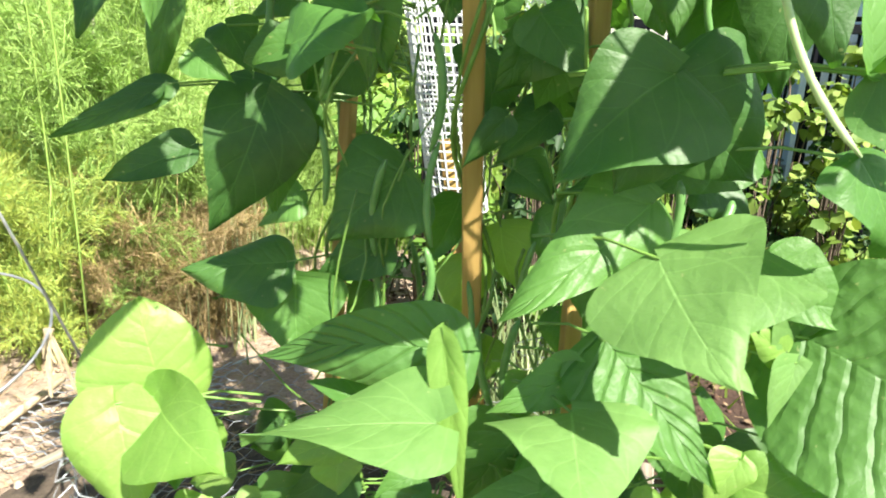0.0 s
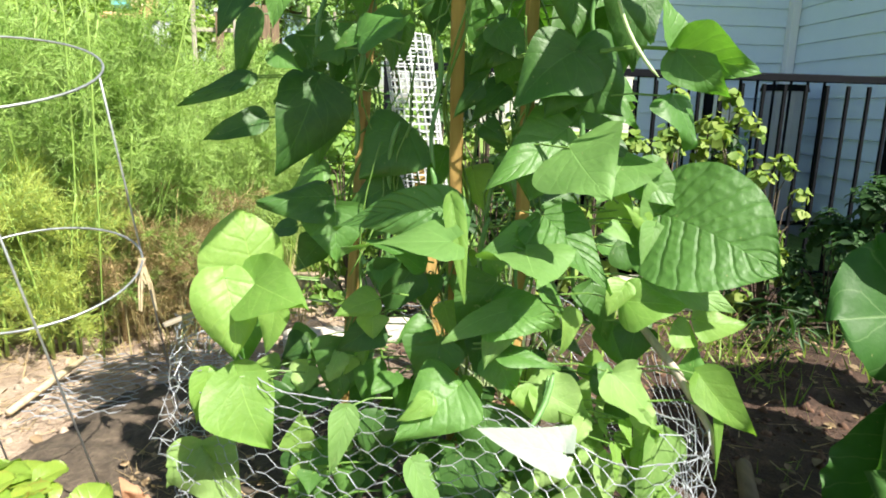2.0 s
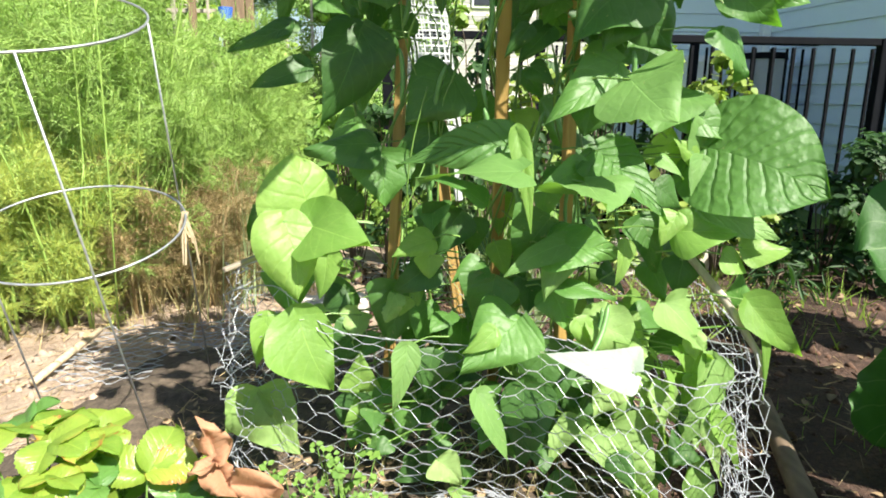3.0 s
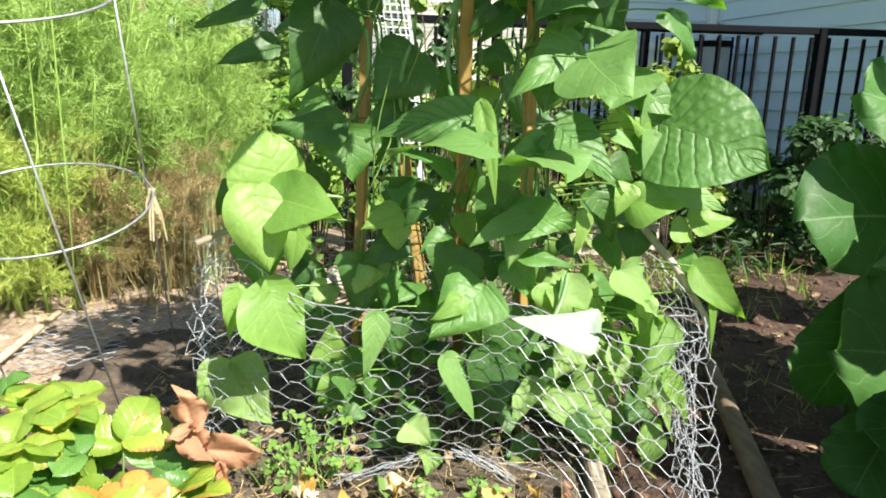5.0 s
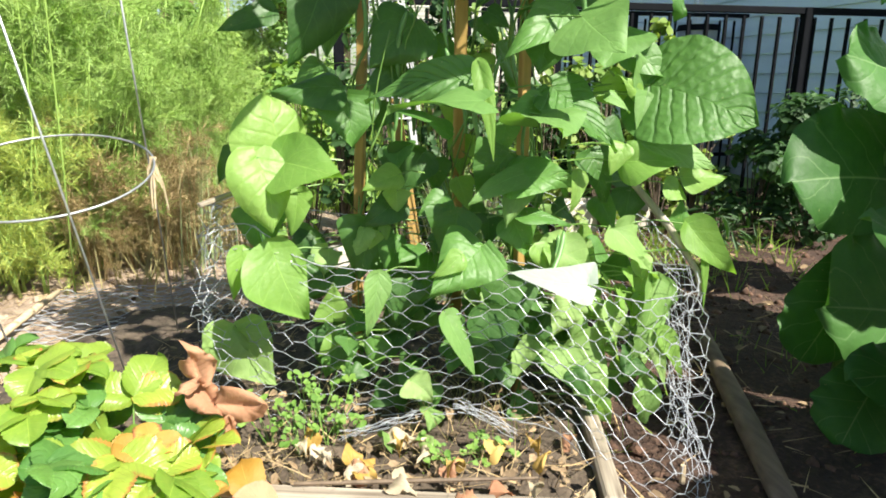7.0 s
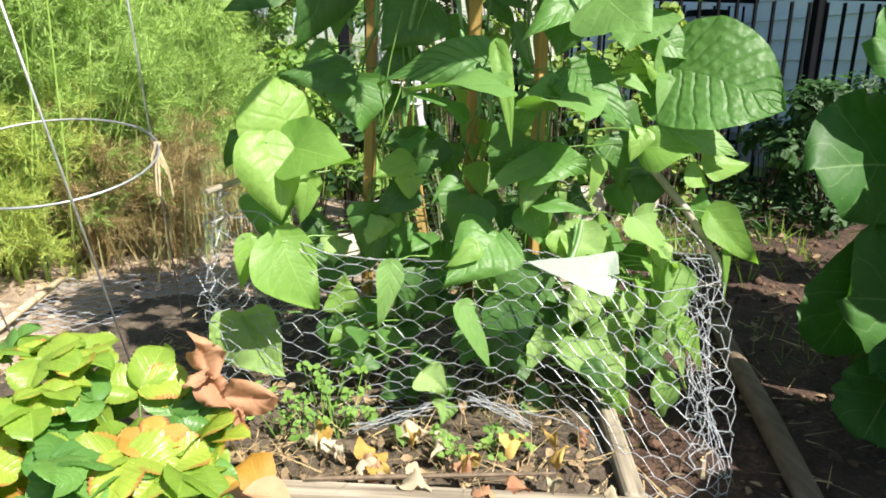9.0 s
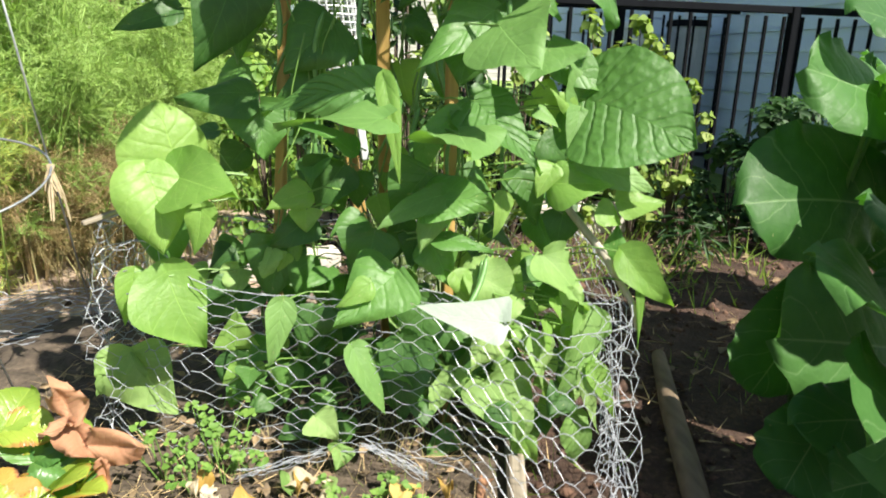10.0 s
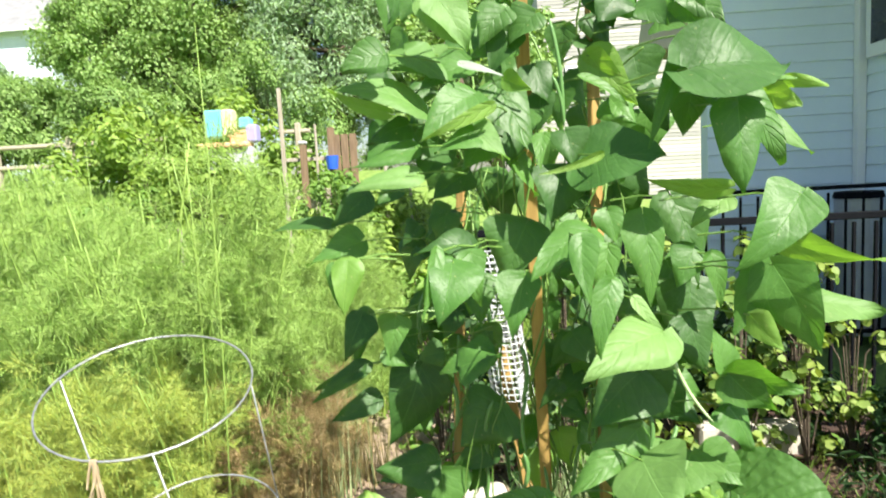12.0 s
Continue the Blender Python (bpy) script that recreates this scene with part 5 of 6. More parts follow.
        d = (out * 1.1 + Vector((r.uniform(-0.4, 0.4), r.uniform(-0.4, 0.2), -r.uniform(0.25, 0.9)))).normalized()
        bean_leaf(c, c + d * L, L * r.uniform(0.8, 1.0), r.choice(mats), r.uniform(20, 55), r.uniform(-40, 40), r.uniform(-30, 30), r.uniform(4, 14), r.uniform(0.02, 0.1))

    made = 0
    while made < 150:
        z = r.uniform(0.12, 1.95)
        lo, hi = (-0.40, 0.42) if z < 0.9 else ((-0.40, 0.36) if z < 1.2 else (-0.30, 0.42))
        x = r.uniform(lo, hi)
        if -0.17 < x < 0.0 and 0.80 < z < 1.18 or x < -0.2 and 0.86 < z < 1.45 or -0.36 < x < -0.16 and 0.36 < z < 0.64 or x < -0.2 and 0.42 < z < 0.86:
            continue
        front = 0.74 if z < 0.9 else (0.78 if z < 1.5 else 0.64)
        y = r.uniform(front, front + 0.26)
        # mostly the darker copy, so the plant's inside is coloured as shaded
        one(x, y, z, r.uniform(0.07, 0.12), [BEAN, BEAN_SHADE, BEAN_SHADE, BEAN, BEAN_LIGHT] if z < 0.85 else [BEAN, BEAN_SHADE, BEAN_SHADE])
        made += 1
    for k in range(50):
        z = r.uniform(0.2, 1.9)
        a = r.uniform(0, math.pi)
        one(0.36 * math.cos(a), 1.0 + 0.28 * math.sin(a), z, r.uniform(0.07, 0.12), [BEAN, BEAN_SHADE])
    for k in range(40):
        one(r.uniform(-0.34, 0.38), r.uniform(0.72, 1.0), r.uniform(0.14, 0.46), r.uniform(0.06, 0.10), [BEAN, BEAN_SHADE, BEAN_OLD])
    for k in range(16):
        one(r.uniform(-0.30, -0.12), r.uniform(1.0, 1.14), r.uniform(0.85, 1.4), r.uniform(0.07, 0.10), [BEAN_SHADE, BEAN_SHADE, BEAN])
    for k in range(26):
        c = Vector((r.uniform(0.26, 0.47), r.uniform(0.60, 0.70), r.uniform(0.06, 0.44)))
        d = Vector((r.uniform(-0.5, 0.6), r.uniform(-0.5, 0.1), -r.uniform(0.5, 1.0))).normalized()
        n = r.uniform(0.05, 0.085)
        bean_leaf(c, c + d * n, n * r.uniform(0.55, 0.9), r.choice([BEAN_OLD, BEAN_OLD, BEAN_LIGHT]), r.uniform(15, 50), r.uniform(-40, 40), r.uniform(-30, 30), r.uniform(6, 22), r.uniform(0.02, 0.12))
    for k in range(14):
        one(r.uniform(-0.30, 0.30), r.uniform(0.72, 0.95), r.uniform(0.08, 0.24), r.uniform(0.06, 0.10), [BEAN_SHADE, BEAN_SHADE, BEAN])


fill_leaves()


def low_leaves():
    """Yellowing and withered leaves, and others coloured dark for shade, that crowd the feet of the beans inside the
    netting.
    """
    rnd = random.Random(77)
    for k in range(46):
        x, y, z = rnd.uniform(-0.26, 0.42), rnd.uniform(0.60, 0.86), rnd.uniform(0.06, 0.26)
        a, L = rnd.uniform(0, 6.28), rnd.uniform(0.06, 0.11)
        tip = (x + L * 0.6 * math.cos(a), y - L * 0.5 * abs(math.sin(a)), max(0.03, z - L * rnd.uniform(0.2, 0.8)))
        bean_leaf((x, y, z), tip, L * rnd.uniform(0.6, 0.85), rnd.choice([BEAN_SHADE, BEAN_SHADE, BEAN, BEAN_OLD]), rnd.uniform(20, 70), rnd.uniform(-25, 25), 0, 10, 0.08)


low_leaves()


# ---- white mesh post behind the beans ----
def mesh_post():
    t = thing("mesh_guard", "white plastic mesh sleeve round a wooden post", "mesh guard")
    g = Geo()
    n = 21

    def q(a, z, r=0.080):
        return (-0.068 + (1.17 - z) * 0.145 + r * math.cos(a), 1.80 + r * math.sin(a), z)
    for k in range(n):
        a = 2 * math.pi * k / n
        g.tube([q(a, 0.63), q(a, 1.19)], 0.0031, 4, False)
    for i in range(24):
        z = 0.63 + 0.0243 * i
        g.tube([q(2 * math.pi * k / 16, z) for k in range(17)], 0.0031, 4, False)
    part("mesh", g, PLASTIC_W, t)
    b = Geo().box((0, 0, 0.43), (0.045, 0.04, 1.0), bev=0.004)
    p = part("post", b, STAKE, t)
    p.matrix_local = Matrix.Translation((0.10, 1.80, -0.10)) @ Matrix.Rotation(radians(-8), 4, 'Y')
    r = Geo().box((0, 0, 0), (0.026, 0.012, 0.26), bev=0.003)
    s = part("strip", r, PLASTIC_W, t)
    s.matrix_local = Matrix.Translation((0.045, 1.74, 0.62)) @ Matrix.Rotation(radians(-8), 4, 'Y')


mesh_post()


# ---- low pale stones and boards behind the beans ----
def back_edge():
    rnd = random.Random(6)
    for k, (x, y, z, L) in enumerate(((-0.42, 2.15, 0.0, 0.30), (-0.15, 2.25, 0.01, 0.26), (1.16, 2.72, 0.05, 0.30), (1.44, 2.76, 0.03, 0.25))):
        g = Geo().box((0, 0, 0), (L, 0.12, 0.09 if x < 0 else 0.20), bev=0.015)
        o = simple_thing("stone_block", "pale sunlit stone edging block behind the bed", "stone", g, surface("pale_stone", (0.42, 0.38, 0.32), (0.62, 0.57, 0.50), 9, 0.9, 0.5, 0.006) if k == 0 else bpy.data.materials["pale_stone"], "edging stones")
        o.matrix_world = Matrix.Translation((x, y, z - 0.03)) @ Matrix.Rotation(radians(rnd.uniform(-10, 14)), 4, 'Z')


back_edge()


# ---- fennel ----
def fennel_parts(seed, h, green):
    """Stems and feathery fronds of one plant about its own foot."""
    rng = np.random.default_rng(seed)
    stems = Geo()
    V, F, o = [], [], 0
    for s in range(7):
        ang = rng.uniform(0, 6.28)
        top = np.array([math.cos(ang), math.sin(ang), 0]) * rng.uniform(0.05, 0.30) * h + np.array([0, 0, h * rng.uniform(0.65, 1.05)])
        foot = np.array([math.cos(ang), math.sin(ang), 0]) * 0.05
        midp = foot * 0.5 + top * 0.5 + np.array([0, 0, 0.06 * h]) - np.array([math.cos(ang), math.sin(ang), 0]) * 0.04
        pts = [foot * (1 - t) ** 2 + 2 * midp * t * (1 - t) + top * t * t for t in np.linspace(0, 1, 8)]
        stems.tube([tuple(q) for q in pts], list(np.linspace(0.0075, 0.0022, 8)), 5)
        for k in range(9):
            t = rng.uniform(0.12, 1.0)
            q = foot * (1 - t) ** 2 + 2 * midp * t * (1 - t) + top * t * t
            a = rng.uniform(0, 6.28)
            d = np.array([math.cos(a), math.sin(a), rng.uniform(0.2, 1.0)])
            d /= np.linalg.norm(d)
            L = rng.uniform(0.14, 0.30)
            for b in range(9):
                f = (b + 1) / 9
                c = q + d * L * f - np.array([0, 0, 0.35 * L * f * f])
                for w in range(3):
                    e = d * 0.5 + rng.normal(0, 0.7, 3)
                    e /= np.linalg.norm(e)
                    l2 = L * 0.42 * (1.15 - f) + 0.02
                    stems.tube([tuple(c), tuple(c + e * l2)], 0.0011, 3, False)
                    m = 8
                    org = c + e * l2 * np.linspace(0, 1, m)[:, None]
                    v, fc = needles(rng, org, np.tile(e, (m, 1)), rng.uniform(0.02, 0.055, m), 0.0021, 0.5)
                    V.append(v); F.append(fc + o); o += len(v)
    return stems, np.concatenate(V), np.concatenate(F)


def fennels():
    lib = []
    for k in range(4):
        st, v, f = fennel_parts(20 + k, 1.15, True)
        lib.append((st.mesh("stem", FENNEL_STEM, True), fast_mesh("fronds", v, f, FENNEL)))
    yl = []
    for k in range(2):
        st, v, f = fennel_parts(40 + k, 0.75, True)
        yl.append((st.mesh("stem", FENNEL_STEM, True), fast_mesh("fronds", v, f, FENNEL_Y)))
    dr = []
    for k in range(2):
        st, v, f = fennel_parts(60 + k, 0.72, False)
        dr.append((st.mesh("stem", STRAW, True), fast_mesh("fronds", v, f, FENNEL_DRY)))
    rnd = random.Random(9)

    def place(lib, x, y, sc, label):
        t = thing("fennel_plant", label, "fennel", "fennel row", at=(x, y, land(x, y)))
        st, fr = rnd.choice(lib)
        part("stem", st, None, t)
        part("fronds", fr, None, t)
        t.rotation_euler = (rnd.uniform(-0.08, 0.08), rnd.uniform(-0.08, 0.08), rnd.uniform(0, 6.28))
        t.scale = (sc * rnd.uniform(0.9, 1.15), sc * rnd.uniform(0.9, 1.15), sc)

    k = 0
    for row, (y, x0, x1) in enumerate(((2.30, -3.0, -1.35), (2.62, -3.3, -1.22), (2.95, -3.6, -1.15), (3.35, -3.9, -1.1), (3.8, -4.2, -1.2))):
        n = 6
        for i in range(n):
            x = x0 + (x1 - x0) * (i + 0.5 * (row % 2)) / (n - 0.5)
            place(lib, x + rnd.uniform(-0.08, 0.08), y + rnd.uniform(-0.1, 0.1), rnd.uniform(1.0, 1.25), "tall feathery green fennel with thin stems")
    for x, y, sc in ((-1.42, 2.05, 1.0), (-1.66, 1.98, 1.05), (-1.92, 2.06, 1.05), (-2.2, 2.02, 1.0), (-2.5, 2.10, 1.0), (-1.55, 2.22, 1.1), (-1.8, 1.85, 0.8), (-2.8, 2.15, 1.0)):
        place(yl, x, y, sc, "yellow-green feathery fennel in full sun")
    for x, y, sc in ((-1.12, 2.40, 0.85), (-1.0, 2.62, 0.85), (-1.22, 2.2, 0.6), (-0.98, 2.30, 0.68), (-0.88, 2.45, 0.60)):
        place(dr, x, y, sc, "dried brown fennel at the row's end")
    for x, y, sc in ((-1.0, 3.2, 1.15), (-0.82, 3.55, 1.1), (-1.15, 2.55, 1.0), (-0.95, 2.95, 1.0), (-1.3, 2.35, 1.0)):
        place(lib, x, y, sc, "tall feathery green fennel with thin stems")
    for x, y, sc in ((-1.35, 2.45, 1.45), (-1.75, 2.35, 1.5), (-2.15, 2.55, 1.45), (-2.6, 2.4, 1.4), (-1.5, 2.85, 1.5), (-2.0, 3.0, 1.55), (-2.5, 3.1, 1.5), (-3.0, 2.8, 1.4), (-1.2, 3.2, 1.4)):
        place(lib, x, y, sc, "tall airy green fennel reaching above the row")
    # tall flower stalks above the row
    for x, y, h in ((-1.24, 1.98, 2.25), (-1.36, 2.05, 1.75), (-2.0, 2.4, 1.8), (-1.75, 2.7, 1.9), (-2.5, 2.6, 1.7)):
        t = thing("fennel_stalk", "tall thin fennel flower stalk with fine branches", "fennel", "fennel stalks")
        r = random.Random(int(h * 100))
        pts = [Vector((x + 0.05 * math.sin(2 * f), y, land(x, y) - 0.03 + h * f)) for f in (0, 0.25, 0.5, 0.75, 1)]
        part("stem", Geo().tube(pts, [0.0034, 0.0032, 0.003, 0.0024, 0.0016], 6), FENNEL_STEM, t, smooth=True)
        for k in range(12):
            f = r.uniform(0.3, 0.85)
            q = pts[0].lerp(pts[-1], f)
            a = r.uniform(0, 6.28)
            e = q + Vector((math.cos(a), math.sin(a), 1.2)) * r.uniform(0.05, 0.13)
            part("branch", Geo().tube([q, q.lerp(e, 0.5) + Vector((0, 0, -0.01)), e], [0.0018, 0.0015, 0.001], 5), FENNEL_STEM, t)


fennels()


def blades_clump(name, label, cx, cy, rx, ry, h, n, mat, seed, wide=0.006, spread=0.16, category="grass"):
    rng = np.random.default_rng(seed)
    x = cx + rng.normal(0, rx, n); y = cy + rng.normal(0, ry, n)
    z = np.array([land(a, b) for a, b in zip(x, y)])
    v, f = needles(rng, np.stack([x, y, z], 1), np.tile([0, 0, 1.0], (n, 1)), h * rng.uniform(0.5, 1.1, n), wide * rng.uniform(0.6, 1.4, n), spread)
    tagged(new(name, fast_mesh(name, v, f, mat)), label, category, kind="stuff")


blades_clump("chive_clump", "grey-green upright stalks beside the fennel", -0.84, 2.45, 0.08, 0.14, 0.62, 100, SAGE, 1, 0.007, 0.10)
blades_clump("dry_stalks", "dry straw stalks at the fennel's foot", -1.02, 2.10, 0.12, 0.10, 0.34, 60, DRYGRASS, 2, 0.006, 0.22)
blades_clump("dry_stalks", "dry straw stalks standing behind the bed", -0.70, 2.55, 0.10, 0.10, 0.45, 110, DRYGRASS, 3, 0.008, 0.15)
blades_clump("dry_grass_tuft", "dry straw and withered stems beside the netting", -0.37, 0.50, 0.05, 0.03, 0.10, 90, DRYGRASS, 8, 0.003, 0.9)
blades_clump("dry_grass_tuft", "dry straw and withered stems inside the netting", -0.10, 0.55, 0.12, 0.05, 0.08, 90, DRYGRASS, 9, 0.003, 1.0)
blades_clump("dry_stalks", "withered upright stems among the bean feet", 0.02, 0.74, 0.16, 0.07, 0.22, 150, DRYGRASS, 31, 0.0035, 0.35)
blades_clump("weeds", "thin green weeds among the bean feet", 0.04, 0.64, 0.18, 0.08, 0.13, 130, GRASSY, 32, 0.004, 0.5)
blades_clump("dry_grass_tuft", "pale dry straw heaped by the strawberries", -0.36, 0.53, 0.07, 0.04, 0.13, 260, DRYGRASS, 33, 0.003, 0.8)
blades_clump("leek_clump", "pale green narrow leaves behind the beans", 0.26, 1.75, 0.09, 0.08, 0.62, 130, SAGE, 5, 0.012, 0.3)
blades_clump("weeds", "short green weeds along the path", 1.05, 0.85, 0.10, 0.25, 0.08, 70, GRASSY, 6, 0.003, 0.7)
blades_clump("weeds", "short green weeds by the fence", 1.35, 2.2, 0.4, 0.3, 0.16, 500, GRASSY, 7, 0.008, 0.6)


# ---- small weeds inside the netting ----
def weed(x, y, h, seed):
    r = random.Random(seed)
    t = thing("weed", "small green clover-like weed on the bed", "weed", "bed weeds")
    V, F, o = [], [], 0
    rng = np.random.default_rng(seed)
    for k in range(8):
        e = Vector((x + r.uniform(-0.06, 0.06), y + r.uniform(-0.05, 0.05), h * r.uniform(0.4, 1)))
        part("stem", Geo().tube([(x, y, -0.02), Vector((x, y, -0.02)).lerp(e, 0.5) + Vector((r.uniform(-0.01, 0.01), 0, 0.01)), e], 0.0012, 4), VINE, t)
        for j in range(4):
            c = np.array([[e.x + r.uniform(-0.014, 0.014), e.y + r.uniform(-0.014, 0.014), e.z + r.uniform(-0.008, 0.008)]])
            v, f = leaflets(rng, c, np.array([[r.uniform(-0.4, 0.4), -0.6, 1.0]]), np.array([r.uniform(0.010, 0.021)]), 0.75)
            V.append(v); F.append(f + o); o += 6
    part("foliage", fast_mesh("leaves", np.concatenate(V), np.concatenate(F), WEED), None, t)


for k, (x, y, h) in enumerate(((-0.42, 0.66, 0.14), (-0.36, 0.60, 0.12), (-0.30, 0.62, 0.16), (-0.26, 0.66, 0.08), (-0.05, 0.50, 0.07), (-0.33, 0.70, 0.18), (0.02, 0.52, 0.05))):
    weed(x, y, h, 300 + k)


# ---- strawberries ----
def strawberry(cx, cy, z, n, spread, seed, mats, label):
    r = random.Random(seed)
    t = thing("strawberry_plant", label, "strawberry plant", "strawberries")
    for k in range(n):
        a = r.uniform(0, 6.28)
        d = spread * math.sqrt(r.random())
        hub = Vector((cx + d * math.cos(a), cy + 0.8 * d * math.sin(a), z + r.uniform(0.02, 0.11) * (1.3 - d / spread)))
        g = Geo().tube([(cx, cy, -0.05), Vector((cx, cy, -0.05)).lerp(hub, 0.6) + Vector((0, 0, 0.03)), hub], 0.0018, 5)
        part("leafstalk", g, VINE, t)
        mat = r.choice(mats)
        size = r.uniform(0.056, 0.092)
        up = Vector((r.uniform(-0.6, 0.6), r.uniform(-0.85, 0.25), 1)).normalized()
        for j in (-1, 0, 1):
            b = a + j * 1.25 + r.uniform(-0.15, 0.15)
            dr = Vector((math.cos(b), math.sin(b), 0))
            dr = (dr - up * dr.dot(up)).normalized()
            LEAF_SEED[0] += 1
            o = part("leaf", blade(size * (1.08 if j == 0 else 1), size * r.uniform(0.82, 0.98), r.uniform(16, 32), 0.08, LEAF_SEED[0], 44, 10, teeth=11, shape=(0.5, 0.5, 2.8), lobe=0.05, pucker=3.0, wave=1.4), mat, t, smooth=True)
            xx = dr.cross(up)
            o.matrix_local = Matrix(((xx.x, dr.x, up.x, hub.x), (xx.y, dr.y, up.y, hub.y), (xx.z, dr.z, up.z, hub.z), (0, 0, 0, 1)))


strawberry(-0.86, 0.56, 0.20, 17, 0.15, 1, [BERRY, BERRY, BERRY, BERRY_DARK], "strawberry plant with yellow-green serrated leaves")
strawberry(-0.66, 0.50, 0.11, 18, 0.15, 2, [BERRY, BERRY_DARK, BERRY_DARK, BERRY], "strawberry plant with green and yellowing leaves")
strawberry(-0.60, 0.40, 0.05, 18, 0.11, 3, [BERRY_ORANGE, BERRY_DARK, BERRY_DARK, BERRY_DARK, BERRY, BERRY, BERRY_DARK, BERRY_ORANGE], "strawberry plant with dark green leaves and orange ones")
strawberry(-0.76, 0.36, 0.06, 19, 0.15, 4, [BERRY_DARK, BERRY_DARK, BERRY_ORANGE, BERRY, BERRY_DARK, BERRY, BERRY, BERRY_DARK, BERRY_ORANGE], "strawberry plant with green leaves at the bed's edge")
strawberry(-0.95, 0.42, 0.12, 8, 0.12, 5, [BERRY, BERRY, BERRY_DARK], "strawberry plant with broad sunlit leaves")


def dead_leaves():
    t = thing("dead_strawberry_leaf", "withered pink-brown strawberry leaf curled over its stalk", "dead leaf")
    for b, e, w in (((-0.532, 0.540, 0.218), (-0.548, 0.520, 0.295), 0.048), ((-0.532, 0.540, 0.221), (-0.574, 0.510, 0.216), 0.040), ((-0.532, 0.540, 0.217), (-0.498, 0.500, 0.171), 0.048), ((-0.504, 0.520, 0.182), (-0.415, 0.490, 0.189), 0.048), ((-0.482, 0.510, 0.158), (-0.475, 0.490, 0.107), 0.021)):
        LEAF_SEED[0] += 1
        o = part("leaflet", blade((Vector(e) - Vector(b)).length, w * 1.25, 52, -0.25, LEAF_SEED[0], 28, 16, shape=(0.42, 0.5, 1.9), wave=6.0, curl=0.5, ruffle=0.12, pucker=7.0), BERRY_DEAD, t, smooth=True)
        o.matrix_local = frame_of(b, e, 45, 0, 10)
    part("stalk", Geo().tube([(-0.533, 0.545, 0.216), (-0.503, 0.53, 0.08), (-0.46, 0.54, -0.03)], 0.002, 5), STRAW, t)
    for k, (x, y, z, a) in enumerate(((-0.44, 0.42, 0.045, 20), (-0.40, 0.40, 0.03, 100), (-0.50, 0.36, 0.03, 200))):
        LEAF_SEED[0] += 1
        o = simple_thing("fallen_leaf", "curled orange-brown fallen strawberry leaf", "fallen leaf", blade(0.08, 0.075, 20, 0.1, LEAF_SEED[0], 16, 8, teeth=8, shape=(0.48, 0.5, 2.4), wave=2), BERRY_ORANGE if k < 1 else BERRY_DEAD, "fallen leaves", True)
        o.matrix_world = Matrix.Translation((x, y, z)) @ Matrix.Rotation(radians(a), 4, 'Z') @ Matrix.Rotation(radians(25), 4, 'X')
    r = random.Random(3)
    for k in range(28):
        LEAF_SEED[0] += 1
        p = BED @ Vector((r.uniform(-0.66, -0.05), 0.03 + 0.20 * r.random() ** 1.5, 0.028))
        yellow = k % 3 == 0
        o = simple_thing("fallen_leaf", "crumpled dry yellow bean leaf on the soil" if yellow else "curled dry brown bean leaf on the soil", "fallen leaf",
                         blade(r.uniform(0.04, 0.065), r.uniform(0.03, 0.05), 30, 0.22, LEAF_SEED[0], 12, 8, wave=4.5, curl=0.35, ruffle=0.10, pucker=4.0), DRY_YELLOW if yellow else r.choice([BERRY_DEAD, BEAN_OLD, STRAWLEAF, STRAWLEAF]), "fallen leaves", True)
        o.matrix_world = Matrix.Translation(p) @ Matrix.Rotation(r.uniform(0, 6.28), 4, 'Z') @ Matrix.Rotation(radians(r.uniform(-40, 40)), 4, 'X')


dead_leaves()


# ---- collards ----
def collard(foot, leaves, label):
    t = thing("collard_plant", label, "collard plant", "collards")
    f = Vector(foot)
    part("stalk", Geo().tube([f, f + Vector((0, 0, 0.25)), f + Vector((0.02, 0, 0.55))], [0.018, 0.016, 0.012], 8), VINE, t, smooth=True)
    for b, e, w, tilt, side, roll in leaves:
        LEAF_SEED[0] += 1
        g = blade((Vector(e) - Vector(b)).length, w * 1.25, 5, 0.06, 4000 + LEAF_SEED[0], 40, 22, shape=(0.5, 0.46, 3.0), pucker=1.5, lobe=0.14, wave=1.1, curl=0.06, ruffle=0.05)
        o = part("leaf", g, COLLARD, t, smooth=True)
        o.matrix_local = frame_of(b, e, tilt, side, roll)
        hub = f + Vector((0.01, 0, min(0.52, max(0.1, b[2] - 0.1))))
        part("leafstalk", Geo().tube([hub, hub.lerp(Vector(b), 0.6) + Vector((0, 0, 0.02)), b], [0.007, 0.006, 0.004], 6), BEAN_PALE, t, smooth=True)


collard((1.18, 0.86, -0.06), [
    ((1.334, 0.880, 0.490), (0.876, 0.800, 0.523), 0.280, 25, 0, 0),
    ((1.282, 0.860, 0.763), (0.987, 0.800, 0.837), 0.208, 30, 0, 0),
    ((1.251, 0.820, 0.919), (1.066, 0.780, 0.962), 0.125, 40, 0, 0),
    ((1.121, 0.800, 0.307), (0.957, 0.760, 0.043), 0.182, 30, 0, 0),
    ((1.393, 0.760, 0.135), (0.945, 0.700, 0.219), 0.309, 35, 0, 0),
    ((1.145, 0.500, 0.094), (0.827, 0.460, 0.145), 0.146, 45, 0, 0),
    ((1.012, 0.560, 0.091), (0.873, 0.500, -0.045), 0.166, 30, 0, 0),
    ((1.037, 0.380, 0.047), (0.835, 0.350, 0.063), 0.148, 45, 0, 0),
    ((1.448, 0.980, 0.652), (1.264, 0.950, 0.592), 0.174, 25, 0, 0)], "collard plant with broad dark ruffled leaves and pale ribs")
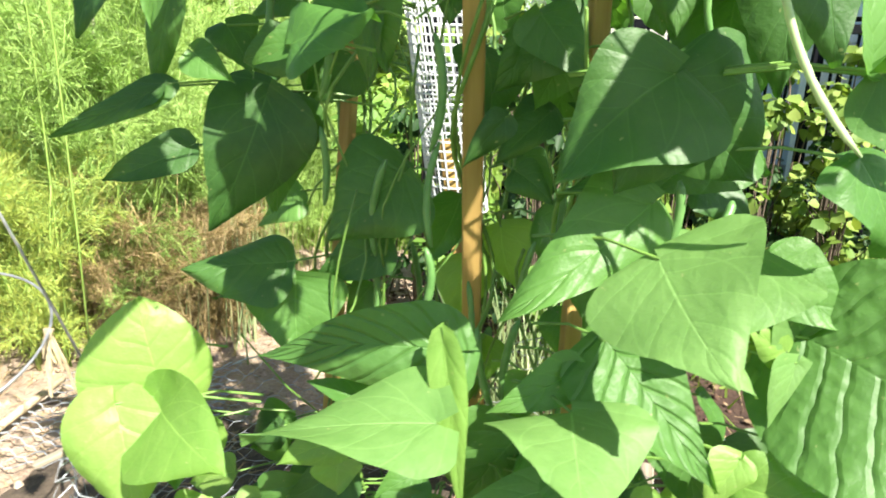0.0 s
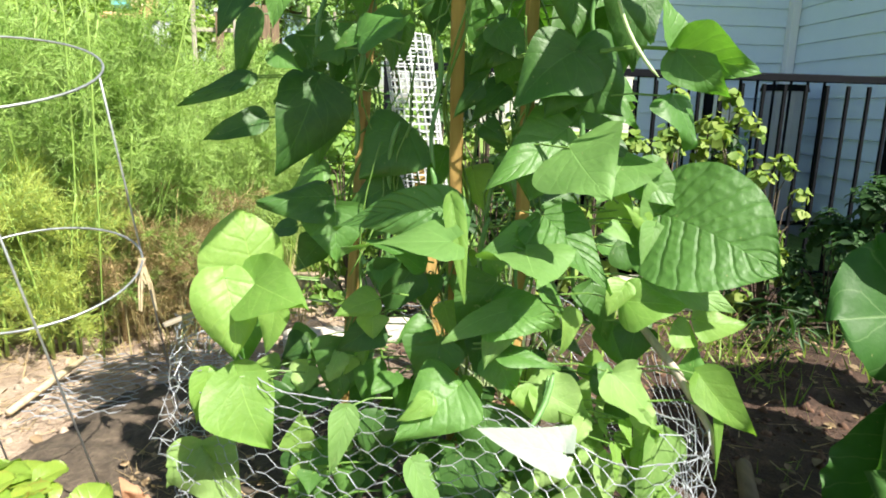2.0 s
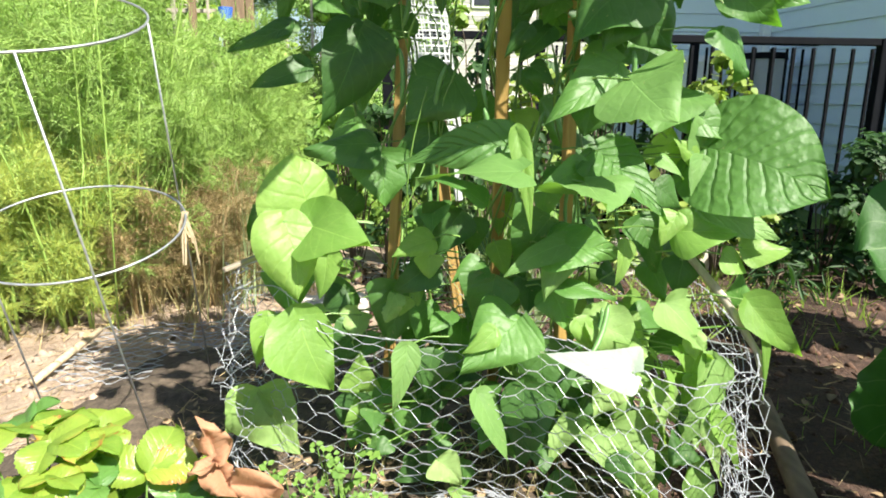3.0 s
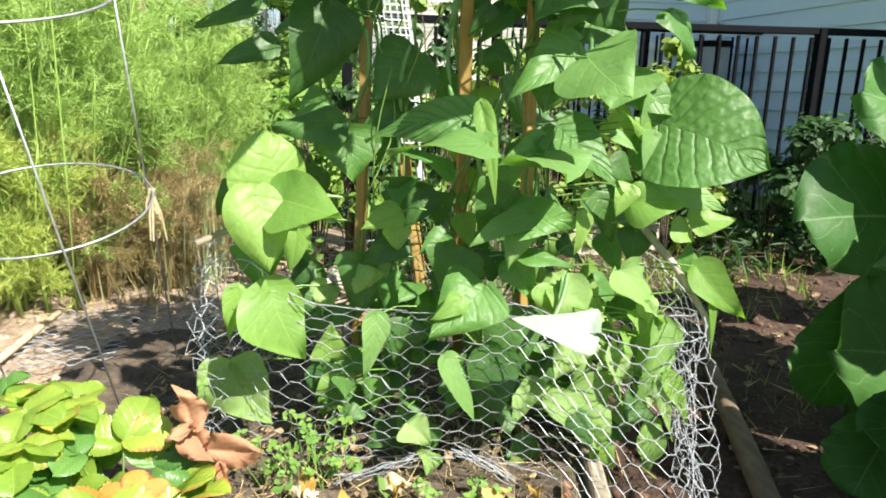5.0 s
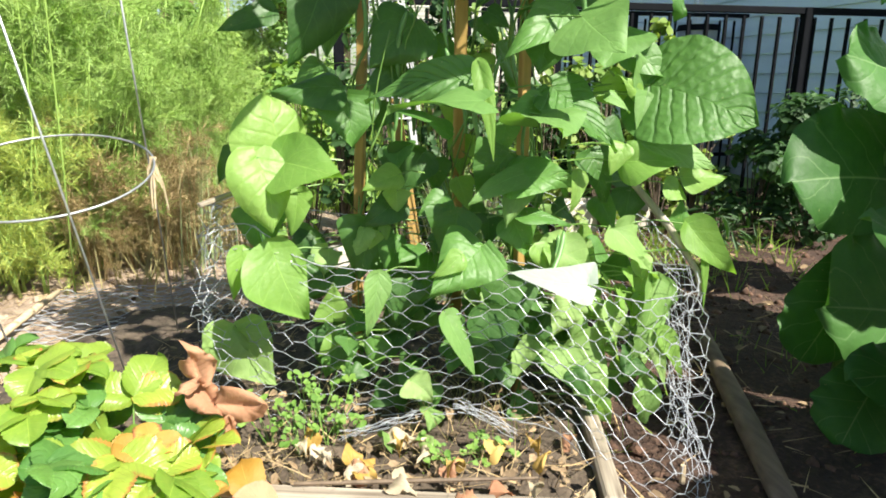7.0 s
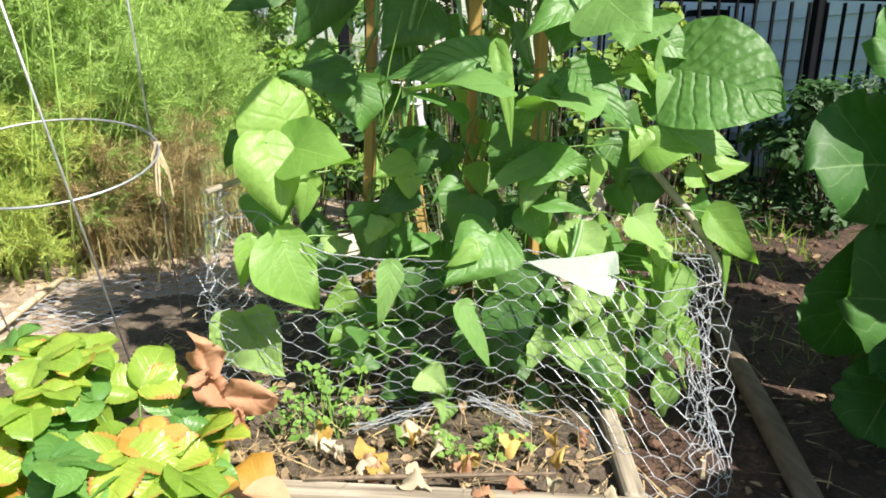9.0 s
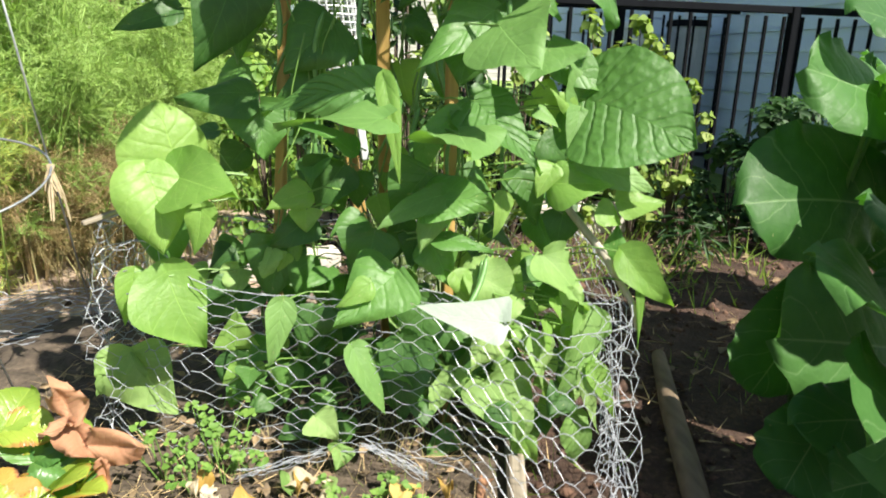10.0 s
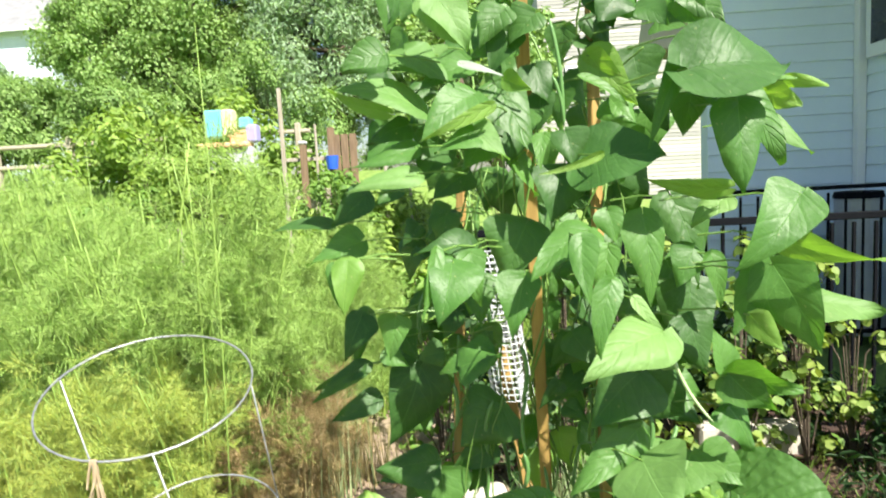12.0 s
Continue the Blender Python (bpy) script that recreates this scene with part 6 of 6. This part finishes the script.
collard((1.55, 0.95, -0.06), [((1.477, 1.000, 0.651), (1.255, 0.950, 0.733), 0.278, 35, 0, 0), 
    ((1.573, 1.000, 0.393), (1.412, 0.950, 0.321), 0.328, 35, 0, 0), 
    ((1.561, 1.000, 0.814), (1.370, 0.950, 0.901), 0.307, 35, 0, 0)], "tall collard plant with broad overlapping leaves")
# three more plants, mostly out of view, added to throw shade on the soil
collard((1.35, 0.20, -0.06), [((0.986, 0.400, 0.334), (0.768, 0.300, 0.464), 0.243, 60, 0, 0), 
    ((1.112, 0.400, 0.172), (0.726, 0.200, 0.266), 0.244, 50, 0, 0), 
    ((1.101, 0.400, 0.449), (0.819, 0.300, 0.566), 0.241, 60, 0, 0), 
    ((1.099, 0.400, 0.567), (0.905, 0.200, 0.670), 0.249, 70, 0, 0), 
    ((1.365, 0.600, 0.535), (1.478, 0.800, 0.659), 0.345, 70, 0, 0)], "collard plant with broad dark leaves")
collard((1.75, 0.70, -0.06), [((1.385, 0.800, 0.586), (1.149, 0.700, 0.760), 0.288, 60, 0, 0), 
    ((1.552, 0.800, 0.659), (1.601, 1.000, 0.814), 0.320, 60, 0, 0), 
    ((1.690, 0.800, 0.502), (1.297, 0.600, 0.669), 0.291, 60, 0, 0), 
    ((1.713, 0.800, 0.421), (1.742, 0.700, 0.513), 0.311, 70, 0, 0)], "tall collard plant beside the path")
collard((2.0, 1.35, -0.06), [((1.808, 1.300, 0.714), (1.561, 1.200, 0.856), 0.284, 60, 0, 0), 
    ((1.993, 1.300, 0.635), (1.964, 1.400, 0.832), 0.305, 60, 0, 0), 
    ((2.021, 1.300, 0.514), (1.779, 1.200, 0.451), 0.299, 50, 0, 0), 
    ((2.081, 1.300, 0.673), (2.072, 1.200, 0.788), 0.295, 70, 0, 0)], "tall collard plant near the fence")


def shade_rosette(x, y, h, n, seed):
    """An unseen collard plant of many broad leaves, added to cast shade."""
    r = random.Random(seed)
    lv = []
    for k in range(n):
        a = k * 2.4 + r.uniform(-0.3, 0.3)
        z = h * (0.25 + 0.75 * k / n)
        d = Vector((math.cos(a), math.sin(a), r.uniform(-0.1, 0.5)))
        b = Vector((x, y, z)) + d * 0.08
        e = b + d.normalized() * r.uniform(0.20, 0.30)
        lv.append((tuple(b), tuple(e), r.uniform(0.18, 0.26), 75, 0, 0))
    collard((x, y, -0.06), lv, "collard plant with broad dark leaves in the next row")


# added outside the view, towards the sun, so their shadows darken the path soil
for k, (x, y, h) in enumerate(((1.42, 0.15, 0.62), (1.52, 0.55, 0.85), (1.95, 0.35, 0.95), (1.45, -0.35, 0.8), (1.15, -0.05, 0.8), (0.98, -0.36, 0.7))):
    shade_rosette(x, y, h, 9, 500 + k)


# ---- fences ----
def metal_fence(name, label, x0, x1, y, top, bottom, posts, step, thick=0.018, rail=0.04):
    t = thing(name, label, "metal fence")
    for z, h in ((top - rail / 2, rail), (bottom + 0.10, 0.03)):
        part("rail", Geo().box(((x0 + x1) / 2, y, z), (x1 - x0, 0.035, h), bev=0.004), BLACKMETAL, t)
    pm = Geo().box((0, 0, (top - 0.05 + bottom) / 2 - 0.01), (thick, thick, top - bottom - 0.04), bev=0.002).mesh("picket", BLACKMETAL)
    n = int((x1 - x0) / step)
    for k in range(n + 1):
        o = part("picket", pm, None, t)
        o.location = (x0 + k * step, y, 0)
    for x in posts:
        g = Geo().box((x, y, (top + bottom) / 2 - 0.03), (0.055, 0.055, top - bottom + 0.06), bev=0.004)
        part("post", g, BLACKMETAL, t)


metal_fence("metal_fence", "black metal picket fence with a flat top rail", -0.156, 3.2, 3.0, 1.18, -0.02, (-0.156, 1.05, 2.62), 0.118)
metal_fence("metal_fence", "black metal picket fence nearer the house", 1.0, 3.2, 4.4, 1.27, 0.04, (1.0, 2.2), 0.13, 0.016, 0.03)


# ---- house ----
def siding_wall(parent, p0, p1, z0, z1, step, mat):
    """A wall between two plan points clad in lapped boards, each its own piece."""
    a, b = Vector((*p0, 0)), Vector((*p1, 0))
    d = (b - a).normalized()
    out = Vector((d.y, -d.x, 0))
    L = (b - a).length
    c = (a + b) / 2 - out * 0.10
    ang = math.atan2(d.y, d.x)
    w = part("wall", Geo().box((0, 0, 0), (L, 0.16, z1 - z0), bev=0.003), mat, parent)
    w.matrix_local = Matrix.Translation((c.x, c.y, (z0 + z1) / 2)) @ Matrix.Rotation(ang, 4, 'Z')
    prof = [(0, 0.0), (-0.022, 0.004), (-0.022, 0.012), (-0.004, step + 0.006), (0, step + 0.006)]
    vs = [(sx * L / 2, y, z) for sx in (-1, 1) for y, z in prof]
    fs = [(0, 1, 2, 3, 4), (9, 8, 7, 6, 5)] + [(i, i + 5, (i + 1) % 5 + 5, (i + 1) % 5) for i in range(5)]
    me = Geo().add(vs, fs).mesh("siding_board", mat)
    n = int((z1 - z0) / step)
    for k in range(n):
        o = part("siding_board", me, None, parent)
        q = (a + b) / 2 - out * 0.018
        o.matrix_local = Matrix.Translation((q.x, q.y, z0 + k * step)) @ Matrix.Rotation(ang, 4, 'Z')


def near_house():
    t = thing("house", "white vinyl-sided house with a corner trim and window", "house")
    siding_wall(t, (1.95, 5.2), (3.25, 5.2), 0.2, 6.0, 0.15, SIDING)
    siding_wall(t, (3.25, 5.2), (3.25, 2.3), 0.2, 6.0, 0.15, SIDING)
    siding_wall(t, (3.25, 2.3), (9.0, 2.3), 0.2, 6.0, 0.15, SIDING)
    part("corner_trim", Geo().box((3.212, 5.162, 3.1), (0.075, 0.075, 5.8), bev=0.006), TRIM, t)
    part("corner_trim", Geo().box((3.24, 2.29, 3.1), (0.09, 0.09, 5.8), bev=0.006), TRIM, t)
    part("foundation", Geo().box((3.33, 3.8, 0.05), (0.12, 3.0, 0.5), bev=0.01), GREYPL, t)
    part("foundation", Geo().box((2.6, 5.27, 0.05), (1.3, 0.12, 0.5), bev=0.01), GREYPL, t)
    g = Geo()
    g.add([(1.8, 1.9, 5.95), (9.2, 1.9, 5.95), (9.2, 9, 5.95), (1.8, 9, 5.95), (1.8, 5.4, 7.6), (9.2, 5.4, 7.6)], [(0, 3, 2, 1), (0, 1, 5, 4), (2, 3, 4, 5), (0, 4, 3), (1, 2, 5)])
    part("roof", g, ROOFING, t)
    w = part("window", Geo().box((3.20, 4.60, 3.0), (0.05, 0.86, 1.45), bev=0.006), TRIM, t, "white-framed window with dark glass")
    for z in (2.67, 3.33):
        part("pane", Geo().box((3.178, 4.60, z), (0.02, 0.70, 0.58), bev=0.002), GLASS, w)
    # eave of the set-back porch
    e = part("eave", Geo().box((0, 0, 0), (0.55, 0.5, 2.2), bev=0.01), SOFFIT, t, "beige porch eave with a gutter")
    e.matrix_local = Matrix.Translation((1.99, 5.75, 3.60)) @ Matrix.Rotation(radians(9), 4, 'Y')
    part("gutter", Geo().tube([(1.66, 5.50, 2.46), (1.72, 5.48, 2.44), (1.78, 5.5, 2.41), (1.86, 5.5, 2.40)], 0.02, 8), SOFFIT, e).matrix_parent_inverse = e.matrix_local.inverted()
    f = thing("bird_feeder", "small red feeder hanging under the eave", "bird feeder")
    part("body", Geo().tube([(1.90, 5.42, 2.72), (1.90, 5.42, 2.76), (1.90, 5.42, 2.86), (1.90, 5.42, 2.90)], [0.02, 0.042, 0.042, 0.025], 10), RED, f)
    part("hook", Geo().tube([(1.90, 5.42, 2.90), (1.90, 5.42, 3.02)], 0.006, 5), BLACKMETAL, f)


near_house()


def bins():
    for x, y, w, h, mat, lb in ((2.45, 4.75, 0.32, 1.12, TRIM, "white plastic tub behind the fence"), (2.95, 4.7, 0.34, 1.15, GREYPL, "grey plastic bin with a black lid")):
        t = thing("storage_bin", lb, "bin")
        part("body", Geo().tube([(x, y, 0.05), (x, y, 0.6), (x, y, h)], [w * 0.42, w * 0.46, w * 0.5], 16), mat, t)
        part("lid", Geo().tube([(x, y, h), (x, y, h + 0.05)], [w * 0.54, w * 0.5], 16), BLACKMETAL if mat is GREYPL else mat, t)


bins()


def far_house(x0, x1, y, z0, z1, label, mat, gable=False, step=0.17, roof=True):
    t = thing("house", label, "house")
    siding_wall(t, (x0, y), (x1, y), z0, z1, step, mat)
    part("side_wall", Geo().box((x1 - 0.1, y + 4, (z0 + z1) / 2), (0.2, 7.7, z1 - z0), bev=0.01), mat, t)
    part("side_wall", Geo().box((x0 + 0.1, y + 4, (z0 + z1) / 2), (0.2, 7.7, z1 - z0), bev=0.01), mat, t)
    g = Geo()
    xm = (x0 + x1) / 2
    g.add([(x0 - 0.4, y - 0.5, z1), (x1 + 0.4, y - 0.5, z1), (x1 + 0.4, y + 8.5, z1), (x0 - 0.4, y + 8.5, z1), (x0 - 0.4, y + 4, z1 + 3), (x1 + 0.4, y + 4, z1 + 3)], [(0, 3, 2, 1), (0, 1, 5, 4), (2, 3, 4, 5), (0, 4, 3), (1, 2, 5)])
    part("roof", g, ROOFING, t)
    part("fascia", Geo().box((xm, y - 0.5, z1), (x1 - x0 + 0.8, 0.06, 0.22), bev=0.01), TRIM, t)
    return t


far_house(-36, -20.9, 34, 1.4, 10.4, "white house far behind the trees", SIDING)
h2 = far_house(3.0, 16, 29, -0.5, 11.5, "cream-sided house across the yard", GABLE)
for x in (4.6,):
    w = part("window", Geo().box((x, 28.97, 5.2), (1.0, 0.12, 1.6), bev=0.02), TRIM, h2)
    part("pane", Geo().box((x, 28.90, 5.2), (0.8, 0.05, 1.4), bev=0.01), GLASS, w)


# ---- trees ----
def tree(x, y, z, h, rx, mat, seed, n, size, label, conifer=False):
    rng = np.random.default_rng(seed)
    t = thing("tree", label, "tree", "background trees")
    part("trunk", Geo().tube([(x, y, z - 0.2), (x + 0.1, y, z + h * 0.3), (x - 0.1, y, z + h * 0.6), (x, y, z + h * 0.92)], [0.035 * h, 0.026 * h, 0.016 * h, 0.004 * h], 10), BARK, t, smooth=True)
    cl = 120 if not conifer else 300
    C, R = [], []
    limbs = Geo()
    for k in range(cl):
        a = rng.uniform(0, 6.28)
        f = rng.uniform(0.10, 1.0)
        prof = (1 - f) ** 0.7 * 1.0 + 0.06 if conifer else math.sin(math.pi * min(1, f * 0.80 + 0.12)) ** 0.7
        r = rx * prof * rng.uniform(0.55, 1.0)
        c = np.array([x + r * math.cos(a), y + r * math.sin(a), z + h * (0.08 + 0.9 * f)])
        C.append(c)
        R.append((0.20 if conifer else 0.22) * rx * rng.uniform(0.7, 1.3))
        if k % 4 == 0:
            limbs.tube([(x, y, c[2] - 0.15 * h * (0.2 if conifer else 1)), tuple((c + np.array([x, y, c[2] - 0.05 * h])) / 2), tuple(c)], [0.008 * h, 0.005 * h, 0.002 * h], 5)
    part("limb_wood", limbs, BARK, t)
    idx = rng.integers(0, cl, n)
    d = rng.normal(0, 1, (n, 3)); d /= np.linalg.norm(d, axis=1, keepdims=True)
    rad = np.array(R)[idx][:, None] * rng.uniform(0.45, 1.05, (n, 1)) * (np.array([1.1, 1.1, 0.9]) if conifer else np.array([1.1, 1.1, 0.75]))
    org = np.array(C)[idx] + d * rad
    v, f = leaflets(rng, org, d + rng.normal(0, 0.6, (n, 3)) + np.array([0, 0, 0.5]), size * rng.uniform(0.6, 1.4, n), 0.3 if conifer else 0.65)
    part("crown", fast_mesh("crown", v, f, mat), None, t)


tree(-8.6, 20, 2.2, 9.5, 3.6, TREE_A, 1, 110000, 0.085, "broad leafy green tree behind the lawn")
tree(-10.3, 18, 2.2, 5.0, 2.0, TREE_A, 2, 52000, 0.082, "rounded leafy tree beside the lawn")
tree(-5.9, 22, 2.2, 10.0, 3.0, TREE_A, 3, 85000, 0.085, "tall leafy green tree")
tree(-3.9, 19, 2.0, 9.5, 3.0, TREE_B, 4, 90000, 0.135, "blue-green conifer with drooping boughs", True)
tree(-1.2, 20.5, 2.0, 10.5, 3.0, TREE_B, 5, 90000, 0.135, "tall dark conifer behind the yard", True)
tree(-17.4, 22, 2.2, 4.6, 2.2, TREE_B, 6, 10000, 0.3, "dark green conifer by the rail fence", True)
tree(-12.8, 26, 2.2, 8.5, 3.0, TREE_A, 7, 9000, 0.26, "leafy tree at the yard's edge")
tree(0.8, 24, 1.0, 8.0, 2.2, TREE_A, 8, 9000, 0.25, "leafy tree beyond the fence")
tree(-0.4, 17.5, 1.5, 6.0, 1.8, TREE_A, 9, 8000, 0.2, "small leafy tree beyond the gate")


def shrub(x, y, h, r, mat, seed, n, size, label, z=None, ratio=0.5):
    rng = np.random.default_rng(seed)
    z = land(x, y) if z is None else z
    t = thing("shrub", label, "shrub")
    st = Geo()
    cl = 20
    C = []
    for k in range(cl):
        a, f = rng.uniform(0, 6.28), rng.uniform(0.04, 1)
        rr = r * math.sqrt(rng.random()) * math.sin(math.pi * min(1, 0.25 + 0.7 * f)) ** 0.6
        c = np.array([x + rr * math.cos(a), y + rr * math.sin(a), z + h * f])
        C.append(c)
        st.tube([(x + 0.1 * rr, y, z - 0.03), tuple((c + np.array([x, y, c[2]])) / 2 - np.array([0, 0, 0.1 * h])), tuple(c)], [0.0045, 0.0035, 0.0015], 5)
    part("woody_stem", st, BARK, t)
    idx = rng.integers(0, cl, n)
    d = rng.normal(0, 1, (n, 3)); d /= np.linalg.norm(d, axis=1, keepdims=True)
    org = np.array(C)[idx] + d * 0.26 * r * rng.uniform(0.3, 1.2, (n, 1))
    v, f = leaflets(rng, org, d + np.array([0, -0.2, 0.7]), size * rng.uniform(0.6, 1.3, n), ratio)
    part("foliage", fast_mesh("leaves", v, f, mat), None, t)


# dark growth by the fence, its shade painted in the foliage tone
shrub(2.02, 2.48, 0.56, 0.24, SHRUB_SHADE, 1, 900, 0.06, "dark green leafy shrub by the metal fence")
shrub(2.2, 2.25, 0.72, 0.35, SHRUB_SHADE, 2, 1710, 0.05, "dark green leafy shrub by the metal fence")
shrub(1.55, 2.15, 0.17, 0.24, SHRUB_SHADE, 14, 60, 0.10, "thin grass and weeds in the shade by the bed", ratio=0.12)
shrub(1.75, 2.35, 0.20, 0.22, SHRUB_SHADE, 15, 60, 0.10, "thin grass and weeds in the shade by the bed", ratio=0.12)
shrub(2.6, 2.4, 0.85, 0.35, SHRUB_SHADE, 3, 1520, 0.05, "dark green shrub in the shade")
for k, (x, y, h, r, n) in enumerate(((0.55, 2.70, 1.18, 0.24, 150), (0.90, 2.72, 1.12, 0.24, 150), (1.22, 2.66, 1.08, 0.22, 150), (1.52, 2.60, 0.95, 0.20, 110), (1.75, 2.62, 0.90, 0.18, 90), (0.25, 2.75, 1.3, 0.22, 130), (1.38, 2.88, 1.27, 0.22, 190), (1.62, 2.88, 1.2, 0.22, 190))):
    shrub(x, y, h, r, GRAPE, 80 + k, int(n * 2.4), 0.05, "vine with sunlit yellow-green leaves on the metal fence", ratio=0.95)
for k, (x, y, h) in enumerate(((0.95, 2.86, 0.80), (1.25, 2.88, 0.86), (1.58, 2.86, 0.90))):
    shrub(x, y, h, 0.24, SHRUB_SHADE, 95 + k, 700, 0.05, "dark leafy growth in shade along the metal fence")
shrub(0.05, 2.55, 0.9, 0.30, WEED, 6, 420, 0.06, "leafy green plant behind the bean stakes")
shrub(-0.35, 2.75, 0.85, 0.30, WEED, 7, 420, 0.06, "leafy green plant behind the bean stakes")
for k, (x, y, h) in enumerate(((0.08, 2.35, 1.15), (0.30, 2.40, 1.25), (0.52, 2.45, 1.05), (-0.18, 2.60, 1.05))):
    shrub(x, y, h, 0.20, SHRUB_SHADE, 90 + k, 520, 0.055, "dark leafy climber in the shade of the beans")
shrub(0.45, 2.1, 0.5, 0.22, WEED, 8, 300, 0.06, "low leafy plant behind the beans")
for k in range(12):
    shrub(-20.5 + 1.9 * k, 16.6 + 0.5 * (k % 2), 2.4 + 0.5 * (k % 3), 1.5, TREE_A, 60 + k, 8000, 0.085, "dense green hedge growth under the trees")
for k, (x, y, h, r) in enumerate(((-12.3, 17.0, 3.0, 1.2), (-11.2, 17.3, 2.6, 1.2), (-10.2, 16.6, 2.4, 1.2), (-13.6, 17.5, 3.2, 1.2), (-9.2, 16.2, 2.6, 1.3))):
    shrub(x, y, h, r, TREE_A, 260 + k, 8000, 0.085, "bushy green growth in front of the white house")
shrub(-3.0, 9.0, 1.1, 0.9, GRASSY, 9, 1500, 0.12, "leafy green bushes on the bank")
shrub(-4.6, 10.0, 1.0, 1.2, GRASSY, 10, 1800, 0.12, "leafy green bushes on the bank")
shrub(-7.5, 13.0, 1.6, 1.6, GRASSY, 11, 2200, 0.16, "mixed green bushes under the trees")
shrub(-1.2, 7.0, 0.9, 0.6, GRASSY, 12, 1100, 0.10, "leafy green bushes by the gate")
shrub(-8.8, 15.8, 1.5, 1.6, GRASSY, 13, 2200, 0.16, "mixed green bushes under the trees")
shrub(-5.8, 14.0, 1.6, 1.6, GRASSY, 16, 2200, 0.16, "mixed green bushes under the trees")


rb = random.Random(21)
for k in range(30):
    y = rb.uniform(4.2, 9.0)
    x = -y * rb.uniform(0.10, 0.72)
    shrub(x, y, rb.uniform(0.45, 0.95), rb.uniform(0.3, 0.55), rb.choice([GRASSY, GRASSY, WEED]), 200 + k, 420, 0.085, "tall tangled green weeds on the bank")
for k, (x, y) in enumerate(((-1.75, 6.9), (-1.45, 6.6), (-1.95, 7.4), (-1.6, 7.6))):
    shrub(x, y, 1.06, 0.38, WEED, 250 + k, 800, 0.075, "yellow-green weeds before the gate")
shrub(-4.45, 10.5, 0.75, 0.6, GRASSY, 240, 700, 0.1, "tall weeds in front of the toys")


# ---- far garden ----
def far_garden():
    t = thing("play_kitchen", "faded toy playhouse set in teal, orange and purple plastic", "toy")
    z = 1.75
    for nm, c, s, m in (("panel", (-4.78, 11.3, z + 0.92), (0.34, 0.30, 0.50), TEAL), ("panel", (-4.52, 11.28, z + 0.92), (0.20, 0.30, 0.50), YELLOW), ("panel", (-4.32, 11.3, z + 0.66), (0.36, 0.28, 0.26), ORANGE),
                        ("panel", (-4.10, 11.3, z + 0.72), (0.20, 0.28, 0.32), PURPLE), ("tray", (-4.6, 11.2, z + 0.52), (0.95, 0.4, 0.10), ORANGE), ("panel", (-4.24, 11.35, z + 0.92), (0.22, 0.22, 0.20), TEAL),
                        ("base", (-4.5, 11.25, z + 0.26), (0.85, 0.32, 0.44), GREYPL)):
        part(nm, Geo().box(c, s, bev=0.03), m, t)
    p = simple_thing("garden_post", "pale wooden post standing among the plants", "post", Geo().box((-1.85, 5.35, 1.35), (0.034, 0.034, 2.05), bev=0.004), RAILWOOD)
    g = thing("wooden_gate", "brown wooden gate with upright boards", "gate")
    for k in range(3):
        part("board", Geo().box((-1.97 + 0.115 * k, 8.35, 1.75), (0.10, 0.025, 0.80), bev=0.004), GATEWOOD, g)
    for z in (1.45, 2.02):
        part("rail", Geo().box((-1.86, 8.375, z), (0.36, 0.03, 0.08), bev=0.004), GATEWOOD, g)
    part("post", Geo().box((-2.04, 8.36, 1.65), (0.09, 0.09, 1.20), bev=0.006), GATEWOOD, g)
    f = thing("low_fence", "low weathered fence with a brown post and thin rail", "fence")
    part("post", Geo().box((-2.45, 8.40, 1.60), (0.085, 0.085, 0.90), bev=0.006), GATEWOOD, f)
    part("rail", Geo().box((-2.47, 8.45, 1.84), (0.62, 0.03, 0.05), bev=0.004), RAILWOOD, f)
    part("cap", Geo().box((-2.45, 8.40, 2.07), (0.11, 0.11, 0.04), bev=0.008), PLASTIC_W, f)
    b = thing("bucket", "blue plastic bucket hung by the gate", "bucket")
    part("body", Geo().tube([(-2.01, 8.2, 1.68), (-2.01, 8.2, 1.86)], [0.07, 0.09], 14), BLUE, b)
    r = thing("rail_fence", "grey split-rail wooden fence behind the lawn", "rail fence")
    for k in range(9):
        x = -19.5 + 1.9 * k
        part("post", Geo().box((x, 15.2, land(x, 15.2) + 0.6), (0.14, 0.14, 1.3), bev=0.02), RAILWOOD, r)
    for z in (0.55, 1.05):
        part("rail", Geo().tube([(-20, 15.2, land(-15, 15.2) + z), (-4, 15.2, land(-5, 15.2) + z)], 0.055, 7), RAILWOOD, r)
    for x, y, h in ((-3.4, 5.0, 1.0), (-2.55, 4.6, 1.1), (-1.2, 7.5, 1.6), (-0.95, 8, 1.6), (-2.24, 8.3, 2.3 - land(-2.24, 8.3))):
        simple_thing("garden_stake", "thin pale garden stake among the plants", "stake", Geo().tube([(x, y, land(x, y) - 0.05), (x, y, land(x, y) + h)], 0.018, 6), RAILWOOD, "garden stakes")
    # raised boxes on the bank
    for x, y in ((-2.6, 9.6), (-3.6, 9.8)):
        w = thing("planter_box", "grey weathered planter box on the bank", "planter")
        part("body", Geo().box((x, y, land(x, y) + 0.2), (0.9, 0.4, 0.5), bev=0.01), RAILWOOD, w)


far_garden()
